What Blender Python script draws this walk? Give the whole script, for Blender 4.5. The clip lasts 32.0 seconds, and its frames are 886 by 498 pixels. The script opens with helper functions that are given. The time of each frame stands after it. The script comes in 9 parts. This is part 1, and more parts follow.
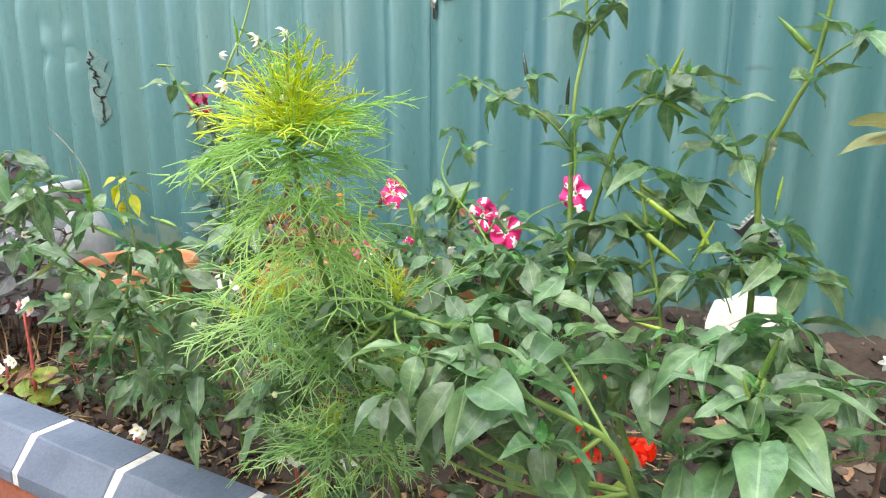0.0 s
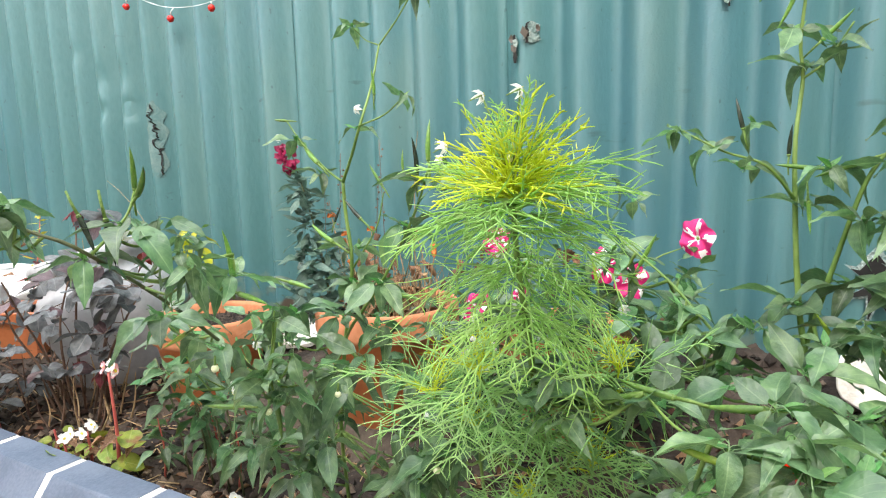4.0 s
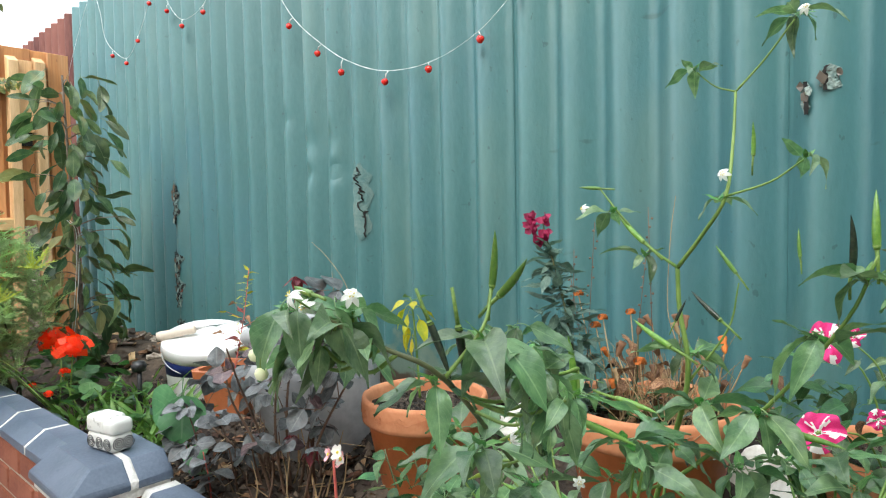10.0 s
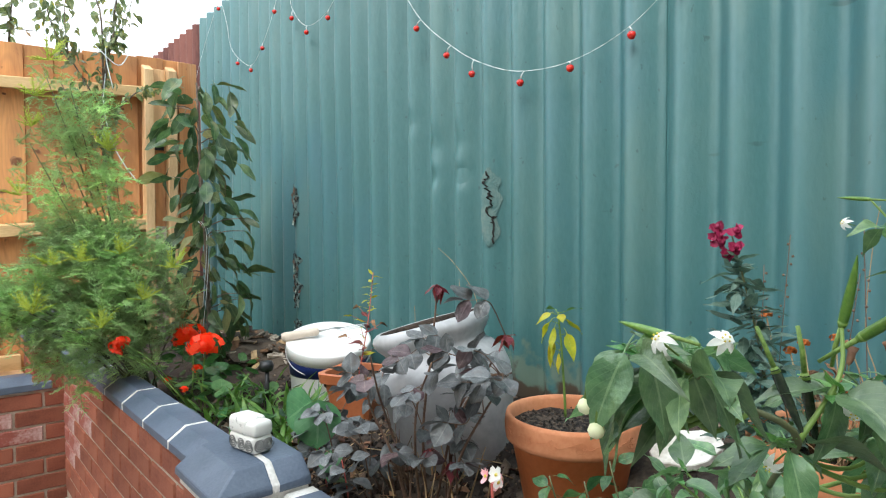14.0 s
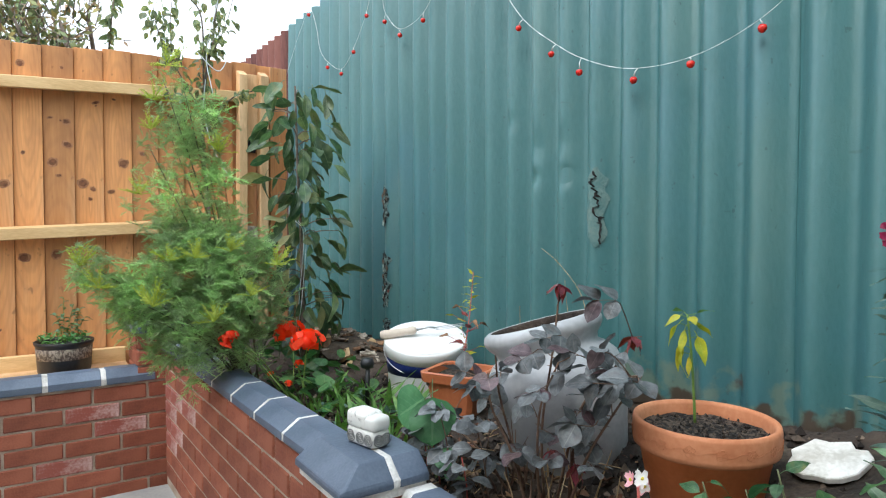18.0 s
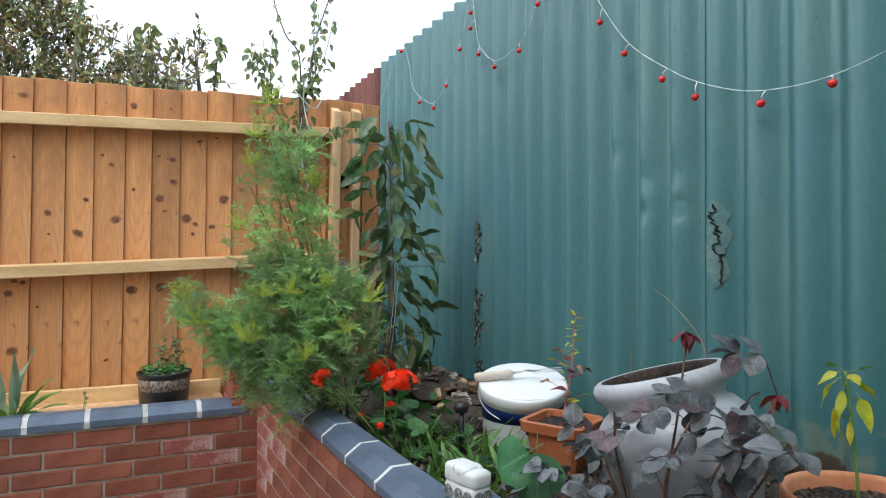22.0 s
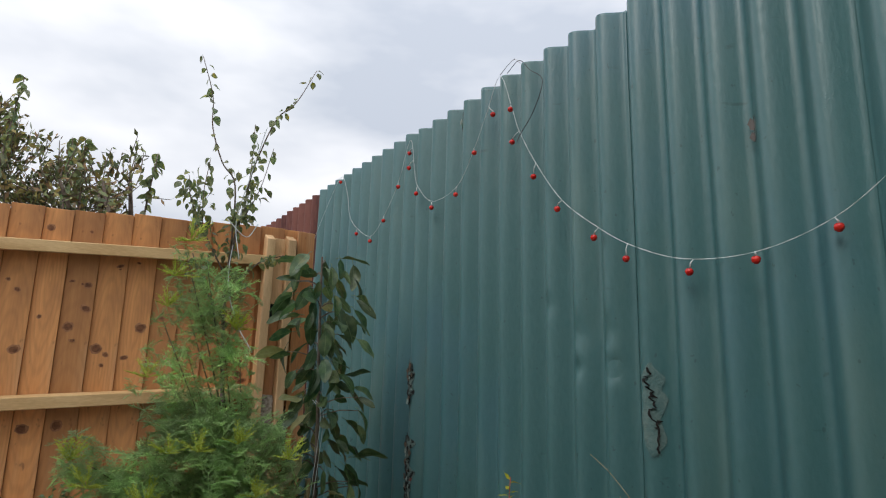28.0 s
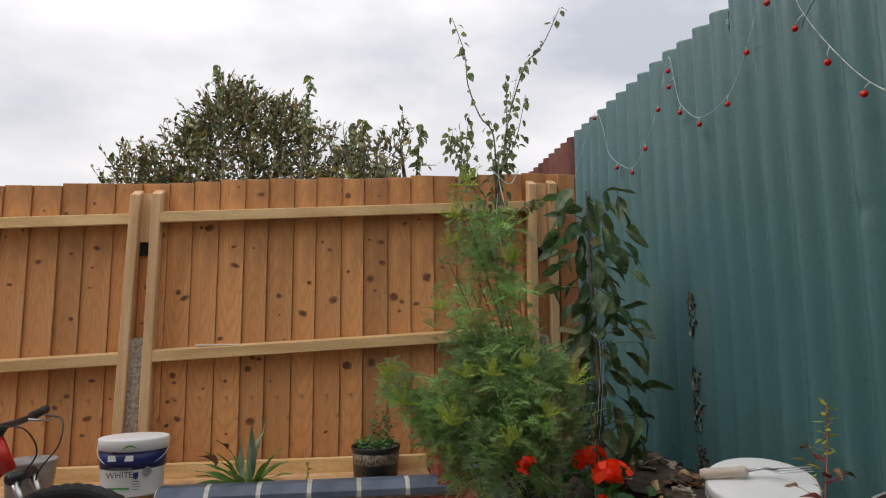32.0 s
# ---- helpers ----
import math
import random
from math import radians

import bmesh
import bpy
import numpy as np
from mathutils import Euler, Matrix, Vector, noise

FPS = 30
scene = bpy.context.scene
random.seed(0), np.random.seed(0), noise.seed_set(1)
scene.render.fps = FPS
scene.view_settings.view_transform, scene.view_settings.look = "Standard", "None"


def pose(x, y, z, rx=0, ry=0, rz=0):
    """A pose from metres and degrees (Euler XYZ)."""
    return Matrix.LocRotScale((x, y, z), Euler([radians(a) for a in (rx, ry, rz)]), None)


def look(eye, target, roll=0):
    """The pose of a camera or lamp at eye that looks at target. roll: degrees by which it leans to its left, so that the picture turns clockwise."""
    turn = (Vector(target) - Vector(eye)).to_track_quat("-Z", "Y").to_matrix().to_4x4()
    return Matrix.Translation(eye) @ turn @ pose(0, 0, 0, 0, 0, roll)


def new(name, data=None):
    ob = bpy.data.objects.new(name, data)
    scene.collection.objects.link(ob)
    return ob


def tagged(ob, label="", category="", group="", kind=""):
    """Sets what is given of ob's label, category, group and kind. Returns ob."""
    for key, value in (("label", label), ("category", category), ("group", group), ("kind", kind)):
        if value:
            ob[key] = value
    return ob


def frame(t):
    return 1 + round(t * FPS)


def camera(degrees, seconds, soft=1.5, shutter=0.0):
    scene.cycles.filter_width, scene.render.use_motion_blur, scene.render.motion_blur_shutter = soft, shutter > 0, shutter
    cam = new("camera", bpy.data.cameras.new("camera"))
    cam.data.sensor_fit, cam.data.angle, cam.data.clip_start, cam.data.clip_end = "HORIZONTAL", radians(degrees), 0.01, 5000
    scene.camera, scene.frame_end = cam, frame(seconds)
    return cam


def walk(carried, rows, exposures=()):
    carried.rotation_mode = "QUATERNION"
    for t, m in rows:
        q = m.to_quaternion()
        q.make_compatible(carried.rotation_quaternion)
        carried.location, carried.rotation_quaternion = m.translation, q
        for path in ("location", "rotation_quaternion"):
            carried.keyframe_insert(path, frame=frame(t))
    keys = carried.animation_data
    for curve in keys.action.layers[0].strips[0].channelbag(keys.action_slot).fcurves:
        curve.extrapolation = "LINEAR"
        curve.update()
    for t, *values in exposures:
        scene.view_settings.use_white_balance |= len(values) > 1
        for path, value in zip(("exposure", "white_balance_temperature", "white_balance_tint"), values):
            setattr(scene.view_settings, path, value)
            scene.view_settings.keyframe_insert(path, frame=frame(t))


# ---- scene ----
cam = camera(70.7, 32.0, soft=1.15)
PATH = [
    (0, (-0.485, 0.623, 1.186), (-1.432, 2.339, 0.789), 0.1),
    (0.5, (-0.494, 0.62, 1.187), (-1.445, 2.337, 0.799), 0.2),
    (1, (-0.509, 0.617, 1.188), (-1.455, 2.337, 0.806), 0.0),
    (1.5, (-0.529, 0.617, 1.192), (-1.455, 2.349, 0.815), -0.5),
    (2, (-0.551, 0.615, 1.196), (-1.469, 2.355, 0.836), -1.4),
    (2.5, (-0.572, 0.611, 1.2), (-1.493, 2.354, 0.863), -1.8),
    (3, (-0.597, 0.603, 1.202), (-1.533, 2.342, 0.885), -1.8),
    (3.5, (-0.622, 0.595, 1.203), (-1.58, 2.324, 0.899), -1.5),
    (4, (-0.649, 0.585, 1.204), (-1.637, 2.301, 0.923), -1.6),
    (4.5, (-0.676, 0.578, 1.203), (-1.688, 2.282, 0.936), -1.7),
    (6.5, (-0.752, 0.521, 1.202), (-1.791, 2.214, 0.972), -2.2),
    (7, (-0.765, 0.513, 1.203), (-1.823, 2.195, 0.975), -1.9),
    (7.5, (-0.783, 0.516, 1.204), (-1.875, 2.177, 0.983), -1.8),
    (8, (-0.807, 0.526, 1.208), (-1.933, 2.167, 1.009), -1.6),
    (8.5, (-0.835, 0.54, 1.21), (-2.008, 2.152, 1.038), -1.4),
    (9, (-0.87, 0.57, 1.215), (-2.094, 2.144, 1.063), -1.4),
    (9.5, (-0.901, 0.594, 1.225), (-2.192, 2.116, 1.106), -1.3),
    (10, (-0.92, 0.612, 1.23), (-2.273, 2.082, 1.141), -1.0),
    (10.5, (-0.935, 0.626, 1.232), (-2.335, 2.052, 1.153), -0.7),
    (11, (-0.948, 0.632, 1.231), (-2.384, 2.021, 1.142), 0.2),
    (11.5, (-0.962, 0.628, 1.232), (-2.43, 1.982, 1.128), 0.2),
    (12, (-0.981, 0.622, 1.229), (-2.464, 1.96, 1.123), 0.3),
    (12.5, (-1.001, 0.612, 1.233), (-2.466, 1.969, 1.127), 0.2),
    (13, (-1.022, 0.599, 1.235), (-2.494, 1.949, 1.135), 0.2),
    (13.5, (-1.041, 0.58, 1.239), (-2.544, 1.897, 1.159), -0.3),
    (14, (-1.06, 0.564, 1.24), (-2.601, 1.836, 1.164), -0.2),
    (14.5, (-1.079, 0.55, 1.239), (-2.658, 1.776, 1.158), -0.2),
    (15, (-1.095, 0.538, 1.238), (-2.703, 1.726, 1.165), -0.3),
    (15.5, (-1.105, 0.529, 1.237), (-2.726, 1.699, 1.173), -0.1),
    (17.5, (-1.138, 0.473, 1.232), (-2.777, 1.617, 1.161), 0.3),
    (18, (-1.147, 0.454, 1.23), (-2.8, 1.578, 1.164), 0.2),
    (18.5, (-1.158, 0.441, 1.223), (-2.821, 1.55, 1.154), 0.1),
    (19, (-1.166, 0.426, 1.223), (-2.844, 1.513, 1.153), -0.8),
    (19.5, (-1.179, 0.421, 1.222), (-2.871, 1.484, 1.144), -0.6),
    (20, (-1.191, 0.419, 1.223), (-2.902, 1.454, 1.154), -0.6),
    (20.5, (-1.206, 0.421, 1.229), (-2.939, 1.418, 1.185), -0.7),
    (21, (-1.227, 0.429, 1.235), (-2.994, 1.365, 1.221), -0.3),
    (21.5, (-1.238, 0.441, 1.239), (-3.031, 1.327, 1.233), 0.1),
    (22, (-1.259, 0.467, 1.242), (-3.047, 1.363, 1.28), 0.5),
    (22.5, (-1.266, 0.485, 1.259), (-3.008, 1.461, 1.36), 0.7),
    (23, (-1.269, 0.494, 1.268), (-2.961, 1.548, 1.427), 0.9),
    (23.5, (-1.267, 0.499, 1.281), (-2.909, 1.621, 1.497), 0.9),
    (24, (-1.271, 0.505, 1.304), (-2.857, 1.703, 1.53), 1.5),
    (24.5, (-1.281, 0.52, 1.322), (-2.851, 1.726, 1.607), 0.7),
    (25, (-1.281, 0.518, 1.333), (-2.835, 1.729, 1.675), 1.1),
    (25.5, (-1.286, 0.517, 1.346), (-2.847, 1.71, 1.72), 0.8),
    (27.5, (-1.299, 0.514, 1.363), (-2.929, 1.599, 1.77), 1.4),
    (28, (-1.304, 0.512, 1.369), (-2.965, 1.553, 1.764), 1.5),
    (28.5, (-1.307, 0.506, 1.361), (-3.005, 1.491, 1.743), 1.5),
    (29, (-1.311, 0.497, 1.361), (-3.048, 1.422, 1.717), 1.3),
    (29.5, (-1.317, 0.502, 1.358), (-3.106, 1.334, 1.684), 0.8),
    (30, (-1.316, 0.497, 1.347), (-3.161, 1.196, 1.672), 0.3),
    (30.5, (-1.322, 0.482, 1.327), (-3.211, 1.066, 1.628), 0.2),
    (31, (-1.326, 0.482, 1.31), (-3.252, 0.942, 1.592), -0.4),
    (31.5, (-1.323, 0.479, 1.295), (-3.271, 0.844, 1.564), -0.4),
    (32, (-1.323, 0.482, 1.285), (-3.286, 0.779, 1.532), -0.4),
]
EXPOSURES = [(0.0, 1.62, 6650, 12), (4.0, 1.58, 6650, 11), (7.0, 1.38, 6550, 9), (11.0, 1.12, 6400, 6), (15.0, 0.93, 6250, 6), (19.0, 0.75, 6000, 6), (22.0, 0.48, 5950, 7), (24.0, 0.18, 6000, 9), (28.0, -0.36, 6500, 11), (32.0, -0.48, 6750, 13)]
walk(cam, [(t, look(eye, target, roll)) for t, eye, target, roll in PATH], EXPOSURES)

# ---- sky and light: a bright overcast day ----
world = bpy.data.worlds.new("overcast_sky")
scene.world = world
world.use_nodes = True
wn, wl = world.node_tree.nodes, world.node_tree.links
wn.clear()
w_out, w_bg = wn.new("ShaderNodeOutputWorld"), wn.new("ShaderNodeBackground")
w_co, w_map = wn.new("ShaderNodeTexCoord"), wn.new("ShaderNodeMapping")
w_map.inputs["Scale"].default_value = (1.0, 1.0, 2.6)
w_cloud, w_ramp = wn.new("ShaderNodeTexNoise"), wn.new("ShaderNodeValToRGB")
w_cloud.inputs["Scale"].default_value, w_cloud.inputs["Detail"].default_value = 1.9, 5.0
w_cloud.inputs["Roughness"].default_value = 0.5
w_ramp.color_ramp.elements[0].position, w_ramp.color_ramp.elements[0].color = 0.36, (0.53, 0.58, 0.66, 1)
w_ramp.color_ramp.elements[1].position, w_ramp.color_ramp.elements[1].color = 0.62, (0.97, 0.98, 1.0, 1)
w_sky = wn.new("ShaderNodeTexSky")
w_sky.sky_type, w_sky.sun_disc = "NISHITA", False
w_sky.sun_elevation, w_sky.sun_rotation = radians(45), radians(155)
w_mix = wn.new("ShaderNodeMix")
w_mix.data_type = "RGBA"
w_mix.inputs[0].default_value = 0.94
w_dim = wn.new("ShaderNodeMix")
w_dim.data_type, w_dim.blend_type = "RGBA", "MULTIPLY"
w_dim.inputs[0].default_value = 1.0
w_dim.inputs[7].default_value = (0.1, 0.1, 0.1, 1)
wl.new(w_co.outputs["Generated"], w_map.inputs["Vector"])
wl.new(w_map.outputs["Vector"], w_cloud.inputs["Vector"])
wl.new(w_cloud.outputs["Fac"], w_ramp.inputs["Fac"])
wl.new(w_sky.outputs["Color"], w_dim.inputs[6])
wl.new(w_dim.outputs[2], w_mix.inputs[6])
wl.new(w_ramp.outputs["Color"], w_mix.inputs[7])
wl.new(w_mix.outputs[2], w_bg.inputs["Color"])
# an overcast sky is brighter overhead than at the horizon
w_sep, w_up = wn.new("ShaderNodeSeparateXYZ"), wn.new("ShaderNodeMapRange")
w_up.inputs["From Min"].default_value, w_up.inputs["From Max"].default_value = 0.1, 0.95
w_up.inputs["To Min"].default_value, w_up.inputs["To Max"].default_value = 1.32, 1.95
wl.new(w_co.outputs["Generated"], w_sep.inputs[0])
wl.new(w_sep.outputs["Z"], w_up.inputs["Value"])
wl.new(w_up.outputs[0], w_bg.inputs["Strength"])
wl.new(w_bg.outputs["Background"], w_out.inputs["Surface"])
sun = new("sun", bpy.data.lights.new("sun", "SUN"))
sun.data.energy, sun.data.angle, sun.data.color = 1.5, radians(25), (1.0, 0.97, 0.92)
sun.matrix_world = look((0, 0, 6), (-0.8, 1.7, 4.1))

# ---- small helpers ----
UP = Vector((0, 0, 1))
rnd = random.Random(7)


def node_mat(name, col_a, col_b, rough=0.6, scale=6.0, fine=60.0, bump=0.2, fine_bump=None, metal=0.0, spec=0.5, stretch=(1, 1, 1), vary=0.0, lo=0.35, hi=0.65, dist=0.004, trans=0.0):
    """A material with two colours mixed by coarse and fine noise, and fine relief."""
    m = bpy.data.materials.new(name)
    m.use_nodes = True
    n, l = m.node_tree.nodes, m.node_tree.links
    b = n["Principled BSDF"]
    co, mp = n.new("ShaderNodeTexCoord"), n.new("ShaderNodeMapping")
    mp.inputs["Scale"].default_value = stretch
    l.new(co.outputs["Object"], mp.inputs["Vector"])
    big, small = n.new("ShaderNodeTexNoise"), n.new("ShaderNodeTexNoise")
    big.inputs["Scale"].default_value, big.inputs["Detail"].default_value = scale, 4
    small.inputs["Scale"].default_value, small.inputs["Detail"].default_value = fine, 3
    l.new(mp.outputs[0], big.inputs["Vector"])
    l.new(mp.outputs[0], small.inputs["Vector"])
    add = n.new("ShaderNodeMath")
    add.operation = "MULTIPLY_ADD"
    l.new(small.outputs["Fac"], add.inputs[0])
    add.inputs[1].default_value = 0.4
    l.new(big.outputs["Fac"], add.inputs[2])
    sub = n.new("ShaderNodeMapRange")
    sub.inputs["From Min"].default_value, sub.inputs["From Max"].default_value = lo + 0.2, hi + 0.2
    l.new(add.outputs[0], sub.inputs["Value"])
    mix = n.new("ShaderNodeMix")
    mix.data_type = "RGBA"
    l.new(sub.outputs[0], mix.inputs[0])
    mix.inputs[6].default_value, mix.inputs[7].default_value = (*col_a, 1), (*col_b, 1)
    out = mix.outputs[2]
    if vary:
        info, hsv = n.new("ShaderNodeObjectInfo"), n.new("ShaderNodeHueSaturation")
        rng = n.new("ShaderNodeMapRange")
        rng.inputs["To Min"].default_value, rng.inputs["To Max"].default_value = 1 - vary, 1 + vary
        l.new(info.outputs["Random"], rng.inputs["Value"])
        l.new(rng.outputs[0], hsv.inputs["Value"])
        l.new(out, hsv.inputs["Color"])
        out = hsv.outputs[0]
    l.new(out, b.inputs["Base Color"])
    b.inputs["Roughness"].default_value, b.inputs["Metallic"].default_value = rough, metal
    b.inputs["Specular IOR Level"].default_value = spec
    if bump:
        bp = n.new("ShaderNodeBump")
        bp.inputs["Strength"].default_value, bp.inputs["Distance"].default_value = bump, dist
        l.new(small.outputs["Fac"] if fine_bump is None else add.outputs[0], bp.inputs["Height"])
        l.new(bp.outputs[0], b.inputs["Normal"])
    if trans:
        add_translucent(m, out, trans)
    return m


def stain(m, colour, scale, lo, hi, amount, stretch=(1, 1, 1), detail=4.0, shift=0.0):
    """Lays one more tone over a material where a noise of its own rises between lo and hi."""
    n, l = m.node_tree.nodes, m.node_tree.links
    b = n["Principled BSDF"]
    was = b.inputs["Base Color"].links[0].from_socket
    co, mp, ns = n.new("ShaderNodeTexCoord"), n.new("ShaderNodeMapping"), n.new("ShaderNodeTexNoise")
    mp.inputs["Scale"].default_value, mp.inputs["Location"].default_value = stretch, (shift, shift * 0.7, shift * 1.3)
    ns.inputs["Scale"].default_value, ns.inputs["Detail"].default_value = scale, detail
    rg = n.new("ShaderNodeMapRange")
    rg.inputs["From Min"].default_value, rg.inputs["From Max"].default_value = lo, hi
    rg.inputs["To Max"].default_value = amount
    mix = n.new("ShaderNodeMix")
    mix.data_type = "RGBA"
    mix.inputs[7].default_value = (*colour, 1)
    l.new(co.outputs["Object"], mp.inputs["Vector"])
    l.new(mp.outputs[0], ns.inputs["Vector"])
    l.new(ns.outputs["Fac"], rg.inputs["Value"])
    l.new(rg.outputs[0], mix.inputs[0])
    l.new(was, mix.inputs[6])
    l.new(mix.outputs[2], b.inputs["Base Color"])


def ripple(m, scale, stretch, strength, dist):
    """A second, coarser relief over a material: runs and sags in thick paint."""
    n, l = m.node_tree.nodes, m.node_tree.links
    b = n["Principled BSDF"]
    co, mp, ns, bp = n.new("ShaderNodeTexCoord"), n.new("ShaderNodeMapping"), n.new("ShaderNodeTexNoise"), n.new("ShaderNodeBump")
    mp.inputs["Scale"].default_value = stretch
    ns.inputs["Scale"].default_value, ns.inputs["Detail"].default_value = scale, 2.0
    bp.inputs["Strength"].default_value, bp.inputs["Distance"].default_value = strength, dist
    was = b.inputs["Normal"].links[0].from_socket
    l.new(co.outputs["Object"], mp.inputs["Vector"])
    l.new(mp.outputs[0], ns.inputs["Vector"])
    l.new(ns.outputs["Fac"], bp.inputs["Height"])
    l.new(was, bp.inputs["Normal"])
    l.new(bp.outputs[0], b.inputs["Normal"])


def add_translucent(m, out, amount):
    n, l = m.node_tree.nodes, m.node_tree.links
    tr, ms, oo = n.new("ShaderNodeBsdfTranslucent"), n.new("ShaderNodeMixShader"), n["Material Output"]
    gain = n.new("ShaderNodeHueSaturation")
    gain.inputs["Value"].default_value, gain.inputs["Saturation"].default_value = 1.6, 1.15
    l.new(out, gain.inputs["Color"])
    l.new(gain.outputs[0], tr.inputs["Color"])
    ms.inputs[0].default_value = amount
    l.new(n["Principled BSDF"].outputs[0], ms.inputs[1])
    l.new(tr.outputs[0], ms.inputs[2])
    l.new(ms.outputs[0], oo.inputs["Surface"])


def leaf_mat(name, dark, light, vein, rough=0.4, veins=9.0, vary=0.25, spots=None, trans=0.22, hue=0.02, spec=0.5):
    """Leaf: pale midrib and side veins along the blade's own coordinates, blotches, and light through it."""
    m = bpy.data.materials.new(name)
    m.use_nodes = True
    n, l = m.node_tree.nodes, m.node_tree.links
    b = n["Principled BSDF"]
    uv, sep = n.new("ShaderNodeUVMap"), n.new("ShaderNodeSeparateXYZ")
    l.new(uv.outputs[0], sep.inputs[0])

    def math_node(op, a, c=None, d=None):
        q = n.new("ShaderNodeMath")
        q.operation = op
        for k, v in enumerate((a, c, d)):
            if v is None:
                continue
            if isinstance(v, (int, float)):
                q.inputs[k].default_value = v
            else:
                l.new(v, q.inputs[k])
        return q.outputs[0]
    across = math_node("ABSOLUTE", math_node("SUBTRACT", sep.outputs[0], 0.5))
    mid = math_node("LESS_THAN", across, 0.028)
    along = math_node("MULTIPLY_ADD", across, -0.7, sep.outputs[1])
    saw = math_node("FRACT", math_node("MULTIPLY", along, veins))
    side = math_node("LESS_THAN", math_node("ABSOLUTE", math_node("SUBTRACT", saw, 0.5)), 0.045)
    vmask = math_node("MAXIMUM", mid, math_node("MULTIPLY", side, 0.35))
    noise_t, co = n.new("ShaderNodeTexNoise"), n.new("ShaderNodeTexCoord")
    info = n.new("ShaderNodeObjectInfo")
    noise_t.noise_dimensions = "4D"
    l.new(co.outputs["Object"], noise_t.inputs["Vector"])
    l.new(math_node("MULTIPLY", info.outputs["Random"], 40.0), noise_t.inputs["W"])
    noise_t.inputs["Scale"].default_value, noise_t.inputs["Detail"].default_value = 4.5, 5
    mix1, mix2 = n.new("ShaderNodeMix"), n.new("ShaderNodeMix")
    mix1.data_type = mix2.data_type = "RGBA"
    rng = n.new("ShaderNodeMapRange")
    rng.inputs["From Min"].default_value, rng.inputs["From Max"].default_value = 0.35, 0.68
    l.new(noise_t.outputs["Fac"], rng.inputs["Value"])
    l.new(rng.outputs[0], mix1.inputs[0])
    mix1.inputs[6].default_value, mix1.inputs[7].default_value = (*dark, 1), (*light, 1)
    l.new(math_node("MULTIPLY", vmask, 0.5), mix2.inputs[0])
    l.new(mix1.outputs[2], mix2.inputs[6])
    mix2.inputs[7].default_value = (*vein, 1)
    out = mix2.outputs[2]
    if spots:
        mix3, big = n.new("ShaderNodeMix"), n.new("ShaderNodeTexNoise")
        mix3.data_type = "RGBA"
        big.noise_dimensions = "4D"
        l.new(co.outputs["Object"], big.inputs["Vector"])
        l.new(math_node("MULTIPLY", info.outputs["Random"], 90.0), big.inputs["W"])
        big.inputs["Scale"].default_value = 1.7
        r2 = n.new("ShaderNodeMapRange")
        r2.inputs["From Min"].default_value, r2.inputs["From Max"].default_value = 0.56, 0.7
        l.new(big.outputs["Fac"], r2.inputs["Value"])
        l.new(math_node("MULTIPLY", r2.outputs[0], 0.8), mix3.inputs[0])
        l.new(out, mix3.inputs[6])
        mix3.inputs[7].default_value = (*spots, 1)
        out = mix3.outputs[2]
    hsv, r3, r4 = n.new("ShaderNodeHueSaturation"), n.new("ShaderNodeMapRange"), n.new("ShaderNodeMapRange")
    r3.inputs["To Min"].default_value, r3.inputs["To Max"].default_value = 1 - vary, 1 + vary
    r4.inputs["To Min"].default_value, r4.inputs["To Max"].default_value = 0.5 - hue, 0.5 + hue
    l.new(info.outputs["Random"], r3.inputs["Value"])
    l.new(math_node("FRACT", math_node("MULTIPLY", info.outputs["Random"], 7.31)), r4.inputs["Value"])
    l.new(r3.outputs[0], hsv.inputs["Value"])
    l.new(r4.outputs[0], hsv.inputs["Hue"])
    l.new(out, hsv.inputs["Color"])
    l.new(hsv.outputs[0], b.inputs["Base Color"])
    bp = n.new("ShaderNodeBump")
    bp.inputs["Strength"].default_value, bp.inputs["Distance"].default_value = 0.35, 0.02
    l.new(math_node("SUBTRACT", math_node("MULTIPLY", noise_t.outputs["Fac"], 0.4), math_node("MULTIPLY", vmask, 0.5)), bp.inputs["Height"])
    l.new(bp.outputs[0], b.inputs["Normal"])
    b.inputs["Roughness"].default_value, b.inputs["Specular IOR Level"].default_value = rough, spec
    add_translucent(m, hsv.outputs[0], trans)
    return m


def island_mat(name, cols, rough):
    """A material whose loose pieces each take one of several colours, with fine grain."""
    m = bpy.data.materials.new(name)
    m.use_nodes = True
    n, l = m.node_tree.nodes, m.node_tree.links
    b = n["Principled BSDF"]
    geo, ramp = n.new("ShaderNodeNewGeometry"), n.new("ShaderNodeValToRGB")
    while len(ramp.color_ramp.elements) < len(cols):
        ramp.color_ramp.elements.new(0.5)
    for k, c in enumerate(cols):
        ramp.color_ramp.elements[k].position = (k + 0.5) / len(cols)
        ramp.color_ramp.elements[k].color = (*c, 1)
    l.new(geo.outputs["Random Per Island"], ramp.inputs["Fac"])
    co, grain, mul = n.new("ShaderNodeTexCoord"), n.new("ShaderNodeTexNoise"), n.new("ShaderNodeMix")
    grain.inputs["Scale"].default_value = 180
    l.new(co.outputs["Object"], grain.inputs["Vector"])
    mul.data_type, mul.blend_type = "RGBA", "OVERLAY"
    mul.inputs[0].default_value = 0.5
    l.new(ramp.outputs["Color"], mul.inputs[6])
    l.new(grain.outputs["Fac"], mul.inputs[7])
    l.new(mul.outputs[2], b.inputs["Base Color"])
    b.inputs["Roughness"].default_value = rough
    return m


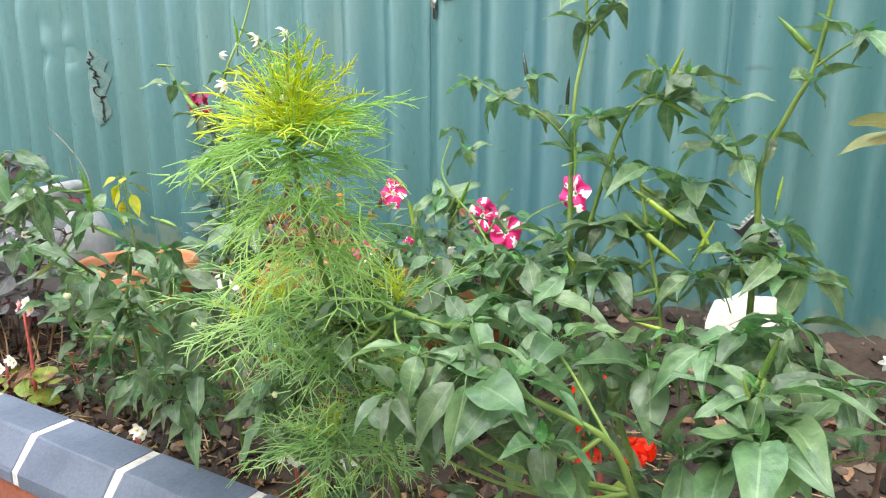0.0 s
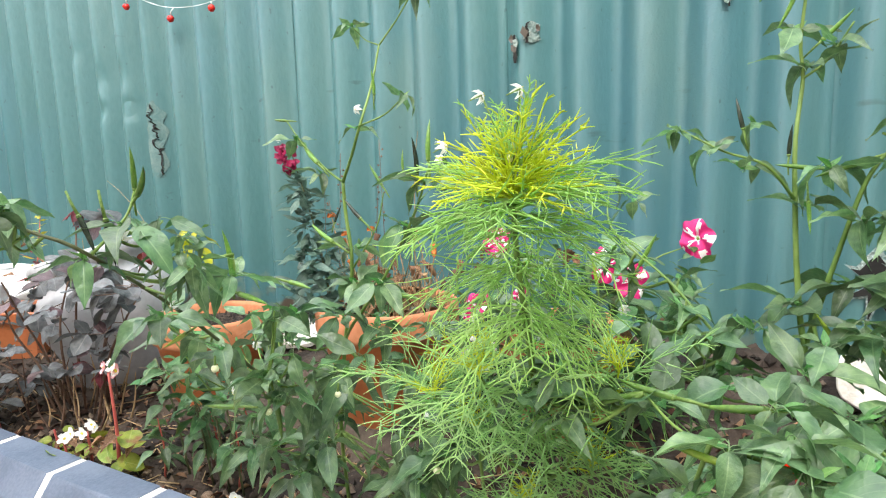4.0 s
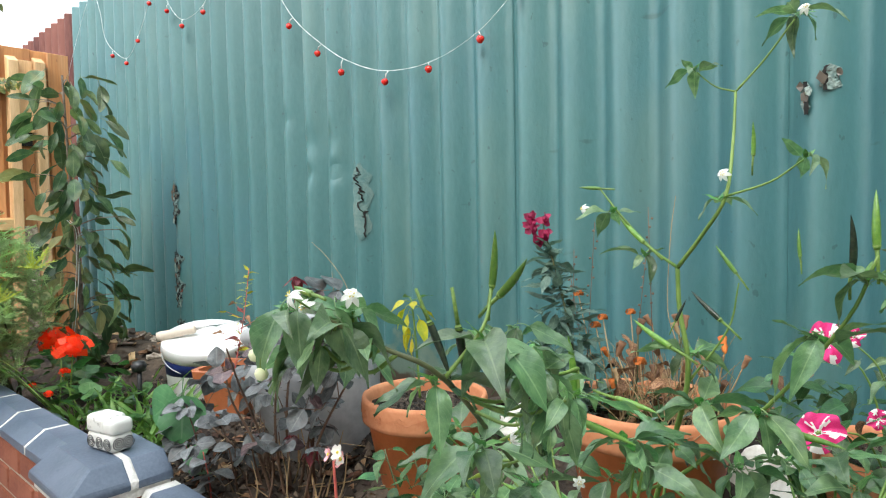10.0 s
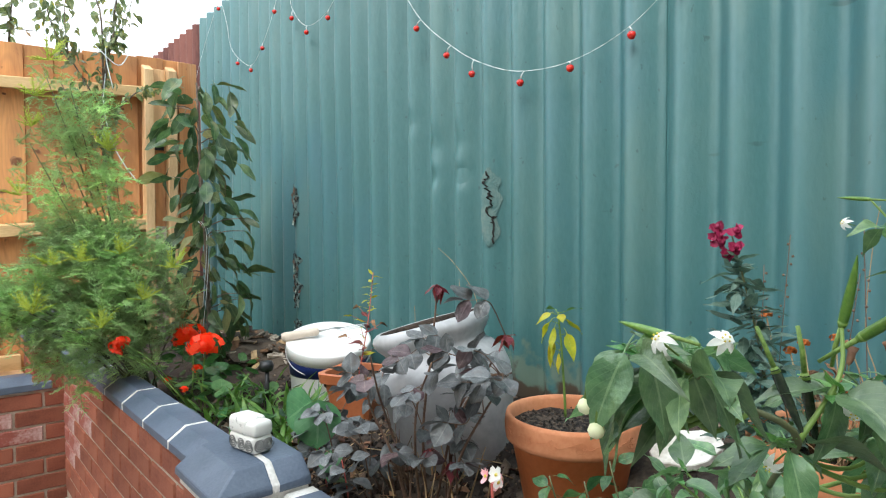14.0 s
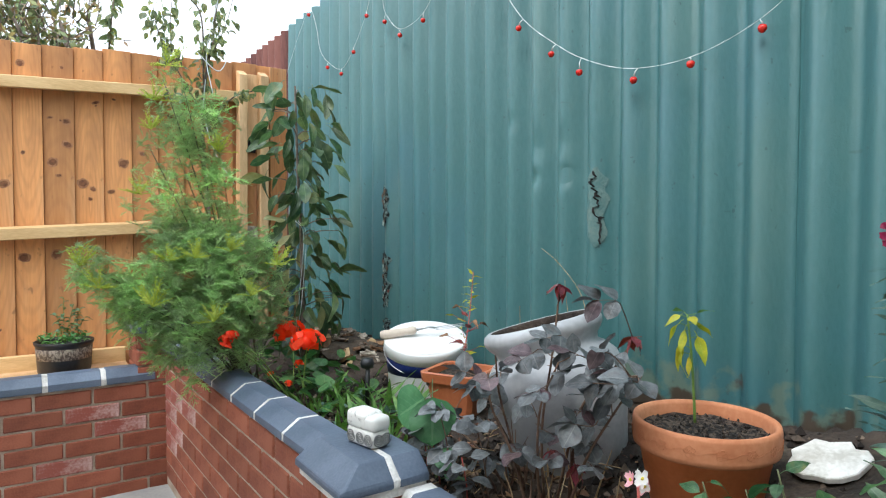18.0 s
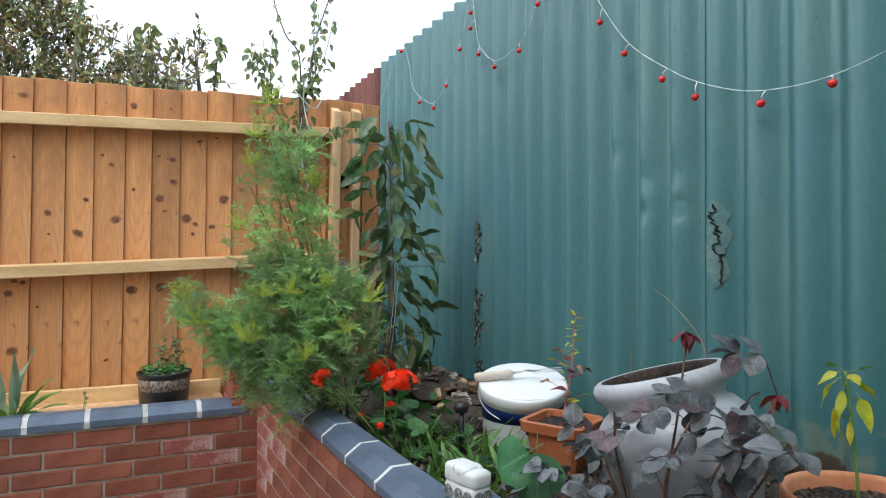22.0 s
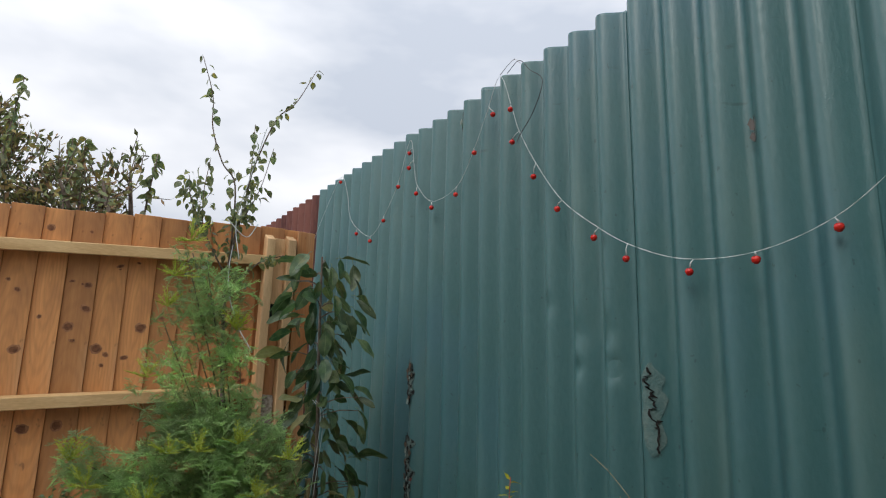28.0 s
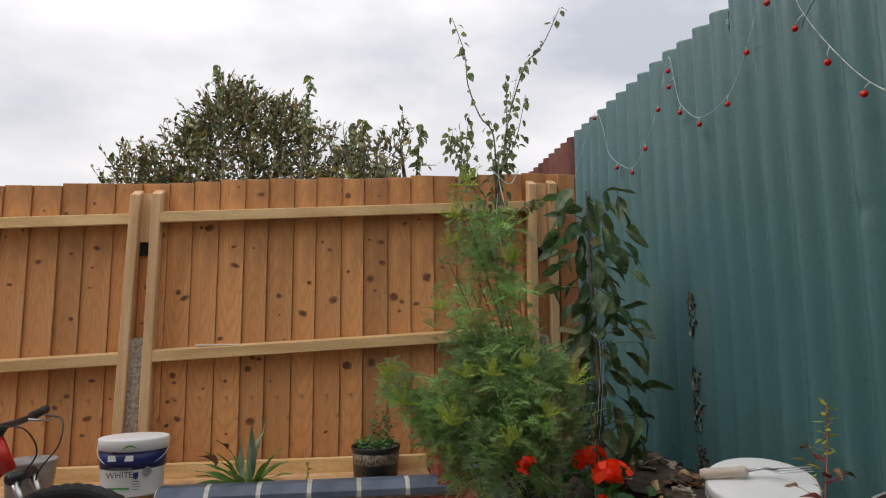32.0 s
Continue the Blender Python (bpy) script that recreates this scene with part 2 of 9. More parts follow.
def mesh_of(name, verts, faces, mats, smooth=True, face_mats=None, uvs=None):
    me = bpy.data.meshes.new(name)
    me.from_pydata([tuple(v) for v in verts], [], faces)
    for m in mats if isinstance(mats, (list, tuple)) else [mats]:
        me.materials.append(m)
    if smooth:
        me.polygons.foreach_set("use_smooth", [True] * len(me.polygons))
    if face_mats is not None:
        me.polygons.foreach_set("material_index", face_mats)
    if uvs is not None:
        lay = me.uv_layers.new(name="UVMap")
        idx = np.zeros(len(me.loops), dtype=np.int32)
        me.loops.foreach_get("vertex_index", idx)
        lay.data.foreach_set("uv", np.asarray(uvs, dtype=np.float32)[idx].ravel())
    me.update()
    return me


def thing(name, loc, label, category, group="", kind=""):
    ob = new(name)
    ob.empty_display_size = 0.05
    ob.location = loc
    return tagged(ob, label, category, group, kind)


def part(name, data, material, parent, label="", m=None):
    """One mesh object under a thing or a part; data is a bmesh or a mesh, in the parent's space."""
    if isinstance(data, bmesh.types.BMesh):
        me = bpy.data.meshes.new(name)
        data.to_mesh(me)
        data.free()
        me.materials.append(material)
    else:
        me = data
        if material is not None and not me.materials:
            me.materials.append(material)
    ob = new(name, me)
    ob.parent = parent
    if m is not None:
        ob.matrix_basis = m
    if label:
        ob["label"] = label
    return ob


def solo(name, data, material, label, category, group="", kind="", m=None):
    ob = part(name, data, material, None, "", m)
    return tagged(ob, label, category, group, kind)


def box_bm(x0, x1, y0, y1, z0, z1, bevel=0.0, seg=1, jitter=0.0):
    bm = bmesh.new()
    bmesh.ops.create_cube(bm, size=1)
    for v in bm.verts:
        v.co = Vector((x0 + (v.co.x + 0.5) * (x1 - x0), y0 + (v.co.y + 0.5) * (y1 - y0), z0 + (v.co.z + 0.5) * (z1 - z0)))
    if bevel:
        bmesh.ops.bevel(bm, geom=bm.edges[:], offset=bevel, segments=seg, affect="EDGES", profile=0.6)
    if jitter:
        for v in bm.verts:
            v.co += Vector((rnd.uniform(-1, 1), rnd.uniform(-1, 1), rnd.uniform(-1, 1))) * jitter
    return bm


def lathe(profile, sides=40, closed=False):
    """Verts and faces of a body turned round z from (radius, height) pairs."""
    vs, fs = [], []
    k = len(profile)
    for s in range(sides):
        a = 2 * math.pi * s / sides
        for r, z in profile:
            vs.append((r * math.cos(a), r * math.sin(a), z))
    for s in range(sides):
        t = (s + 1) % sides
        for i in range(k - 1 if not closed else k):
            j = (i + 1) % k
            fs.append((s * k + i, t * k + i, t * k + j, s * k + j))
    return vs, fs


def tube_into(vs, fs, pts, r0, r1, sides=5, cap=True):
    """Adds a tapering tube along pts to the lists."""
    pts = [Vector(p) for p in pts]
    base, n = len(vs), len(pts)
    side = None
    for i, p in enumerate(pts):
        d = (pts[min(i + 1, n - 1)] - pts[max(i - 1, 0)])
        d = d.normalized() if d.length > 1e-9 else UP
        if side is None:
            side = d.orthogonal().normalized()
        side = (side - d * side.dot(d))
        side = side.normalized() if side.length > 1e-6 else d.orthogonal().normalized()
        up = d.cross(side)
        r = r0 + (r1 - r0) * i / max(n - 1, 1)
        for s in range(sides):
            a = 2 * math.pi * s / sides
            vs.append(p + (side * math.cos(a) + up * math.sin(a)) * r)
    for i in range(n - 1):
        for s in range(sides):
            t = (s + 1) % sides
            fs.append((base + i * sides + s, base + i * sides + t, base + (i + 1) * sides + t, base + (i + 1) * sides + s))
    if cap:
        fs.append(tuple(base + (n - 1) * sides + s for s in range(sides)))
        fs.append(tuple(base + s for s in reversed(range(sides))))


def smooth_line(pts, per=6):
    """A Catmull-Rom line through the points."""
    p = [Vector(q) for q in pts]
    p = [p[0] * 2 - p[1]] + p + [p[-1] * 2 - p[-2]]
    out = []
    for i in range(1, len(p) - 2):
        for k in range(per):
            t = k / per
            a, b, c, d = p[i - 1], p[i], p[i + 1], p[i + 2]
            out.append(0.5 * (2 * b + (c - a) * t + (2 * a - 5 * b + 4 * c - d) * t * t + (3 * b - a - 3 * c + d) * t ** 3))
    out.append(p[-2])
    return out


def tube_mesh(name, pts, r0, r1, material, sides=7, per=5):
    vs, fs = [], []
    tube_into(vs, fs, smooth_line(pts, per) if len(pts) > 2 else pts, r0, r1, sides)
    return mesh_of(name, vs, fs, material)


def aim(loc, d, up=UP, s=1.0, twist=0.0, sx=None):
    """A matrix that lays local +y along d, with local z as near to up as can be."""
    y = Vector(d).normalized()
    u = Vector(up)
    z = u - y * u.dot(y)
    z = z.normalized() if z.length > 1e-4 else y.orthogonal().normalized()
    x = y.cross(z)
    rot = Matrix((x, y, z)).transposed().to_4x4()
    return Matrix.Translation(loc) @ rot @ Matrix.Rotation(twist, 4, "Y") @ Matrix.Diagonal((sx or s, s, s, 1))

# ---- materials ----
M_paint = node_mat("green_paint", (0.044, 0.148, 0.152), (0.076, 0.192, 0.196), 0.42, 1.4, 95, 0.28, stretch=(1, 1, 0.4), dist=0.004, spec=0.85, vary=0.06, lo=0.3, hi=0.7)
stain(M_paint, (0.055, 0.165, 0.215), 2.1, 0.50, 0.70, 0.5, (1, 1, 0.7), shift=3.0)
stain(M_paint, (0.125, 0.225, 0.205), 5.0, 0.56, 0.74, 0.6, (1, 1, 0.25), shift=9.0)
stain(M_paint, (0.018, 0.050, 0.055), 60.0, 0.71, 0.75, 0.5, (1, 1, 0.7), detail=2.0, shift=5.0)
stain(M_paint, (0.025, 0.065, 0.07), 9.0, 0.70, 0.76, 0.55, (0.5, 1, 3.0), detail=6.0, shift=14.0)
ripple(M_paint, 60.0, (0.8, 1, 1.6), 0.07, 0.003)


def foot_rust(m, colour, low, high, scale, amount):
    """Rust and moss that creep up a sheet from its foot with a ragged edge."""
    n, l = m.node_tree.nodes, m.node_tree.links
    b = n["Principled BSDF"]
    was = b.inputs["Base Color"].links[0].from_socket
    co, sep, ns, add, rg, mix = n.new("ShaderNodeTexCoord"), n.new("ShaderNodeSeparateXYZ"), n.new("ShaderNodeTexNoise"), n.new("ShaderNodeMath"), n.new("ShaderNodeMapRange"), n.new("ShaderNodeMix")
    ns.inputs["Scale"].default_value, ns.inputs["Detail"].default_value = scale, 5
    add.operation = "MULTIPLY_ADD"
    add.inputs[1].default_value = 0.45
    rg.inputs["From Min"].default_value, rg.inputs["From Max"].default_value = high + 0.225, low + 0.225
    rg.inputs["To Max"].default_value = amount
    ends, both = n.new("ShaderNodeMapRange"), n.new("ShaderNodeMath")
    ends.inputs["From Min"].default_value, ends.inputs["From Max"].default_value = -3.0, -2.4
    both.operation = "MULTIPLY"
    mix.data_type = "RGBA"
    mix.inputs[7].default_value = (*colour, 1)
    l.new(co.outputs["Object"], sep.inputs[0])
    l.new(co.outputs["Object"], ns.inputs["Vector"])
    l.new(ns.outputs["Fac"], add.inputs[0])
    l.new(sep.outputs["Z"], add.inputs[2])
    l.new(add.outputs[0], rg.inputs["Value"])
    l.new(sep.outputs["X"], ends.inputs["Value"])
    l.new(ends.outputs[0], both.inputs[0])
    l.new(rg.outputs[0], both.inputs[1])
    l.new(both.outputs[0], mix.inputs[0])
    l.new(was, mix.inputs[6])
    l.new(mix.outputs[2], b.inputs["Base Color"])


def blisters(m, scale, strength, dist):
    """Small blisters in thick paint, gathered in upright drifts."""
    n, l = m.node_tree.nodes, m.node_tree.links
    b = n["Principled BSDF"]
    co, mp, drift, fine, r1, r2, mul, bp = n.new("ShaderNodeTexCoord"), n.new("ShaderNodeMapping"), n.new("ShaderNodeTexNoise"), n.new("ShaderNodeTexNoise"), n.new("ShaderNodeMapRange"), n.new("ShaderNodeMapRange"), n.new("ShaderNodeMath"), n.new("ShaderNodeBump")
    mp.inputs["Scale"].default_value = (3.0, 1.0, 0.9)
    drift.inputs["Scale"].default_value, fine.inputs["Scale"].default_value = 3.0, scale
    l.new(co.outputs["Object"], mp.inputs["Vector"])
    l.new(mp.outputs[0], drift.inputs["Vector"])
    l.new(co.outputs["Object"], fine.inputs["Vector"])
    r1.inputs["From Min"].default_value, r1.inputs["From Max"].default_value = 0.56, 0.68
    r2.inputs["From Min"].default_value, r2.inputs["From Max"].default_value = 0.55, 0.66
    l.new(drift.outputs["Fac"], r1.inputs["Value"])
    l.new(fine.outputs["Fac"], r2.inputs["Value"])
    mul.operation = "MULTIPLY"
    l.new(r1.outputs[0], mul.inputs[0])
    l.new(r2.outputs[0], mul.inputs[1])
    bp.inputs["Strength"].default_value, bp.inputs["Distance"].default_value = strength, dist
    l.new(mul.outputs[0], bp.inputs["Height"])
    l.new(b.inputs["Normal"].links[0].from_socket, bp.inputs["Normal"])
    l.new(bp.outputs[0], b.inputs["Normal"])


blisters(M_paint, 150.0, 0.22, 0.002)
foot_rust(M_paint, (0.20, 0.24, 0.17), 0.80, 0.84, 13.0, 0.6)
foot_rust(M_paint, (0.070, 0.040, 0.025), 0.76, 0.79, 11.0, 0.9)
M_palep = node_mat("worn_pale_paint", (0.080, 0.170, 0.165), (0.140, 0.215, 0.198), 0.7, 22, 140, 0.6, dist=0.004)
M_rust = node_mat("rusty_iron", (0.10, 0.032, 0.028), (0.22, 0.085, 0.065), 0.8, 5, 70, 0.4, stretch=(1, 1, 0.25))
M_flake = node_mat("flaking_paint", (0.15, 0.235, 0.22), (0.34, 0.41, 0.38), 0.8, 45, 160, 0.9, dist=0.01)
M_black = node_mat("dark_gap", (0.006, 0.006, 0.006), (0.015, 0.014, 0.012), 0.9, 20, 90, 0.3)
M_brick = node_mat("red_brick", (0.205, 0.056, 0.030), (0.330, 0.108, 0.060), 0.85, 9, 120, 0.5, vary=0.22, dist=0.003)
M_bloom = node_mat("brick_with_lime_bloom", (0.30, 0.085, 0.06), (0.62, 0.44, 0.40), 0.88, 7, 90, 0.5, vary=0.1, lo=0.46, hi=0.72, dist=0.003)
M_mortar = node_mat("mortar", (0.35, 0.275, 0.21), (0.52, 0.43, 0.34), 0.92, 12, 150, 0.7, dist=0.003)
M_capm = node_mat("pale_cap_mortar", (0.48, 0.46, 0.42), (0.78, 0.76, 0.72), 0.9, 12, 150, 0.6, dist=0.003)
M_blue = node_mat("blue_engineering_brick", (0.085, 0.115, 0.165), (0.14, 0.175, 0.235), 0.5, 7, 160, 0.4, vary=0.14, dist=0.002)
M_board = node_mat("fence_board", (0.41, 0.152, 0.047), (0.74, 0.355, 0.130), 0.72, 1.2, 24, 0.3, stretch=(4, 4, 0.35), vary=0.24, lo=0.22, hi=0.78, dist=0.003)
stain(M_board, (0.20, 0.080, 0.035), 2.2, 0.52, 0.72, 0.7, (1, 1.6, 0.8), shift=2.0)
stain(M_board, (0.70, 0.47, 0.27), 2.4, 0.54, 0.74, 0.5, (1, 3.0, 0.5), shift=7.0)
stain(M_board, (0.19, 0.080, 0.036), 26.0, 0.69, 0.76, 0.55, (1, 1.2, 0.6), detail=2.0, shift=11.0)


def growth_rings(m, colour, amount):
    """Arched grain of a flat-sawn board, round its own pith line."""
    n, l = m.node_tree.nodes, m.node_tree.links
    b = n["Principled BSDF"]
    was = b.inputs["Base Color"].links[0].from_socket
    co, info, sep, comb, wv, add, mul, mix, rg = n.new("ShaderNodeTexCoord"), n.new("ShaderNodeObjectInfo"), n.new("ShaderNodeSeparateXYZ"), n.new("ShaderNodeCombineXYZ"), n.new("ShaderNodeTexWave"), n.new("ShaderNodeMath"), n.new("ShaderNodeMath"), n.new("ShaderNodeMix"), n.new("ShaderNodeMapRange")
    l.new(co.outputs["Object"], sep.inputs[0])
    l.new(sep.outputs["Y"], comb.inputs["Y"])
    add.operation = "MULTIPLY_ADD"
    add.inputs[1].default_value, add.inputs[2].default_value = -1.8, -0.3
    l.new(info.outputs["Random"], add.inputs[0])
    mul.operation = "MULTIPLY_ADD"
    mul.inputs[1].default_value = 0.13
    l.new(sep.outputs["Z"], mul.inputs[0])
    off = n.new("ShaderNodeMath")
    off.operation = "MULTIPLY"
    off.inputs[1].default_value = 0.13
    l.new(add.outputs[0], off.inputs[0])
    l.new(off.outputs[0], mul.inputs[2])
    l.new(mul.outputs[0], comb.inputs["Z"])
    wv.wave_type, wv.rings_direction = "RINGS", "X"
    wv.inputs["Scale"].default_value, wv.inputs["Distortion"].default_value = 24.0, 2.2
    wv.inputs["Detail"].default_value, wv.inputs["Detail Scale"].default_value = 2.0, 1.2
    l.new(comb.outputs[0], wv.inputs["Vector"])
    rg.inputs["From Min"].default_value, rg.inputs["From Max"].default_value = 0.45, 1.0
    rg.inputs["To Max"].default_value = amount
    l.new(wv.outputs["Fac"], rg.inputs["Value"])
    mix.data_type = "RGBA"
    mix.inputs[7].default_value = (*colour, 1)
    l.new(rg.outputs[0], mix.inputs[0])
    l.new(was, mix.inputs[6])
    l.new(mix.outputs[2], b.inputs["Base Color"])


growth_rings(M_board, (0.27, 0.110, 0.045), 0.16)
M_rail = node_mat("pale_sawn_timber", (0.62, 0.385, 0.165), (0.80, 0.55, 0.27), 0.75, 2.5, 40, 0.25, stretch=(6, 1, 6), vary=0.1, dist=0.002)
M_post = node_mat("post_timber", (0.58, 0.35, 0.165), (0.76, 0.50, 0.27), 0.75, 2.5, 40, 0.25, stretch=(7, 7, 0.7), vary=0.1, dist=0.002)
M_knot_and_shade = node_mat("knot", (0.12, 0.042, 0.016), (0.24, 0.095, 0.036), 0.7, 60, 200, 0.3)
M_halo = node_mat("grain_round_knot", (0.27, 0.115, 0.050), (0.42, 0.20, 0.095), 0.7, 60, 160, 0.3)
M_conc = node_mat("aggregate_concrete", (0.27, 0.22, 0.17), (0.60, 0.52, 0.43), 0.95, 60, 190, 0.9, dist=0.006)
M_patio = node_mat("pale_paving", (0.30, 0.295, 0.28), (0.42, 0.41, 0.39), 0.8, 3, 60, 0.3)
M_soil = node_mat("garden_soil", (0.012, 0.008, 0.006), (0.066, 0.046, 0.033), 0.95, 4.5, 70, 1.0, fine_bump=1, dist=0.02)
M_dry = node_mat("dry_soil", (0.020, 0.014, 0.010), (0.105, 0.078, 0.056), 0.95, 8, 90, 1.0, fine_bump=1, dist=0.015)
M_compost = node_mat("potting_compost", (0.012, 0.009, 0.007), (0.115, 0.085, 0.062), 0.95, 75, 210, 1.0, lo=0.44, hi=0.62, dist=0.014)
M_terra = node_mat("terracotta", (0.54, 0.20, 0.088), (0.66, 0.295, 0.15), 0.8, 6, 90, 0.25, dist=0.002)
M_terra2 = node_mat("orange_plastic_terracotta", (0.42, 0.12, 0.045), (0.52, 0.17, 0.07), 0.45, 5, 80, 0.15, dist=0.002)
M_grey = node_mat("pale_grey_glaze", (0.33, 0.335, 0.345), (0.47, 0.475, 0.485), 0.36, 4, 60, 0.15, dist=0.003)
M_white = node_mat("white_plastic", (0.84, 0.84, 0.83), (0.90, 0.90, 0.89), 0.4, 5, 60, 0.05)
M_navy = node_mat("navy_label", (0.008, 0.018, 0.11), (0.014, 0.03, 0.16), 0.4, 8, 60, 0.0)
M_wire = node_mat("white_wire", (0.55, 0.60, 0.60), (0.70, 0.74, 0.74), 0.5, 40, 200, 0.1)
M_blackw = node_mat("black_wire", (0.01, 0.012, 0.014), (0.03, 0.03, 0.035), 0.5, 40, 200, 0.1)
M_bead = node_mat("red_glass_berry", (0.55, 0.01, 0.01), (0.75, 0.03, 0.015), 0.25, 30, 100, 0.1)
M_blackp = node_mat("black_plastic", (0.012, 0.012, 0.013), (0.03, 0.03, 0.032), 0.4, 10, 90, 0.15)
M_bark = node_mat("grey_bark", (0.10, 0.075, 0.055), (0.24, 0.19, 0.15), 0.9, 20, 120, 0.6, dist=0.004)
M_cane = node_mat("rose_cane", (0.11, 0.062, 0.043), (0.22, 0.135, 0.090), 0.8, 25, 120, 0.5)
M_stem = node_mat("green_stem", (0.10, 0.19, 0.035), (0.20, 0.30, 0.07), 0.5, 14, 90, 0.2, spec=0.4)
M_stemdk = node_mat("dark_stem", (0.06, 0.075, 0.03), (0.13, 0.14, 0.06), 0.6, 20, 90, 0.3)
M_redstem = node_mat("red_stem", (0.38, 0.06, 0.05), (0.52, 0.12, 0.09), 0.5, 20, 90, 0.2)
M_chleaf = leaf_mat("chilli_leaf", (0.064, 0.142, 0.060), (0.160, 0.270, 0.118), (0.28, 0.40, 0.20), rough=0.36, vary=0.40, hue=0.02, trans=0.26, spec=0.85)
M_chyoung = leaf_mat("young_chilli_leaf", (0.08, 0.22, 0.06), (0.14, 0.32, 0.09), (0.26, 0.42, 0.16))
M_chyel = leaf_mat("yellowing_chilli_leaf", (0.38, 0.42, 0.03), (0.62, 0.55, 0.03), (0.5, 0.52, 0.1), spots=(0.16, 0.30, 0.05))
M_rose = leaf_mat("purple_grey_rose_leaf", (0.070, 0.079, 0.082), (0.170, 0.180, 0.185), (0.26, 0.255, 0.25), rough=0.40, trans=0.08, vary=0.4, spots=(0.085, 0.075, 0.068), spec=0.6, hue=0.015)
M_rosep = leaf_mat("plum_rose_leaf", (0.060, 0.035, 0.040), (0.150, 0.095, 0.100), (0.22, 0.15, 0.15), rough=0.38, trans=0.12, vary=0.4)
M_rosered = leaf_mat("young_red_rose_leaf", (0.12, 0.018, 0.022), (0.24, 0.04, 0.04), (0.30, 0.08, 0.07), rough=0.4, trans=0.2)
M_cherry = leaf_mat("cherry_leaf", (0.038, 0.082, 0.032), (0.105, 0.165, 0.064), (0.20, 0.27, 0.13), rough=0.38, veins=13, vary=0.45, spots=(0.14, 0.145, 0.05), hue=0.025, spec=0.6)
M_cherryp = leaf_mat("pale_cherry_leaf", (0.26, 0.27, 0.11), (0.38, 0.37, 0.17), (0.45, 0.44, 0.25), veins=13, vary=0.2, spots=(0.25, 0.16, 0.05))
M_pear = leaf_mat("small_tree_leaf", (0.08, 0.13, 0.06), (0.25, 0.28, 0.13), (0.40, 0.42, 0.22), vary=0.4, spots=(0.42, 0.36, 0.05), hue=0.03, trans=0.35)
M_far = island_mat("far_tree_leaf", ((0.09, 0.12, 0.05), (0.16, 0.20, 0.075), (0.24, 0.28, 0.11), (0.40, 0.34, 0.10), (0.28, 0.17, 0.075)), 0.5)
M_ger = leaf_mat("geranium_leaf", (0.04, 0.12, 0.035), (0.08, 0.19, 0.06), (0.14, 0.26, 0.10), vary=0.3)
M_big = leaf_mat("round_green_leaf", (0.06, 0.19, 0.085), (0.10, 0.26, 0.12), (0.19, 0.36, 0.19), veins=6)
M_beg = leaf_mat("begonia_leaf", (0.17, 0.26, 0.03), (0.30, 0.36, 0.06), (0.38, 0.42, 0.14), spots=(0.25, 0.10, 0.05))
M_snapl = leaf_mat("snapdragon_leaf", (0.075, 0.140, 0.110), (0.16, 0.24, 0.19), (0.24, 0.32, 0.26))
M_grass = node_mat("grass_blade", (0.08, 0.20, 0.04), (0.19, 0.32, 0.08), 0.5, 8, 60, 0.1, trans=0.2)
M_dead = node_mat("dead_leaf", (0.14, 0.065, 0.035), (0.34, 0.19, 0.10), 0.85, 12, 80, 0.5, vary=0.45)
M_straw = node_mat("dry_stalk", (0.30, 0.19, 0.09), (0.50, 0.36, 0.20), 0.85, 20, 120, 0.3, vary=0.25)
M_thread = node_mat("feathery_leaf", (0.32, 0.52, 0.15), (0.52, 0.70, 0.27), 0.5, 9, 60, 0.0, trans=0.4, lo=0.38, hi=0.62)
M_threadlow = node_mat("lower_feathery_leaf", (0.26, 0.46, 0.17), (0.46, 0.64, 0.29), 0.5, 9, 60, 0.0, trans=0.4, lo=0.38, hi=0.62)
M_petl = leaf_mat("petunia_leaf", (0.030, 0.095, 0.034), (0.075, 0.170, 0.062), (0.14, 0.25, 0.11), vary=0.4, spots=(0.16, 0.17, 0.05), hue=0.03)
M_threadc = node_mat("yellow_feathery_tip", (0.55, 0.66, 0.03), (0.72, 0.76, 0.06), 0.5, 9, 60, 0.0, trans=0.25)
M_fennel = node_mat("fennel_thread", (0.30, 0.43, 0.20), (0.54, 0.66, 0.36), 0.6, 7, 50, 0.0, trans=0.5, vary=0.3)
M_fenyel = node_mat("yellow_fennel_tip", (0.45, 0.54, 0.07), (0.60, 0.66, 0.13), 0.6, 9, 60, 0.0, trans=0.25)
M_pod = node_mat("green_chilli", (0.085, 0.20, 0.03), (0.15, 0.28, 0.045), 0.28, 10, 60, 0.05, vary=0.35, spec=0.5)
M_podl = node_mat("pale_chilli", (0.20, 0.33, 0.03), (0.29, 0.40, 0.045), 0.28, 10, 60, 0.05, vary=0.2)
M_podd = node_mat("dark_chilli", (0.012, 0.022, 0.014), (0.03, 0.045, 0.025), 0.25, 10, 60, 0.05)
M_petal = node_mat("white_petal", (0.84, 0.84, 0.80), (0.90, 0.90, 0.87), 0.6, 20, 90, 0.1, trans=0.25)
M_cream = node_mat("cream_bud", (0.62, 0.66, 0.36), (0.78, 0.80, 0.52), 0.5, 20, 90, 0.1)
M_red = node_mat("scarlet_petal", (0.92, 0.04, 0.010), (0.97, 0.12, 0.03), 0.5, 18, 90, 0.15, trans=0.35, vary=0.15)
M_snap = node_mat("crimson_petal", (0.17, 0.004, 0.04), (0.38, 0.012, 0.075), 0.6, 30, 120, 0.2, vary=0.2, trans=0.15)
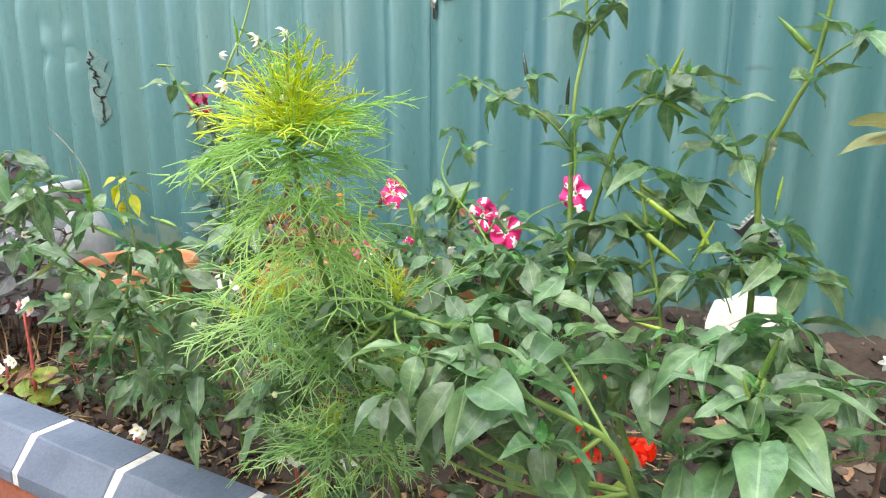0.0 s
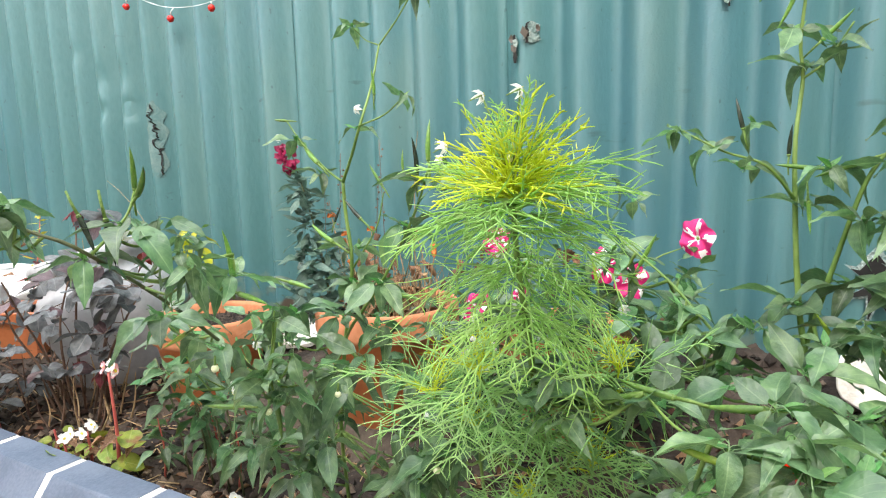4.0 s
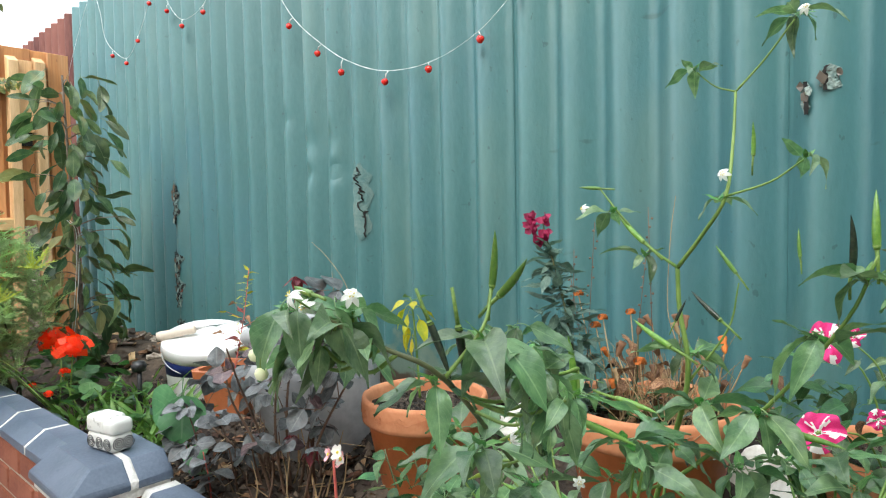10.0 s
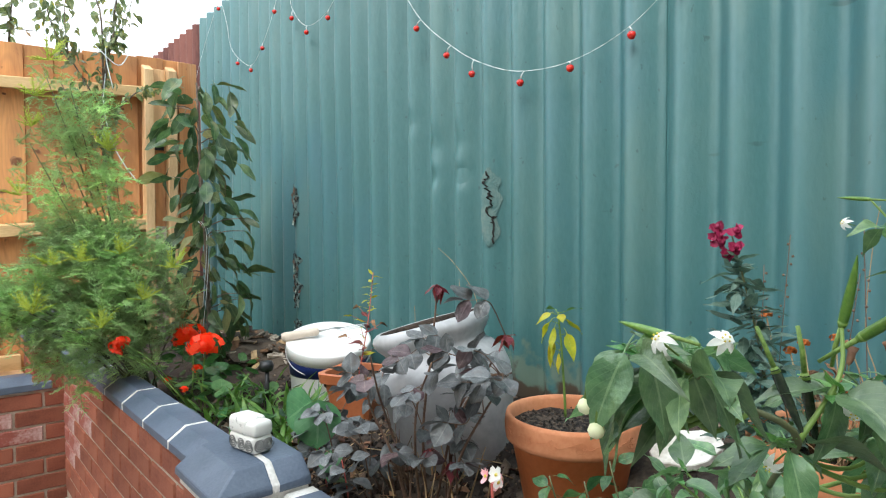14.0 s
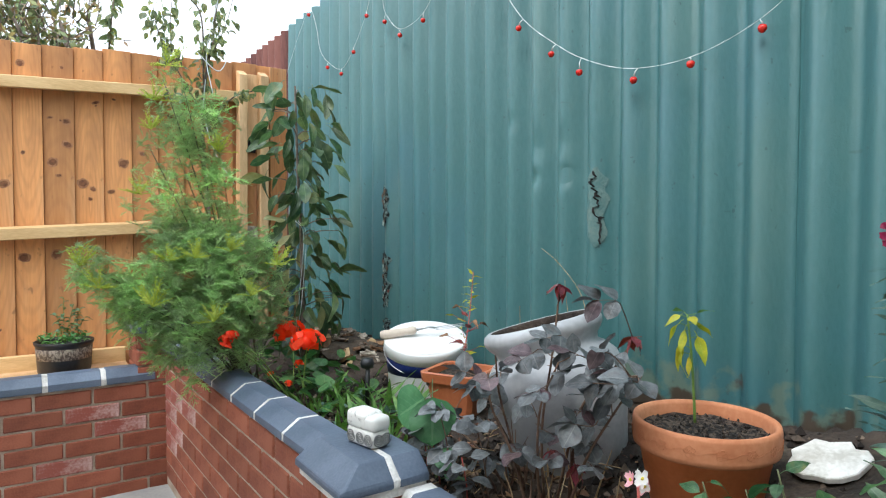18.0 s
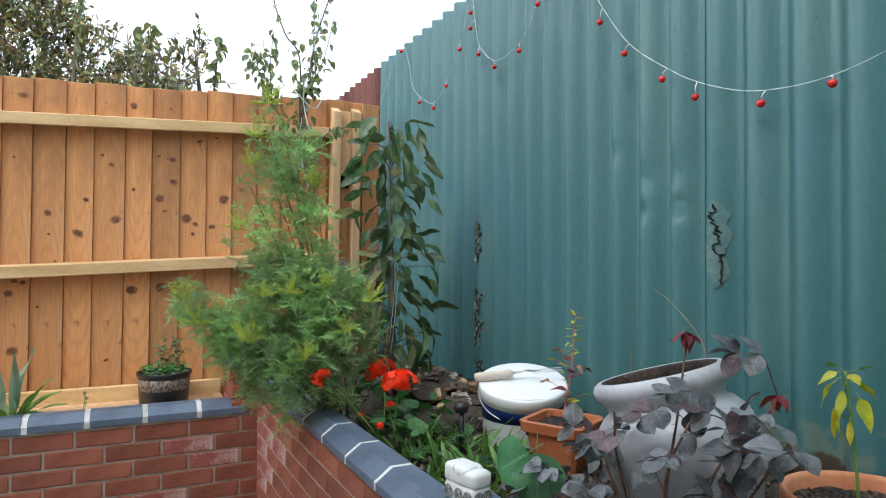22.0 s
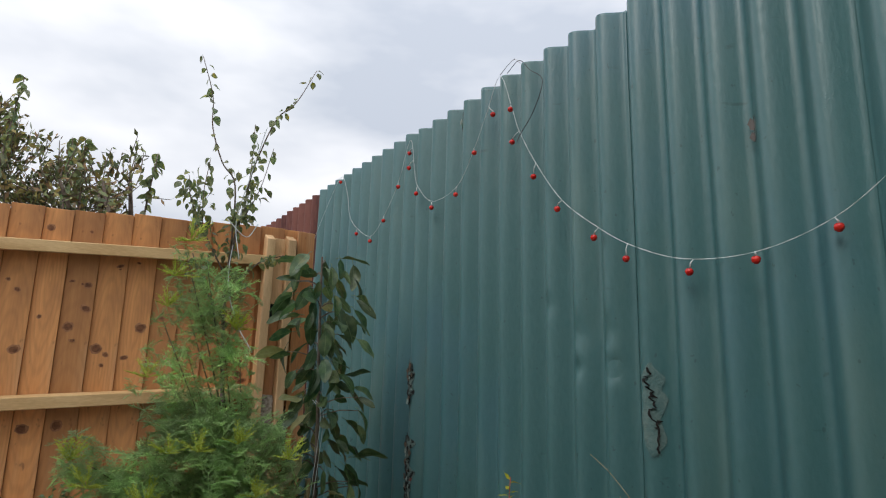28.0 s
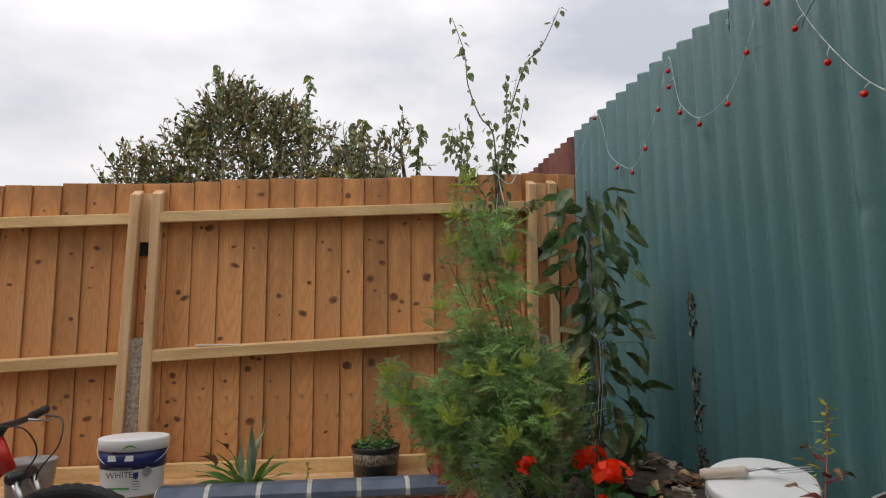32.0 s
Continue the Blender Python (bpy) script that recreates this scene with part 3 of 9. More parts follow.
M_orange = node_mat("faded_orange_flower", (0.50, 0.11, 0.02), (0.70, 0.22, 0.04), 0.8, 40, 150, 0.6)
M_pink = node_mat("pink_petal", (0.82, 0.36, 0.42), (0.90, 0.62, 0.62), 0.6, 20, 90, 0.1, trans=0.2)
M_magenta = node_mat("magenta_petal", (0.62, 0.012, 0.15), (0.74, 0.035, 0.22), 0.6, 20, 90, 0.1, trans=0.2)
M_ceramic = node_mat("white_ceramic", (0.70, 0.69, 0.64), (0.80, 0.79, 0.74), 0.35, 8, 60, 0.1)
M_ink = node_mat("black_ink", (0.04, 0.04, 0.045), (0.12, 0.12, 0.12), 0.6, 50, 150, 0.0)
M_stone = node_mat("brown_stone", (0.20, 0.13, 0.09), (0.40, 0.29, 0.21), 0.85, 30, 120, 0.6, vary=0.4)
M_shard = node_mat("white_slab", (0.52, 0.49, 0.43), (0.80, 0.78, 0.73), 0.85, 14, 120, 0.5)
M_rubber = node_mat("tyre_rubber", (0.012, 0.012, 0.012), (0.03, 0.03, 0.03), 0.8, 20, 120, 0.4)
M_steel = node_mat("brushed_metal", (0.5, 0.5, 0.5), (0.65, 0.65, 0.65), 0.3, 20, 120, 0.05, metal=1.0)
M_redp = node_mat("red_frame_paint", (0.55, 0.015, 0.01), (0.62, 0.03, 0.015), 0.3, 8, 60, 0.0)
M_galv = node_mat("galvanised_pot", (0.22, 0.22, 0.22), (0.36, 0.36, 0.35), 0.6, 14, 90, 0.3)
M_woodh = node_mat("pale_wood_handle", (0.62, 0.52, 0.42), (0.72, 0.62, 0.52), 0.6, 8, 90, 0.2)
M_bronze = node_mat("bronze_band", (0.10, 0.07, 0.05), (0.32, 0.26, 0.20), 0.5, 90, 200, 0.8, lo=0.45, hi=0.55, dist=0.006)
M_green_l = node_mat("green_label", (0.06, 0.3, 0.06), (0.08, 0.35, 0.08), 0.5, 8, 60, 0.0)
M_yellow = node_mat("yellow_stamen", (0.7, 0.55, 0.06), (0.8, 0.66, 0.1), 0.7, 40, 90, 0.2)
M_unseen_wall = node_mat("unseen_wall_render", (0.42, 0.38, 0.32), (0.54, 0.50, 0.43), 0.9, 3, 80, 0.5)
M_terrabody = node_mat("damp_terracotta", (0.60, 0.165, 0.05), (0.72, 0.235, 0.085), 0.5, 5, 90, 0.25, dist=0.002)
M_dirty = node_mat("dirty_ceramic", (0.30, 0.29, 0.26), (0.78, 0.77, 0.72), 0.4, 40, 160, 0.1, lo=0.28, hi=0.42)
M_litter = island_mat("fallen_leaf", ((0.02, 0.011, 0.008), (0.075, 0.027, 0.014), (0.15, 0.06, 0.03), (0.32, 0.19, 0.10)), 0.8)
M_aloe = leaf_mat("spotted_leaf", (0.15, 0.24, 0.16), (0.27, 0.36, 0.26), (0.30, 0.40, 0.28), spots=(0.42, 0.48, 0.38))
M_clod = island_mat("soil_clod", ((0.010, 0.007, 0.005), (0.03, 0.02, 0.015), (0.065, 0.045, 0.032), (0.20, 0.15, 0.11)), 0.95)
M_rough = node_mat("rough_paint_flakes", (0.010, 0.013, 0.013), (0.16, 0.24, 0.23), 0.85, 60, 260, 1.0, lo=0.44, hi=0.56, dist=0.01)

# ---- plan: corrugated wall along y = 1.89, fence along x = -4.75, brick bed wall along y = 1.05 ----
WALL_Y, WALL_TOP, PITCH, AMP = 1.905, 2.51, 0.127, 0.028
SHEET = 5 * PITCH
SHIFT = 0.46


def corrugation(waves):
    """Depth of the iron's profile: broad ridges with narrower valleys."""
    return -AMP * (2 * (0.5 + 0.5 * math.cos(2 * math.pi * (waves - SHIFT))) ** 0.8 - 1)


def soil_z(x, y):
    """Height of the bed: rising to the back, lowest behind the front wall."""
    k = min(max((y - 1.2) / 0.65, 0), 1)
    z = 0.575 + 0.12 * k
    right = min(max((x + 2.5) / 0.9, 0), 1)
    z += 0.13 * right * k * k
    return z + 0.018 * noise.noise(Vector((x * 4, y * 4, 0))) + 0.01 * noise.noise(Vector((x * 13, y * 13, 2)))


def dent(x, z):
    """Hollows hammered into the iron."""
    d = 0.0
    for cx, cz, rx, rz, a in ((-2.70, 1.50, 0.022, 0.05, 0.010), (-2.71, 1.40, 0.020, 0.03, 0.012), (-2.58, 1.50, 0.02, 0.05, 0.009), (-2.57, 1.40, 0.02, 0.03, 0.012), (-2.84, 1.60, 0.03, 0.03, 0.006)):
        d += 1.1 * a * math.exp(-((x - cx) / rx) ** 2 - ((z - cz) / rz) ** 2)
    return d


def sheet_mesh(name, x0, waves, z_low, z_top, y0, mat, step=12, rows=26, lean=0.0):
    """A corrugated iron sheet with real thickness and ragged foot."""
    cols = waves * step + 1
    vs, fs = [], []
    seed = x0 * 3.7
    for side in (0, 1):
        for j in range(rows + 1):
            for i in range(cols):
                x = x0 + (i / step) * PITCH
                foot = z_low + 0.03 * noise.noise(Vector((x * 9, seed, 1))) - 0.01
                z = foot + (z_top - foot) * (0.997 if j == rows - 1 else 0.003 if j == 1 else j / rows)
                y = y0 + corrugation(i / step) + 0.004 * noise.noise(Vector((x * 1.5, z * 1.3, 5)))
                y += dent(x, z) + side * 0.0015 - 0.003 * i / (cols - 1)
                vs.append((x + lean * (z - 1.3), y, z))
    n = cols * (rows + 1)
    for j in range(rows):
        for i in range(cols - 1):
            a = j * cols + i
            fs.append((a, a + 1, a + cols + 1, a + cols))
            fs.append((n + a, n + a + cols, n + a + cols + 1, n + a + 1))
    for i in range(cols - 1):
        a = rows * cols + i
        fs.append((a, a + 1, n + a + 1, n + a))
        fs.append((i, n + i, n + i + 1, i + 1))
    for j in range(rows):
        a, b = j * cols, j * cols + cols - 1
        fs.append((a, a + cols, n + a + cols, n + a))
        fs.append((b, n + b, n + b + cols, b + cols))
    return mesh_of(name, vs, fs, mat)


wall_north = thing("wall_north", (0, 0, 0), "teal-green painted corrugated iron wall with peeling rusty patches", "wall", kind="structure")
seams = [-5.052 + SHEET * k for k in range(11)]
for k, sx in enumerate(seams):
    base = 0.62 + 0.165 * min(max((sx + 4.5) / 2.4, 0), 1)
    part("sheet", sheet_mesh("sheet", sx - (PITCH if k else 0), 6 if k else 5, base, WALL_TOP + 0.006 * math.sin(k * 2.3), WALL_Y + 0.003, M_paint, lean=0.006 * math.cos(k), rows=110 if k == 3 else 26, step=16 if k == 3 else 12), None, wall_north)
wall_rusty = thing("wall_rusty", (0, 0, 0), "bare rusty corrugated iron continuing behind the timber fence", "wall", kind="structure")
for k in range(8):
    part("sheet", sheet_mesh("rusty_sheet", -5.04 - SHEET * (k + 1), 6 if k else 5, 0.3, 2.50 - 0.004 * k, WALL_Y + 0.0035 * (k % 2), M_rust, step=8, rows=6), None, wall_rusty)
# a low brick plinth shows where the iron stops short of the soil
plinth = thing("plinth_wall", (0, 0, 0), "rough brown brick footing under the iron wall", "wall", kind="structure")
part("core", box_bm(-5.0, 3.0, WALL_Y + 0.06, WALL_Y + 0.12, 0.3, 0.92), M_stone, plinth)
for k in range(20):
    x = -4.95 + k * 0.232
    part("brick", box_bm(x, x + 0.218, WALL_Y - (0.035 if x < -4.0 else -0.034), WALL_Y + (0.03 if x < -4.0 else 0.07), 0.56 + 0.008 * (k % 3), 0.645 + 0.03 * min(max((x + 4.4) / 2, 0), 2.4) + 0.012 * (k % 4), 0.006, 1, 0.004), M_stone, plinth)


# peeling patches on the iron: a rough island of flakes with curled chips and black cracks
def flake_patch(x, z, w, h, seed, rust=0.0, wide=1.6, skin=None, chips=22):
    r = random.Random(seed)

    def surf(px):
        waves = (px + 5.052) / PITCH
        return WALL_Y - 0.001 + corrugation(waves) - 0.003 * (waves % 5 + 1) / 6 + 0.004 * noise.noise(Vector((px * 1.5, z * 1.3, 5)))
    ob = thing("peeling_patch", (x, surf(x), z), "patch of peeling grey paint and rust on the green iron", "paint patch", "peeling patches")
    n, m = 8, max(6, int(h / 0.012))
    vs, fs = [], []
    for j in range(m + 1):
        v = j / m
        half = w / 2 * (0.72 + 0.28 * noise.noise(Vector((seed, v * 9, 0)))) * min(1, 6 * v + 0.15, 6 * (1 - v) + 0.15)
        off = w * 0.25 * noise.noise(Vector((seed + 4, v * 4, 1)))
        for i in range(n + 1):
            px = off + half * (2 * i / n - 1)
            edge = 1 - abs(2 * i / n - 1) ** 4
            vs.append((px, surf(x + px) - surf(x) - 0.0012 - 0.0014 * edge * r.random(), (v - 0.5) * h))
    for j in range(m):
        for i in range(n):
            a = j * (n + 1) + i
            fs.append((a, a + 1, a + n + 2, a + n + 1))
    part("flaking_paint", mesh_of("flaking_paint", vs, fs, [skin or M_flake, M_rust], False, [1 if r.random() < rust * 0.2 else 0 for _ in fs]), None, ob)
    vs, fs = [], []
    px, pz = r.uniform(-0.1, 0.1) * w, h * 0.45
    while pz > -h * 0.46:
        qx, qz = px + r.choice((0.34, 0.12, -0.08, -0.30, 0.2, -0.2)) * r.random() * w, pz - r.uniform(0.002, 0.013)
        qx = max(min(qx, w * 0.2), -w * 0.2)
        t0, t1 = r.uniform(0.001, 0.0022) * wide, r.uniform(0.001, 0.0022) * wide
        b = len(vs)
        y0, y1 = surf(x + px) - surf(x) - 0.0055, surf(x + qx) - surf(x) - 0.0055
        vs += [(px - t0, y0, pz), (px + t0, y0, pz), (qx + t1, y1, qz), (qx - t1, y1, qz)]
        fs.append((b, b + 1, b + 2, b + 3))
        if r.random() < 0.12:
            # a short side crack
            ex, ez = qx + r.choice((-1, 1)) * r.uniform(0.08, 0.2) * w, qz - r.uniform(-0.004, 0.008)
            ye = surf(x + ex) - surf(x) - 0.0055
            b = len(vs)
            vs += [(qx, y1, qz + t1), (qx, y1, qz - t1), (ex, ye, ez - 0.0004), (ex, ye, ez + 0.0004)]
            fs.append((b, b + 1, b + 2, b + 3))
        px, pz = qx, qz
    part("crack", mesh_of("crack", vs, fs, M_black, False), None, ob)
    for _ in range(int(h * chips) + (2 if chips else 0)):
        cx, cz, s = r.uniform(-0.4, 0.4) * w, r.uniform(-0.45, 0.45) * h, r.uniform(0.004, 0.011)
        bm = bmesh.new()
        k = r.randint(4, 6)
        pts = [bm.verts.new((cx + s * math.cos(6.28 * q / k + 0.3 * r.random()), surf(x + cx) - surf(x) - 0.007 - 0.004 * r.random(), cz + 1.4 * s * math.sin(6.28 * q / k))) for q in range(k)]
        bm.faces.new(pts)
        ext = bmesh.ops.extrude_face_region(bm, geom=bm.faces[:])
        for v in [g for g in ext["geom"] if isinstance(g, bmesh.types.BMVert)]:
            v.co.y += 0.002
        part("paint_chip", bm, M_paint if r.random() < 0.65 else M_flake, ob)
    return ob


flake_patch(-3.738, 1.335, 0.085, 0.20, 11, wide=3.0, skin=M_rough, chips=60)
flake_patch(-3.735, 0.99, 0.085, 0.27, 12, rust=0.2, wide=3.4, skin=M_rough, chips=60)
flake_patch(-3.715, 0.76, 0.05, 0.10, 13, skin=M_rough)
flake_patch(-2.436, 1.295, 0.062, 0.24, 18, wide=2.8, skin=M_palep, chips=0)
flake_patch(-1.205, 1.44, 0.022, 0.06, 15, wide=2.0)
flake_patch(-1.165, 1.47, 0.035, 0.045, 16, wide=2.0)
flake_patch(-3.37, 2.42, 0.022, 0.09, 19, rust=3.0, wide=0.5)
flake_patch(-2.12, 1.98, 0.025, 0.07, 23, wide=0.4)
flake_patch(-0.78, 1.50, 0.02, 0.05, 24, wide=1.0)
torn = thing("torn_hole", (-0.53, WALL_Y - AMP, 0.97), "black torn hole rusted through the iron wall", "hole")
vs = [((0.03 + 0.022 * math.sin(k * 2.6) + 0.012 * math.cos(k * 4.1)) * math.cos(0.4488 * k), -0.003, (0.045 + 0.02 * math.sin(k * 3.3)) * math.sin(0.4488 * k)) for k in range(14)]
part("opening", mesh_of("opening", vs, [tuple(range(14))], M_black, False), None, torn)
part("rim", mesh_of("rim", [(a * 1.25, -0.001, c * 1.25) for a, _, c in vs], [tuple(range(14))], M_flake, False), None, torn)


# ---- brickwork ----
def brick_mesh(length, seed):
    bm = box_bm(0, length, 0, 0.02, 0, 0.065, 0.004, 1)
    r = random.Random(seed)
    for v in bm.verts:
        v.co += Vector((r.uniform(-1, 1), r.uniform(-1, 1), r.uniform(-1, 1))) * 0.0012
    me = bpy.data.meshes.new("brick")
    bm.to_mesh(me)
    bm.free()
    return me


BRICK = {}


def bricks_on(parent, along, start, end, face, z0, courses, flip, bloom):
    """Stretcher bond on a face; along is 'x' or 'y'; the bricks stand 4 mm proud of the mortar."""
    for c in range(courses):
        pos = start - (0.1125 if c % 2 else 0.0)
        k = 0
        while pos < end - 0.02:
            a, b = max(pos, start), min(pos + 0.215, end)
            if b - a > 0.03:
                near = min(bloom, key=lambda q: (q[0] - (a + b) / 2) ** 2 + (q[1] - (z0 + c * 0.075)) ** 2) if bloom else None
                white = near and math.hypot(near[0] - (a + b) / 2, near[1] - (z0 + c * 0.075)) < near[2]
                key = (round(b - a, 3), white, (k + c) % 3)
                if key not in BRICK:
                    BRICK[key] = brick_mesh(b - a, hash((key[0], key[2])) % 1000)
                    BRICK[key].materials.append(M_bloom if white else M_brick)
                z = z0 + c * 0.075
                if along == "x":
                    m = Matrix.Translation((a, face, z))
                else:
                    m = Matrix.Translation((face, a, z)) @ Matrix.Rotation(math.pi / 2, 4, "Z")
                part("brick", BRICK[key], None, parent, m=m)
            pos += 0.225
            k += 1


def cap_profile(depth, height, bev):
    """Cross section of a bevelled plinth cap: (across, up) pairs."""
    return [(0, 0), (0, height * 0.38), (bev * 0.86, height), (depth - bev * 0.86, height), (depth, height * 0.38), (depth, 0)]


def cap_mesh(length, prof, seed=0, end_bevel=0.0):
    r = random.Random(seed)
    bm = bmesh.new()
    rings = []
    for k, x in enumerate((0.004, length - 0.004)):
        ring = []
        for a, b in prof:
            ex = end_bevel * (b / prof[2][1]) * (1 if k == 0 else -1) if end_bevel and ((k == 0) == (end_bevel > 0)) else 0
            ring.append(bm.verts.new((x + ex, a, b)))
        rings.append(ring)
    n = len(prof)
    for i in range(n):
        j = (i + 1) % n
        bm.faces.new((rings[0][i], rings[0][j], rings[1][j], rings[1][i]))
    bm.faces.new(rings[0][::-1])
    bm.faces.new(rings[1])
    bmesh.ops.recalc_face_normals(bm, faces=bm.faces[:])
    bmesh.ops.bevel(bm, geom=bm.edges[:], offset=0.004, segments=2, affect="EDGES", profile=0.6)
    for v in bm.verts:
        v.co += Vector((r.uniform(-1, 1), r.uniform(-1, 1), r.uniform(-1, 1))) * 0.0008
    me = bpy.data.meshes.new("cap_brick")
    bm.to_mesh(me)
    bm.free()
    me.materials.append(M_blue)
    return me


def prism(x0, x1, y0, z0, prof, grow):
    """Mortar that fills the cap joints, a little inside the caps."""
    bm = bmesh.new()
    n = len(prof)
    a = [bm.verts.new((x0, y0 + grow + p * (1 - 2 * grow / prof[-1][0]), z0 + q - (grow if q else 0))) for p, q in prof]
    b = [bm.verts.new((x1, v.co.y, v.co.z)) for v in a]
    for i in range(n):
        j = (i + 1) % n
        bm.faces.new((a[i], a[j], b[j], b[i]))
    bm.faces.new(a[::-1])
    bm.faces.new(b)
    bmesh.ops.recalc_face_normals(bm, faces=bm.faces[:])
    return bm


def hip_block(x0, x1, y0, y1, z0, z1, south, east):
    """A pier cap block, bevelled on its south side, its east side, or both."""
    bm = bmesh.new()
    zm = z0 + 0.3 * (z1 - z0)
    rings = [[(x0, y0, z0), (x1, y0, z0), (x1, y1, z0), (x0, y1, z0)], [(x0, y0, zm), (x1, y0, zm), (x1, y1, zm), (x0, y1, zm)], [(x0, y0 + south, z1), (x1 - east, y0 + south, z1), (x1 - east, y1, z1), (x0, y1, z1)]]
    rv = [[bm.verts.new(p) for p in ring] for ring in rings]
    for i in range(2):
        for j in range(4):
            k = (j + 1) % 4
            bm.faces.new((rv[i][j], rv[i][k], rv[i + 1][k], rv[i + 1][j]))
    bm.faces.new(rv[0][::-1])
    bm.faces.new(rv[2])
    bmesh.ops.bevel(bm, geom=bm.edges[:], offset=0.005, segments=2, affect="EDGES", profile=0.6)
    for v in bm.verts:
        v.co += Vector((rnd.uniform(-1, 1), rnd.uniform(-1, 1), rnd.uniform(-1, 1))) * 0.0009
    return bm


PROF = [(0, 0), (0, 0.024), (0.048, 0.057), (0.108, 0.057), (0.108, 0)]
PROF_L = [(0, 0), (0, 0.026), (0.040, 0.078), (0.108, 0.078), (0.108, 0)]
PROF_P = cap_profile(0.28, 0.10, 0.075)
CAP = [cap_mesh(0.227, PROF, s) for s in range(3)]

# high stretch of the bed wall, from the fence corner to the pier; it runs a little out of square
HI_Y, HI_Z = 1.05, 0.646
wall_bed_high = thing("wall_bed_high", (0, 0, 0), "red brick raised-bed wall with blue bevelled capping bricks", "wall", kind="structure")
wall_bed_high.matrix_basis = Matrix.Translation((-2.6, HI_Y, 0)) @ Matrix.Rotation(0.0165, 4, "Z") @ Matrix.Translation((2.6, -HI_Y, 0))
part("core", box_bm(-4.40, -2.50, HI_Y + 0.006, HI_Y + 0.098, 0.0, HI_Z), M_mortar, wall_bed_high)
bricks_on(wall_bed_high, "x", -4.33, -2.575, HI_Y, 0.046, 8, False, [(-4.15, 0.33, 0.16), (-3.9, 0.40, 0.1)])
part("cap_mortar", prism(-4.33, -2.575, HI_Y - 0.008, HI_Z + 0.002, PROF, 0.002), M_capm, wall_bed_high)
k, x = 0, -2.784 - 0.235 * 7
while x < -2.60:
    if x < -2.62 and x > -2.85:
        part("cap_brick", cap_mesh(0.205, PROF, 12), None, wall_bed_high, m=Matrix.Translation((x + 0.004, HI_Y - 0.008, HI_Z + 0.002)))
    else:
        part("cap_brick", CAP[k % 3], None, wall_bed_high, m=Matrix.Translation((x + 0.004, HI_Y - 0.008, HI_Z + 0.002)))
    x += 0.235
    k += 1

# pier with its larger caps
pier = thing("pier", (0, 0, 0), "brick pier topped with two large blue capping blocks", "pier", kind="structure")
PX0, PX1, PY0, PY1, PZ = -2.575, -2.325, 1.005, 1.215, 0.650
part("core", box_bm(PX0 + 0.012, PX1 - 0.012, PY0 + 0.012, PY1 - 0.012, 0.0, PZ), M_mortar, pier)
bricks_on(pier, "x", PX0 + 0.008, PX1 - 0.008, PY0 + 0.006, 0.046, 8, False, [])
bricks_on(pier, "y", PY0 + 0.01, PY1 - 0.01, PX1 - 0.004, 0.046, 8, False, [])
bricks_on(pier, "y", PY0 + 0.01, HI_Y - 0.002, PX0 + 0.026, 0.046, 8, False, [])
part("bed_joint", box_bm(PX0 + 0.002, PX1 - 0.002, PY0 + 0.002, PY1 - 0.002, PZ - 0.012, PZ + 0.008), M_capm, pier)
part("cap_block", hip_block(PX0 - 0.004, PX1 + 0.004, PY0 - 0.008, PY0 + 0.122, PZ + 0.008, 0.716, 0.062, 0.045), M_blue, pier)
part("cap_block", hip_block(PX0 - 0.004, PX1 + 0.004, PY0 + 0.136, PY1 + 0.004, PZ + 0.008, 0.715, 0.0, 0.045), M_blue, pier)
part("cap_joint", hip_block(PX0 + 0.12, PX1 + 0.005, PY0 + 0.120, PY0 + 0.138, PZ + 0.008, 0.7165, 0.0, 0.046), M_capm, pier)
part("cap_joint", box_bm(PX0, PX0 + 0.121, PY0 + 0.121, PY0 + 0.137, PZ + 0.01, 0.712), M_stone, pier)

# low stretch of the bed wall, past the pier
LO_Y, LO_Z = 1.124, 0.573
wall_bed_low = thing("wall_bed_low", (0, 0, 0), "low red brick bed wall capped with dark blue bevelled bricks", "wall", kind="structure")
part("core", box_bm(PX1 - 0.02, 2.35, LO_Y + 0.006, LO_Y + 0.098, 0.0, LO_Z), M_mortar, wall_bed_low)
bricks_on(wall_bed_low, "x", PX1 + 0.01, 2.3, LO_Y, -0.027, 8, False, [])
part("cap_mortar", prism(PX1 + 0.002, 2.34, LO_Y - 0.008, LO_Z + 0.002, PROF_L, 0.002), M_capm, wall_bed_low)
LOCAP = [cap_mesh(0.227, PROF_L, s + 9) for s in range(3)]
for k in range(19):
    part("cap_brick", LOCAP[k % 3], None, wall_bed_low, m=Matrix.Translation((-2.296 + k * 0.2365, LO_Y - 0.008, LO_Z + 0.002)))

# wall along the fence, with its low caps
wall_back = thing("wall_back", (0, 0, 0), "red brick garden wall with white lime blooms and blue capping", "wall", kind="structure")
BX, BZ = -4.335, 0.509
part("core", box_bm(-4.55, BX - 0.006, -3.2, 1.05, 0.0, BZ), M_mortar, wall_back)
bricks_on(wall_back, "y", -3.1, 1.035, BX, -0.016, 7, False, [(0.62, 0.17, 0.10), (0.85, 0.26, 0.10), (0.70, 0.32, 0.09)])
PB = [(0, 0), (0, 0.030), (0.042, 0.064), (0.108, 0.064), (0.108, 0)]
part("cap_mortar", prism(0, 1.245, -0.008, BZ + 0.004, PB, 0.002), M_capm, wall_back, m=Matrix.Translation((BX, -0.355, 0)) @ Matrix.Rotation(math.pi / 2, 4, "Z") @ Matrix.Translation((0, 0, 0)))
BCAP = [cap_mesh(0.213, PB, s + 20) for s in range(3)]
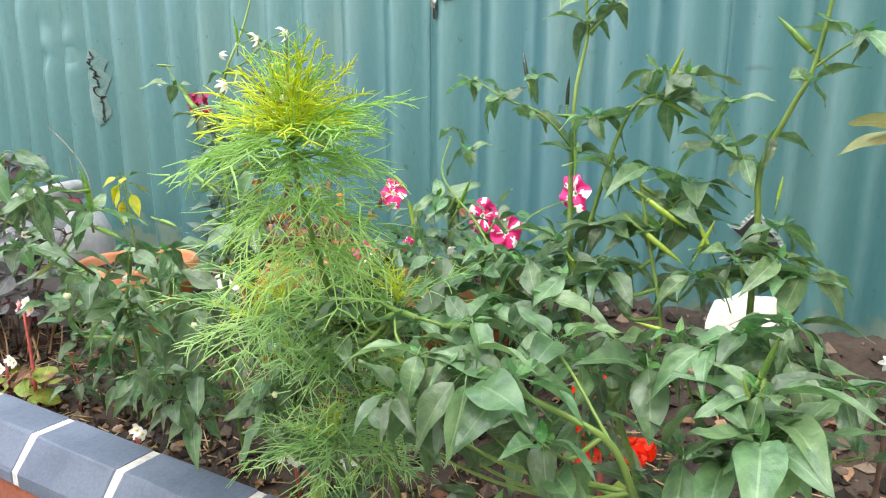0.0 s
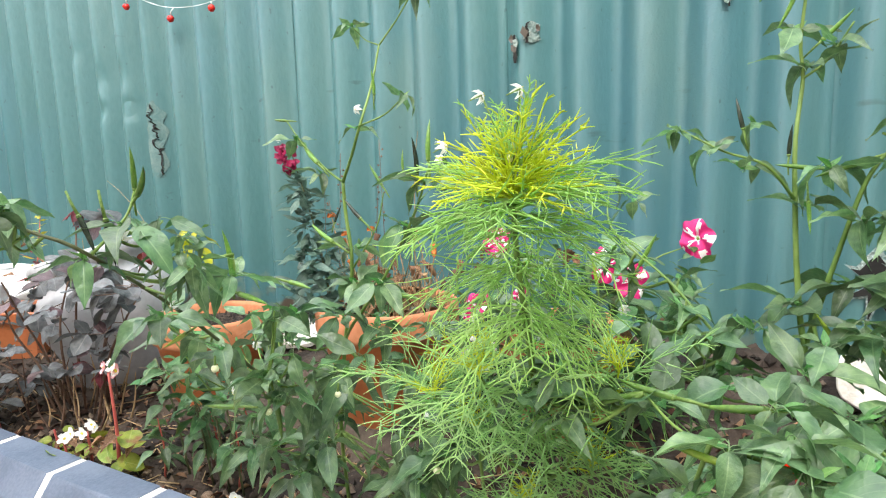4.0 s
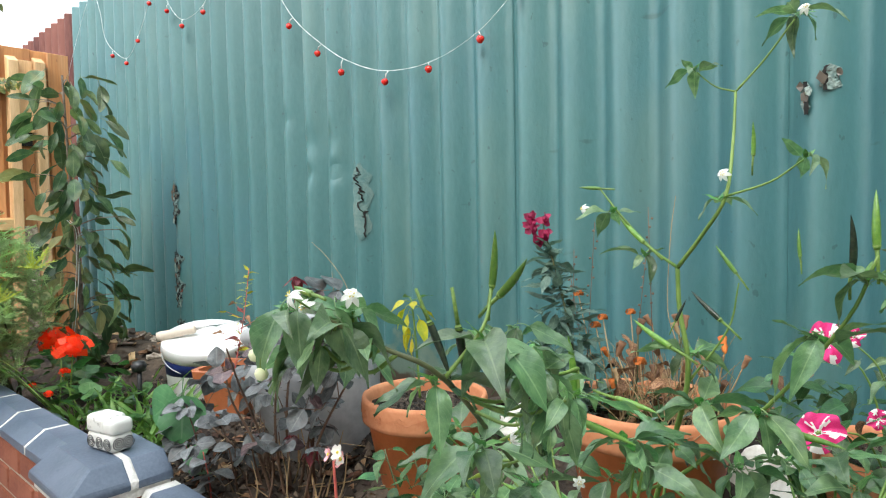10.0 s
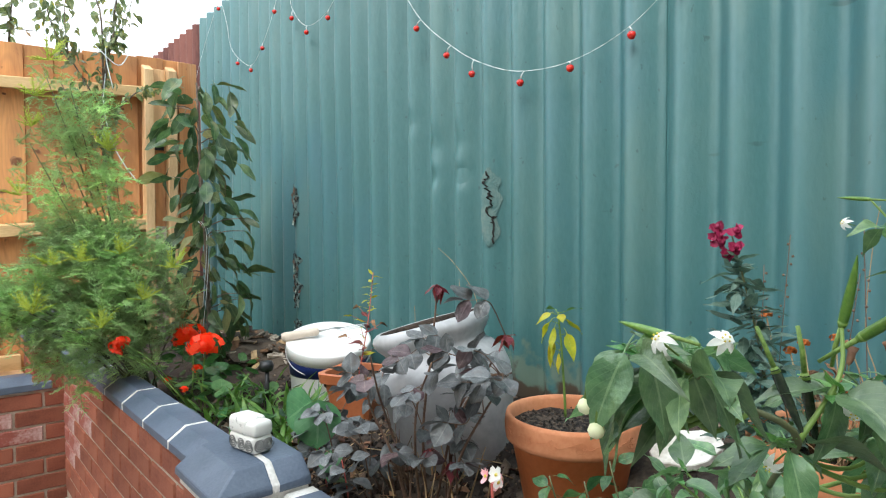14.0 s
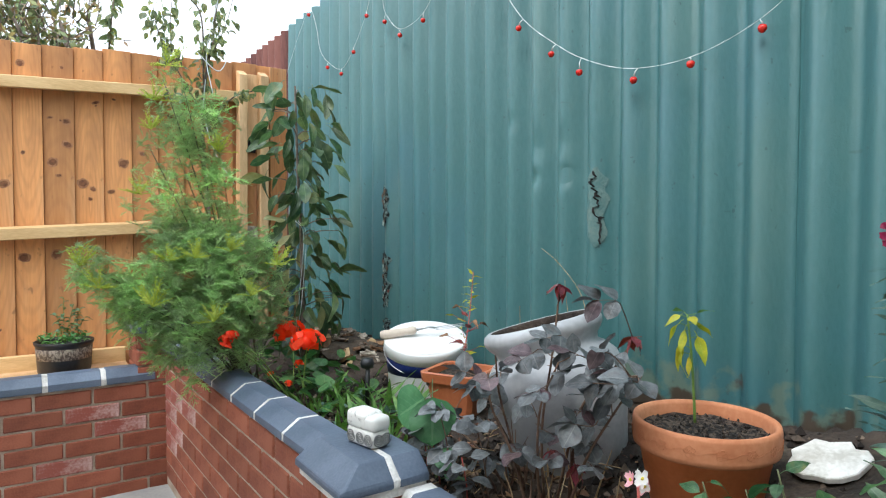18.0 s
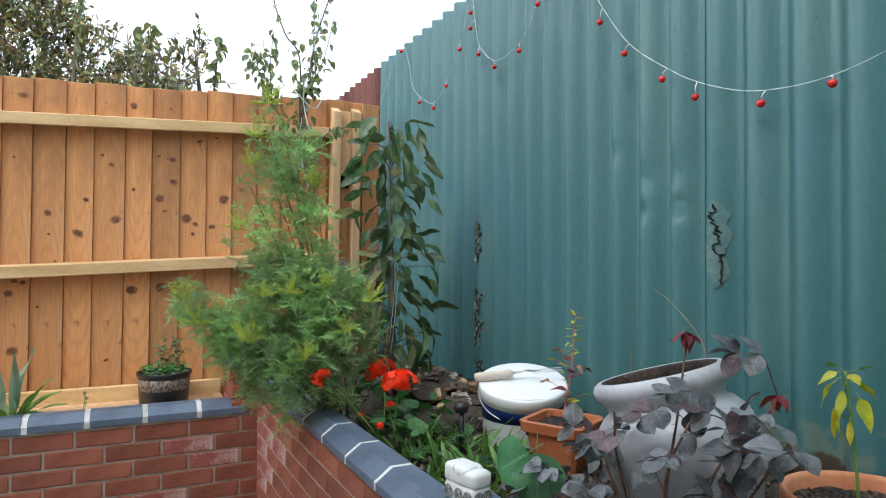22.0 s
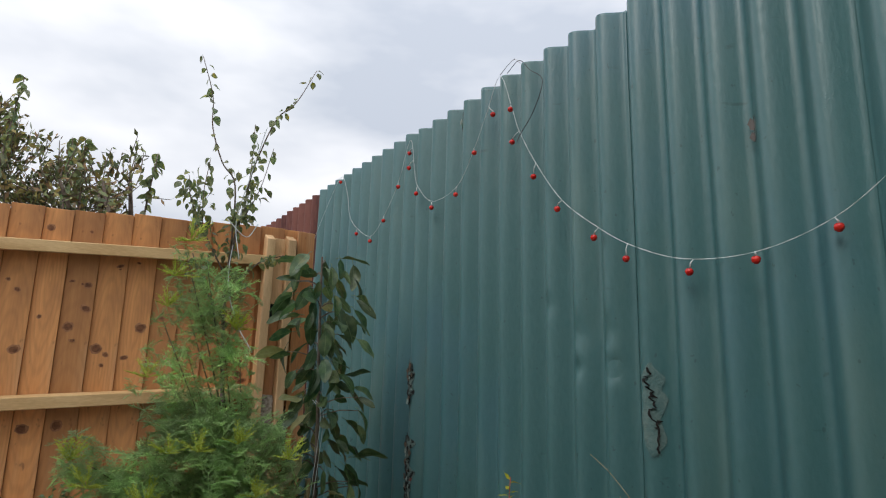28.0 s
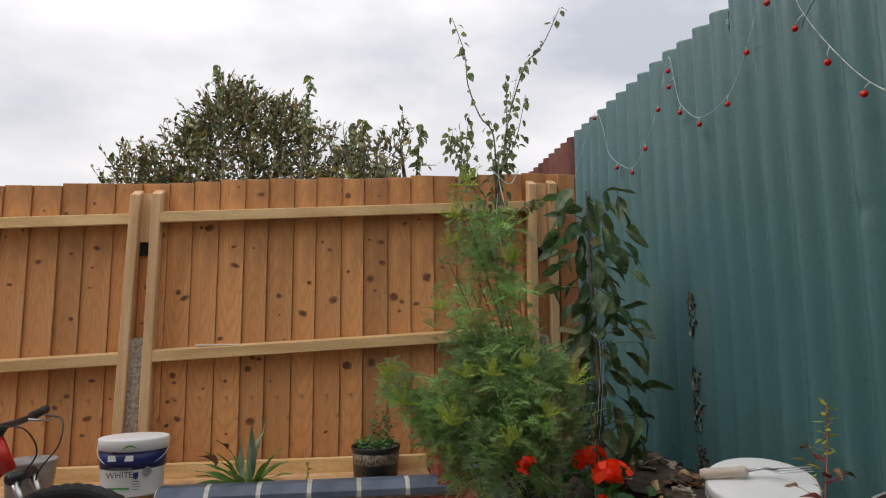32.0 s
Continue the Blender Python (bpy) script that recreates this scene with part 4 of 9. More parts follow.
for k in range(6):
    y = 0.765 + 0.005 - 0.225 * k
    part("cap_brick", BCAP[k % 3], None, wall_back, m=Matrix.Translation((BX + 0.008, y, BZ + 0.004)) @ Matrix.Rotation(math.pi / 2, 4, "Z"))
part("cap_brick", cap_mesh(0.118, PB, 31), None, wall_back, m=Matrix.Translation((BX + 0.008, 0.77, BZ + 0.004)) @ Matrix.Rotation(math.pi / 2, 4, "Z"))

# corner pier where the two walls meet
corner_pier = thing("corner_pier", (0, 0, 0), "brick corner pier with a blue cap half hidden by fennel", "pier", kind="structure")
part("core", box_bm(-4.60, BX - 0.012, 0.912, 1.20, BZ, 0.735), M_mortar, corner_pier)
bricks_on(corner_pier, "y", 0.905, 1.035, BX, 0.509, 3, False, [])
bricks_on(corner_pier, "x", -4.59, BX - 0.012, 0.90, 0.509, 3, False, [])
part("cap_block", cap_mesh(0.30, PROF_P, 8), None, corner_pier, m=Matrix.Translation((-4.62, 0.88, 0.735)))

# ---- ground ----
floor = solo("floor", box_bm(-4.36, 2.35, -4.0, 1.06, -0.08, 0.0), M_patio, "pale paved patio floor beside the brick beds", "floor", kind="structure")
gv, gf = [], []
GN = 24
for j in range(GN + 1):
    for i in range(GN + 1):
        gx, gy = -1 + 2 * i / GN, -1 + 2 * j / GN
        gv.append((600 * gx * abs(gx) ** 2, 600 * gy * abs(gy) ** 2, -0.09))
for j in range(GN):
    for i in range(GN):
        a = j * (GN + 1) + i
        gf.append((a, a + 1, a + GN + 2, a + GN + 1))
ground = solo("ground", mesh_of("ground", gv, gf, M_dry), None, "flat ground beyond the garden", "ground", kind="structure")
vs, fs = [], []
NX, NY = 330, 44
for j in range(NY + 1):
    for i in range(NX + 1):
        x = -4.7 + 7.0 * i / NX
        y = 1.145 + (WALL_Y - 1.145) * j / NY
        vs.append((x, y, soil_z(x, y) + rnd.uniform(-0.007, 0.007)))
for j in range(NY):
    for i in range(NX):
        a = j * (NX + 1) + i
        fs.append((a, a + 1, a + NX + 2, a + NX + 1))
soil = solo("soil_bed", mesh_of("soil_bed", vs, fs, M_soil), None, "dark crumbly garden soil of the raised bed", "soil", kind="structure")

# dry ledge of soil round the pots
vs, fs = [], []
MX, MY = 90, 34
for j in range(MY + 1):
    for i in range(MX + 1):
        x, y = -2.02 + 0.98 * i / MX, 1.42 + 0.36 * j / MY
        edge = min(1, 5 * min(i / MX, 1 - i / MX), 3.2 * j / MY + 0.0)
        lift = 0.045 * edge ** 0.6 * (0.75 + 0.5 * noise.noise(Vector((x * 9, y * 9, 3)))) + 0.006 * noise.noise(Vector((x * 40, y * 40, 1)))
        vs.append((x, y, soil_z(x, y) - 0.012 + lift))
for j in range(MY):
    for i in range(MX):
        a = j * (MX + 1) + i
        fs.append((a, a + 1, a + MX + 2, a + MX + 1))
soil_mound = solo("soil_mound", mesh_of("soil_mound", vs, fs, M_dry), None, "dry stony ledge of soil round the pots", "soil", kind="structure")

# unseen plain walls, added to close the patio and hold back sky light
wall_south_unseen = solo("wall_south_unseen", box_bm(-2.35, 1.5, -2.0, -1.7, -0.08, 4.4, 0.01), M_unseen_wall, "plain unseen wall added behind the patio to block light", "wall", kind="structure")
wall_far_unseen = solo("wall_far_unseen", box_bm(-4.3, -2.352, -4.3, -4.0, -0.08, 2.2, 0.01), M_unseen_wall, "plain unseen wall added at the far end of the patio", "wall", kind="structure")
wall_side_unseen = solo("wall_side_unseen", box_bm(-2.35, -2.1, -4.0, -2.002, -0.08, 4.4, 0.01), M_unseen_wall, "plain unseen side wall added behind the patio", "wall", kind="structure")
wall_east_unseen = solo("wall_east_unseen", box_bm(1.502, 1.70, -2.0, 1.84, -0.08, 4.4, 0.01), M_unseen_wall, "plain unseen wall added east of the patio to block light", "wall", kind="structure")

# ---- timber fence ----
FX, FSLOPE = -4.75, 0.053


def fz(y, z):
    """Fence heights climb towards the iron wall."""
    return z + FSLOPE * (y - 1.0)


fence = thing("fence", (0, 0, 0), "orange-brown close-board timber fence with pale rails and posts", "fence", kind="structure")
JOINTS = [-3.16 + 0.1352 * k for k in range(15)] + [-1.132, -0.992, -0.872, -0.732, -0.597, -0.462, -0.338, -0.205, -0.073, 0.049, 0.184, 0.303, 0.439, 0.56, 0.692, 0.82, 0.949, 1.076, 1.205, 1.333, 1.465, 1.60, 1.725]
for y, y_next in zip(JOINTS, JOINTS[1:]):
    w = y_next - y
    tp = fz(y + w / 2, 2.135) + rnd.uniform(-0.008, 0.006)
    mid = y + w / 2
    bm = box_bm(FX - 0.018, FX, -w / 2, w / 2 - 0.0012, 0.3, tp, 0.002, 1)
    tilt = rnd.uniform(0.007, 0.012)
    for v in bm.verts:
        v.co.x += tilt * (v.co.y + w / 2) / w - 0.006
    board = part("board", bm, M_board, fence, m=Matrix.Translation((0, mid, 0)))
    for q in range(rnd.choice((2, 3, 5, 7, 9))):
        kz, ky, kr = rnd.uniform(0.72, 2.05), y + rnd.uniform(0.025, w - 0.025), rnd.choice((0.005, 0.007, 0.010, 0.013, 0.018))
        flat, lean = rnd.uniform(0.45, 1.0), rnd.uniform(-0.5, 0.5)
        for size, off, mat, nm in ((1.45, 0.0, M_halo, "knot_ring"), (1.0, 0.0012, M_knot_and_shade, "knot")):
            kv = []
            for p in range(12):
                rr = kr * size * (0.85 + 0.3 * rnd.random())
                cy, cz = rr * math.cos(0.5236 * p), rr * flat * math.sin(0.5236 * p)
                kv.append((FX - 0.0045 + tilt * (ky + cy - y) / w + off, ky - mid + cy * math.cos(lean) - cz * math.sin(lean), kz + cz * math.cos(lean) + cy * math.sin(lean)))
            part(nm, mesh_of(nm, kv, [tuple(range(12))], mat, False), None, board)


# added sheet in dark knot brown puts shade in the board joints
bm = box_bm(FX - 0.045, FX - 0.035, -3.6, 1.74, 0.3, 2.10)
for v in bm.verts:
    if v.co.z > 1:
        v.co.z = fz(v.co.y, 2.10)
part("backing", bm, M_knot_and_shade, fence)


def rail(y0, y1, z, name="rail"):
    bm = box_bm(FX + 0.008, FX + 0.072, y0, y1, -0.028, 0.028, 0.003, 1)
    for v in bm.verts:
        v.co.z += fz(v.co.y, z) + (0.008 if v.co.x < FX + 0.03 else 0)
    part(name, bm, M_rail, fence)


for z in (1.935, 1.226):
    rail(-0.525, 1.50, z)
    rail(-3.5, -0.635, z - 0.004)
for y0 in (-0.625, -0.512, 1.50, 1.62):
    bm = box_bm(FX + 0.008, FX + 0.075, y0 - 0.024, y0 + 0.024, 0.35, fz(y0, 2.09), 0.004, 1)
    for v in bm.verts:
        if v.co.z > 1.9 and v.co.x > FX + 0.05:
            v.co.z -= 0.03
        v.co.y += (0.022 if y0 < -0.6 else 0.008) * (v.co.z - 1.3)
    part("post", bm, M_post, fence)
for y0 in (-0.57, 1.56):
    part("concrete_post", box_bm(FX + 0.012, FX + 0.05, y0 - 0.045, y0 + 0.03, 0.3, 1.24, 0.012, 2, 0.003), M_conc, fence, "grey aggregate concrete post between the timbers")
    part("filler_board", box_bm(FX + 0.012, FX + 0.03, y0 - 0.03, y0 + 0.04, 1.73, fz(y0, 2.07), 0.002), M_post, fence)
    # black box stands in for the shade in the slot between posts
    part("slot_shade", box_bm(FX + 0.008, FX + 0.016, y0 - 0.03, y0 + 0.03, 1.66, 1.735), M_black, fence)
part("end_board", box_bm(FX + 0.01, FX + 0.03, 1.67, 1.77, 0.6, fz(1.7, 2.12), 0.002), M_board, fence)
part("gravel_board", box_bm(FX + 0.02, FX + 0.06, -3.3, 0.90, 0.50, 0.618, 0.003), M_rail, fence, "pale timber strip behind the capping")
part("ledge_board", box_bm(FX + 0.062, FX + 0.306, -3.3, 0.90, 0.509, 0.548, 0.003), M_post, fence, "timber ledge behind the capping bricks")
solo("wood_scrap", box_bm(-0.11, 0.11, -0.015, 0.015, 0, 0.014, 0.004, 1, 0.003), M_woodh, "weathered offcut lying on the lower fence rail", "wood", m=Matrix.Translation((FX + 0.038, -0.18, fz(-0.18, 1.226) + 0.028)) @ Matrix.Rotation(1.5, 4, "Z"))


# ---- pots and vessels ----
def flower_pot(loc, r, h, label, rim=0.055, mat=None, motif=False, group="terracotta pots"):
    """A terracotta pot with a thick rolled rim, and compost in it."""
    mat = mat or M_terra
    z0 = 0.0
    rb = r * 0.64
    prof = [(0.0, z0 + 0.004), (rb - 0.006, z0), (rb, z0 + 0.006), (r * 0.90, h - rim - 0.004), (r * 0.935, h - rim - 0.002), (r * 0.99, h - rim + 0.004), (r, h - rim + 0.012), (r, h - 0.008), (r * 0.985, h), (r * 0.93, h), (r * 0.905, h - 0.008), (r * 0.89, h - 0.03), (r * 0.85, h - 0.07), (0.0, h - 0.075)]
    ob = thing("flower_pot", loc, label, "flower pot", group)
    vs, fs = lathe(prof[:5], 56)
    pot_body = part("body", mesh_of("pot_body", vs, fs, M_terrabody), None, ob)
    vs, fs = lathe(prof[4:], 56)
    pot_rim = part("rim", mesh_of("pot_rim", vs, fs, mat), None, ob, "thick weathered rim")
    vs, fs = [(0, 0, h - 0.028)], []
    rings, sides = 7, 40
    for i in range(1, rings + 1):
        for s in range(sides):
            a = 6.2832 * s / sides
            q = r * 0.892 * i / rings
            vs.append((q * math.cos(a), q * math.sin(a), h - 0.028 + 0.007 * noise.noise(Vector((q * 60 * math.cos(a), q * 60 * math.sin(a), loc[0] * 9)))))
    for s in range(sides):
        fs.append((0, 1 + s, 1 + (s + 1) % sides))
    for i in range(rings - 1):
        for s in range(sides):
            a, b = 1 + i * sides, 1 + (i + 1) * sides
            fs.append((a + s, b + s, b + (s + 1) % sides, a + (s + 1) % sides))
    part("compost", mesh_of("compost", vs, fs, M_compost), None, ob, "dark lumpy potting compost")
    vs, fs = [], []
    for _ in range(150):
        a, q, s = rnd.uniform(0, 6.28), r * 0.86 * math.sqrt(rnd.random()), rnd.uniform(0.002, 0.006)
        b = len(vs)
        c = Vector((q * math.cos(a), q * math.sin(a), h - 0.026))
        for d in ((1, 0, 0), (-1, 0, 0), (0, 1, 0), (0, -1, 0), (0, 0, 1), (0, 0, -1)):
            vs.append(c + Vector(d) * s * rnd.uniform(0.6, 1.3))
        for i, j in ((0, 2), (2, 1), (1, 3), (3, 0)):
            fs += [(b + i, b + j, b + 4), (b + j, b + i, b + 5)]
    crumbs = part("compost_grit", mesh_of("compost_grit", vs, fs, M_compost, False), None, ob)
    crumbs["kind"] = "stuff"
    if motif:
        # small five-petalled flowers on a thin scroll, pressed into the rim
        for k in range(16):
            a0 = 6.2832 * k / 16
            vs, fs = [], []

            def on_rim(da, dz):
                return Vector(((r + 0.0006) * math.cos(a0 + da), (r + 0.0006) * math.sin(a0 + da), h - rim * 0.5 + dz))
            tube_into(vs, fs, [on_rim(0.3927 * (t - 0.5), 0.004 * math.sin(6.28 * t)) for t in np.linspace(0, 1, 9)], 0.0005, 0.0005, 4)
            for q in range(5):
                c, e = 1.2566 * q + k, 0.0065
                loop = [on_rim((e * math.cos(c) + 0.0045 * math.cos(g)) / r, e * math.sin(c) + 0.0045 * math.sin(g)) for g in np.linspace(0, 6.2832, 9)]
                tube_into(vs, fs, loop, 0.0005, 0.0005, 4)
            part("rim_ornament", mesh_of("rim_ornament", vs, fs, mat), None, pot_rim)
    return ob


POT_R = Vector((-1.872, 1.579, 0.610))
POT_2 = Vector((-1.378, 1.615, 0.660))
flower_pot(POT_R, 0.138, 0.245, "orange terracotta pot with pressed leaf pattern, one yellowing chilli", motif=True)
flower_pot(POT_2, 0.147, 0.262, "large weathered terracotta pot full of snapdragon and faded marigolds")
flower_pot((-1.02, 1.67, 0.70), 0.12, 0.20, "terracotta pot of striped petunias beside the iron wall")

# square terracotta-coloured planter
SQ = Vector((-2.735, 1.600, 0.62))
sq = thing("square_planter", SQ, "small square orange plastic planter with dry compost", "planter")
vs, fs = [], []
for z, s in ((0.0, 0.058), (0.135, 0.082), (0.137, 0.094), (0.165, 0.098), (0.168, 0.094), (0.166, 0.082), (0.14, 0.078)):
    b = len(vs)
    for cx, cy in ((1, 1), (-1, 1), (-1, -1), (1, -1)):
        for da, db in ((1, 0.82), (0.82, 1)) if cx * cy > 0 else ((0.82, 1), (1, 0.82)):
            vs.append((cx * s * da, cy * s * db, z))
for k in range(6):
    for i in range(8):
        j = (i + 1) % 8
        fs.append((k * 8 + i, k * 8 + j, k * 8 + 8 + j, k * 8 + 8 + i))
fs.append(tuple(reversed(range(8))))
part("body", mesh_of("square_body", vs, fs, M_terra2, False), None, sq)
part("compost", box_bm(-0.077, 0.077, -0.077, 0.077, 0.12, 0.148, 0.004, 2, 0.004), M_compost, sq)
sq.rotation_euler = (0, 0, radians(28))

# big grey glazed urn, leaning on its side a little
URN_AX = Vector((-0.225, -0.140, 0.93)).normalized()
urn_prof = [(0.0, -0.385), (0.120, -0.385), (0.128, -0.37), (0.150, -0.28), (0.172, -0.20), (0.178, -0.15), (0.170, -0.108), (0.148, -0.082), (0.131, -0.070), (0.134, -0.055), (0.146, -0.042), (0.154, -0.030), (0.156, -0.018), (0.151, -0.006), (0.141, 0.001), (0.132, 0.000), (0.127, -0.008), (0.124, -0.05), (0.140, -0.10), (0.150, -0.2), (0.0, -0.28)]
urn = thing("grey_urn", Vector((-2.338, 1.570, 0.988)), "large pale grey glazed urn leaning to one side, chipped", "urn")
vs, fs = lathe(urn_prof, 64)
ku = len(urn_prof) - 1
# inner wall coloured dark like soil, for the shade inside the mouth
part("body", mesh_of("urn_body", vs, fs, [M_grey, M_soil], True, [1 if i % ku >= 15 else 0 for i in range(len(fs))]), None, urn)
for a, z, w in ((4.05, -0.112, 0.05), (4.4, -0.10, 0.06)):
    pts = [Vector((0.168 * math.cos(a + t), 0.168 * math.sin(a + t), z + 0.006 * math.sin(9 * t))) for t in np.linspace(-w * 3, w * 3, 9)]
    vs, fs = [], []
    tube_into(vs, fs, pts, 0.009, 0.001, 6)
    part("chip", mesh_of("chip", vs, fs, M_black), None, urn, "dark chip in the glaze")
urn.rotation_mode = "QUATERNION"
urn.rotation_quaternion = UP.rotation_difference(URN_AX)
vs, fs = lathe([(0.0, -0.095), (0.1, -0.095), (0.132, -0.088)], 40)
part("dark_inside", mesh_of("dark_inside", vs, fs, M_soil), None, urn)


# ---- white paint tub with its lid, and a trowel on it ----
def paint_tub(loc, r, h, label, turn, ry=None, lid=True, lid_tilt=0.0):
    ob = thing("paint_tub", loc, label, "paint tub", "paint tubs")
    k = (ry or r) / r
    sq_m = Matrix.Diagonal((1, k, 1, 1))
    ob.rotation_euler = (0, 0, turn)
    prof = [(0, 0), (r * 0.88, 0), (r * 0.90, 0.006), (r * 0.985, h * 0.86), (r * 1.0, h * 0.87), (r * 1.0, h * 0.9), (r * 0.97, h * 0.9), (0, h * 0.91)]
    vs, fs = lathe(prof, 64)
    part("body", mesh_of("tub_body", [sq_m @ Vector(v) for v in vs], fs, M_white), None, ob)
    band = [(r * 0.948, h * 0.50), (r * 0.9505, h * 0.50), (r * 0.984, h * 0.82), (r * 0.98, h * 0.82)]
    vs, fs = lathe(band, 64)
    vs = [(v[0] * 1.006, v[1] * k * 1.006, v[2]) for v in vs]
    part("label_band", mesh_of("label_band", vs, fs, M_navy), None, ob, "dark blue printed band")
    if lid:
        prof = [(r * 1.02, h * 0.84), (r * 1.05, h * 0.845), (r * 1.045, h * 1.02), (r * 1.03, h * 1.045), (r * 0.98, h * 1.055), (r * 0.6, h * 1.065), (r * 0.3, h * 1.07), (0, h * 1.07)]
        vs, fs = lathe(prof, 64)
        tip = Matrix.Translation((0, 0, h * 0.95)) @ Matrix.Rotation(lid_tilt, 4, "X") @ Matrix.Translation((0, 0, -h * 0.95))
        part("lid", mesh_of("tub_lid", [tip @ (sq_m @ Vector(v)) for v in vs], fs, M_white), None, ob)
    vs, fs = [], []
    pts = [Vector((1.05 * r * math.cos(a), 1.05 * r * k * math.sin(a) - 0.02 * math.sin(a), h * 0.93 - h * 0.42 * math.sin(a) ** 0.8 if math.sin(a) > 0 else h * 0.93)) for a in np.linspace(0.0, math.pi, 25)]
    pts = [Vector((p.x, -p.y, p.z)) for p in pts]
    tube_into(vs, fs, pts, 0.0022, 0.0022, 6)
    part("handle", mesh_of("tub_handle", vs, fs, M_steel), None, ob, "thin wire handle hanging down")
    return ob


TUB = Vector((-3.03, 1.66, 0.615))
tub = paint_tub(TUB, 0.143, 0.215, "dirty white plastic paint tub with lid, standing on soil", radians(60), lid_tilt=radians(15))
fork = thing("hand_fork", TUB + Vector((0.0, -0.02, 0.236)), "garden hand fork with pale wooden handle on the tub lid", "hand fork")
fork.rotation_euler = (radians(5), radians(-8), radians(62))
vs, fs = lathe([(0.0, -0.145), (0.013, -0.143), (0.0165, -0.13), (0.015, -0.09), (0.013, -0.05), (0.0155, -0.025), (0.010, -0.015), (0, -0.012)], 20)
part("handle", mesh_of("fork_handle", [(v[2], v[0], v[1] + 0.018) for v in vs], fs, M_woodh), None, fork)
vs, fs = [], []
tube_into(vs, fs, [(-0.02, 0, 0.018), (0.03, 0, 0.022), (0.06, 0, 0.014)], 0.005, 0.004, 8)
part("shank", mesh_of("fork_shank", vs, fs, M_steel), None, fork)
for q in (-1, 0, 1):
    vs, fs = [], []
    tube_into(vs, fs, smooth_line([(0.05, 0, 0.015), (0.065, 0.018 * q, 0.012), (0.11, 0.021 * q, 0.012), (0.16, 0.02 * q, 0.010)], 4), 0.003, 0.0012, 6)
    part("tine", mesh_of("fork_tine", vs, fs, M_steel), None, fork)

# ---- small ceramic box in the shape of an animal-topped casket, on the pier ----
box = thing("ceramic_box", (-2.466, 1.137, 0.7175), "small white ceramic trinket box with black swirls, dirty", "ceramic box")
box.rotation_euler = (0, 0, radians(12))


def rounded(x0, x1, y0, y1, z0, z1, r):
    bm = box_bm(x0, x1, y0, y1, z0, z1)
    bmesh.ops.bevel(bm, geom=bm.edges[:], offset=r, segments=4, affect="EDGES", profile=0.5)
    for f in bm.faces:
        f.smooth = True
    return bm


part("base", rounded(-0.050, 0.050, -0.028, 0.028, 0, 0.041, 0.010), M_ceramic, box)
# black swirls printed in rounds on the sides
for cx, cy, nx, ny in ((-0.030, -0.0285, 0, -1), (0.004, -0.0285, 0, -1), (0.034, -0.0285, 0, -1), (0.0505, -0.011, 1, 0), (0.0505, 0.013, 1, 0), (-0.015, 0.0285, 0, 1), (0.025, 0.0285, 0, 1)):
    sv, sf = [], []
    coil = [(0.0155 * (0.12 + 0.88 * q / 44) * math.cos(0.43 * q), 0.0155 * (0.12 + 0.88 * q / 44) * math.sin(0.43 * q)) for q in range(45)]
    tube_into(sv, sf, [Vector((cx + u * abs(ny), cy + u * abs(nx), 0.0205 + w)) for u, w in coil], 0.0012, 0.0012, 4)
    part("swirl", mesh_of("swirl", sv, sf, M_ink), None, box, "black printed swirl")
part("lid", rounded(-0.051, 0.026, -0.029, 0.029, 0.037, 0.080, 0.012), M_dirty, box)
head = rounded(0.004, 0.053, -0.028, 0.028, 0.038, 0.074, 0.012)
bmesh.ops.create_uvsphere(head, u_segments=10, v_segments=6, radius=0.007, matrix=Matrix.Translation((0.022, 0.014, 0.071)))
bmesh.ops.create_uvsphere(head, u_segments=10, v_segments=6, radius=0.007, matrix=Matrix.Translation((0.022, -0.014, 0.071)))
part("head", head, M_ceramic, box)
vs, fs = [], []
for q in range(9):
    x = -0.045 + 0.0065 * q
    tube_into(vs, fs, [(x, -0.0262, 0.05), (x + 0.003, -0.0264, 0.057), (x - 0.001, -0.0255, 0.064)], 0.0009, 0.0005, 4)
part("painted_marks", mesh_of("painted_marks", vs, fs, M_ink), None, box)
for q in (-1, 1):
    vs, fs = [], []
    tube_into(vs, fs, [(0.0505, 0.010 * q - 0.002, 0.058), (0.0508, 0.010 * q + 0.002, 0.060)], 0.002, 0.002, 6)
    part("eye", mesh_of("eye", vs, fs, M_ink), None, box)

# ---- string of red berry lights on the iron wall ----
LY = WALL_Y - AMP - 0.014
lights = thing("string_lights", (-3.0, LY, 2.0), "white wire of red berry fairy lights looped on the wall", "string lights")
CORD = ((-5.06, 2.06), (-4.97, 2.20), (-4.74, 2.40), (-4.59, 2.49), (-4.50, 2.36), (-4.44, 2.22), (-4.335, 2.13), (-4.16, 2.06), (-4.02, 2.14), (-3.885, 2.28), (-3.775, 2.46), (-3.73, 2.30), (-3.69, 2.21), (-3.56, 2.11), (-3.36, 2.13), (-3.245, 2.26), (-3.16, 2.38), (-3.08, 2.50), (-3.00, 2.33), (-2.965, 2.24), (-2.87, 2.09), (-2.745, 1.93), (-2.59, 1.81), (-2.465, 1.735), (-2.301, 1.675), (-2.109, 1.664), (-1.933, 1.710), (-1.802, 1.797), (-1.713, 1.866), (-1.62, 1.95), (-1.47, 2.16), (-1.33, 2.52))
line = smooth_line([(x + 3.0, 0.002 * math.sin(x * 40), z - 2.0) for x, z in CORD], 7)
vs, fs = [], []
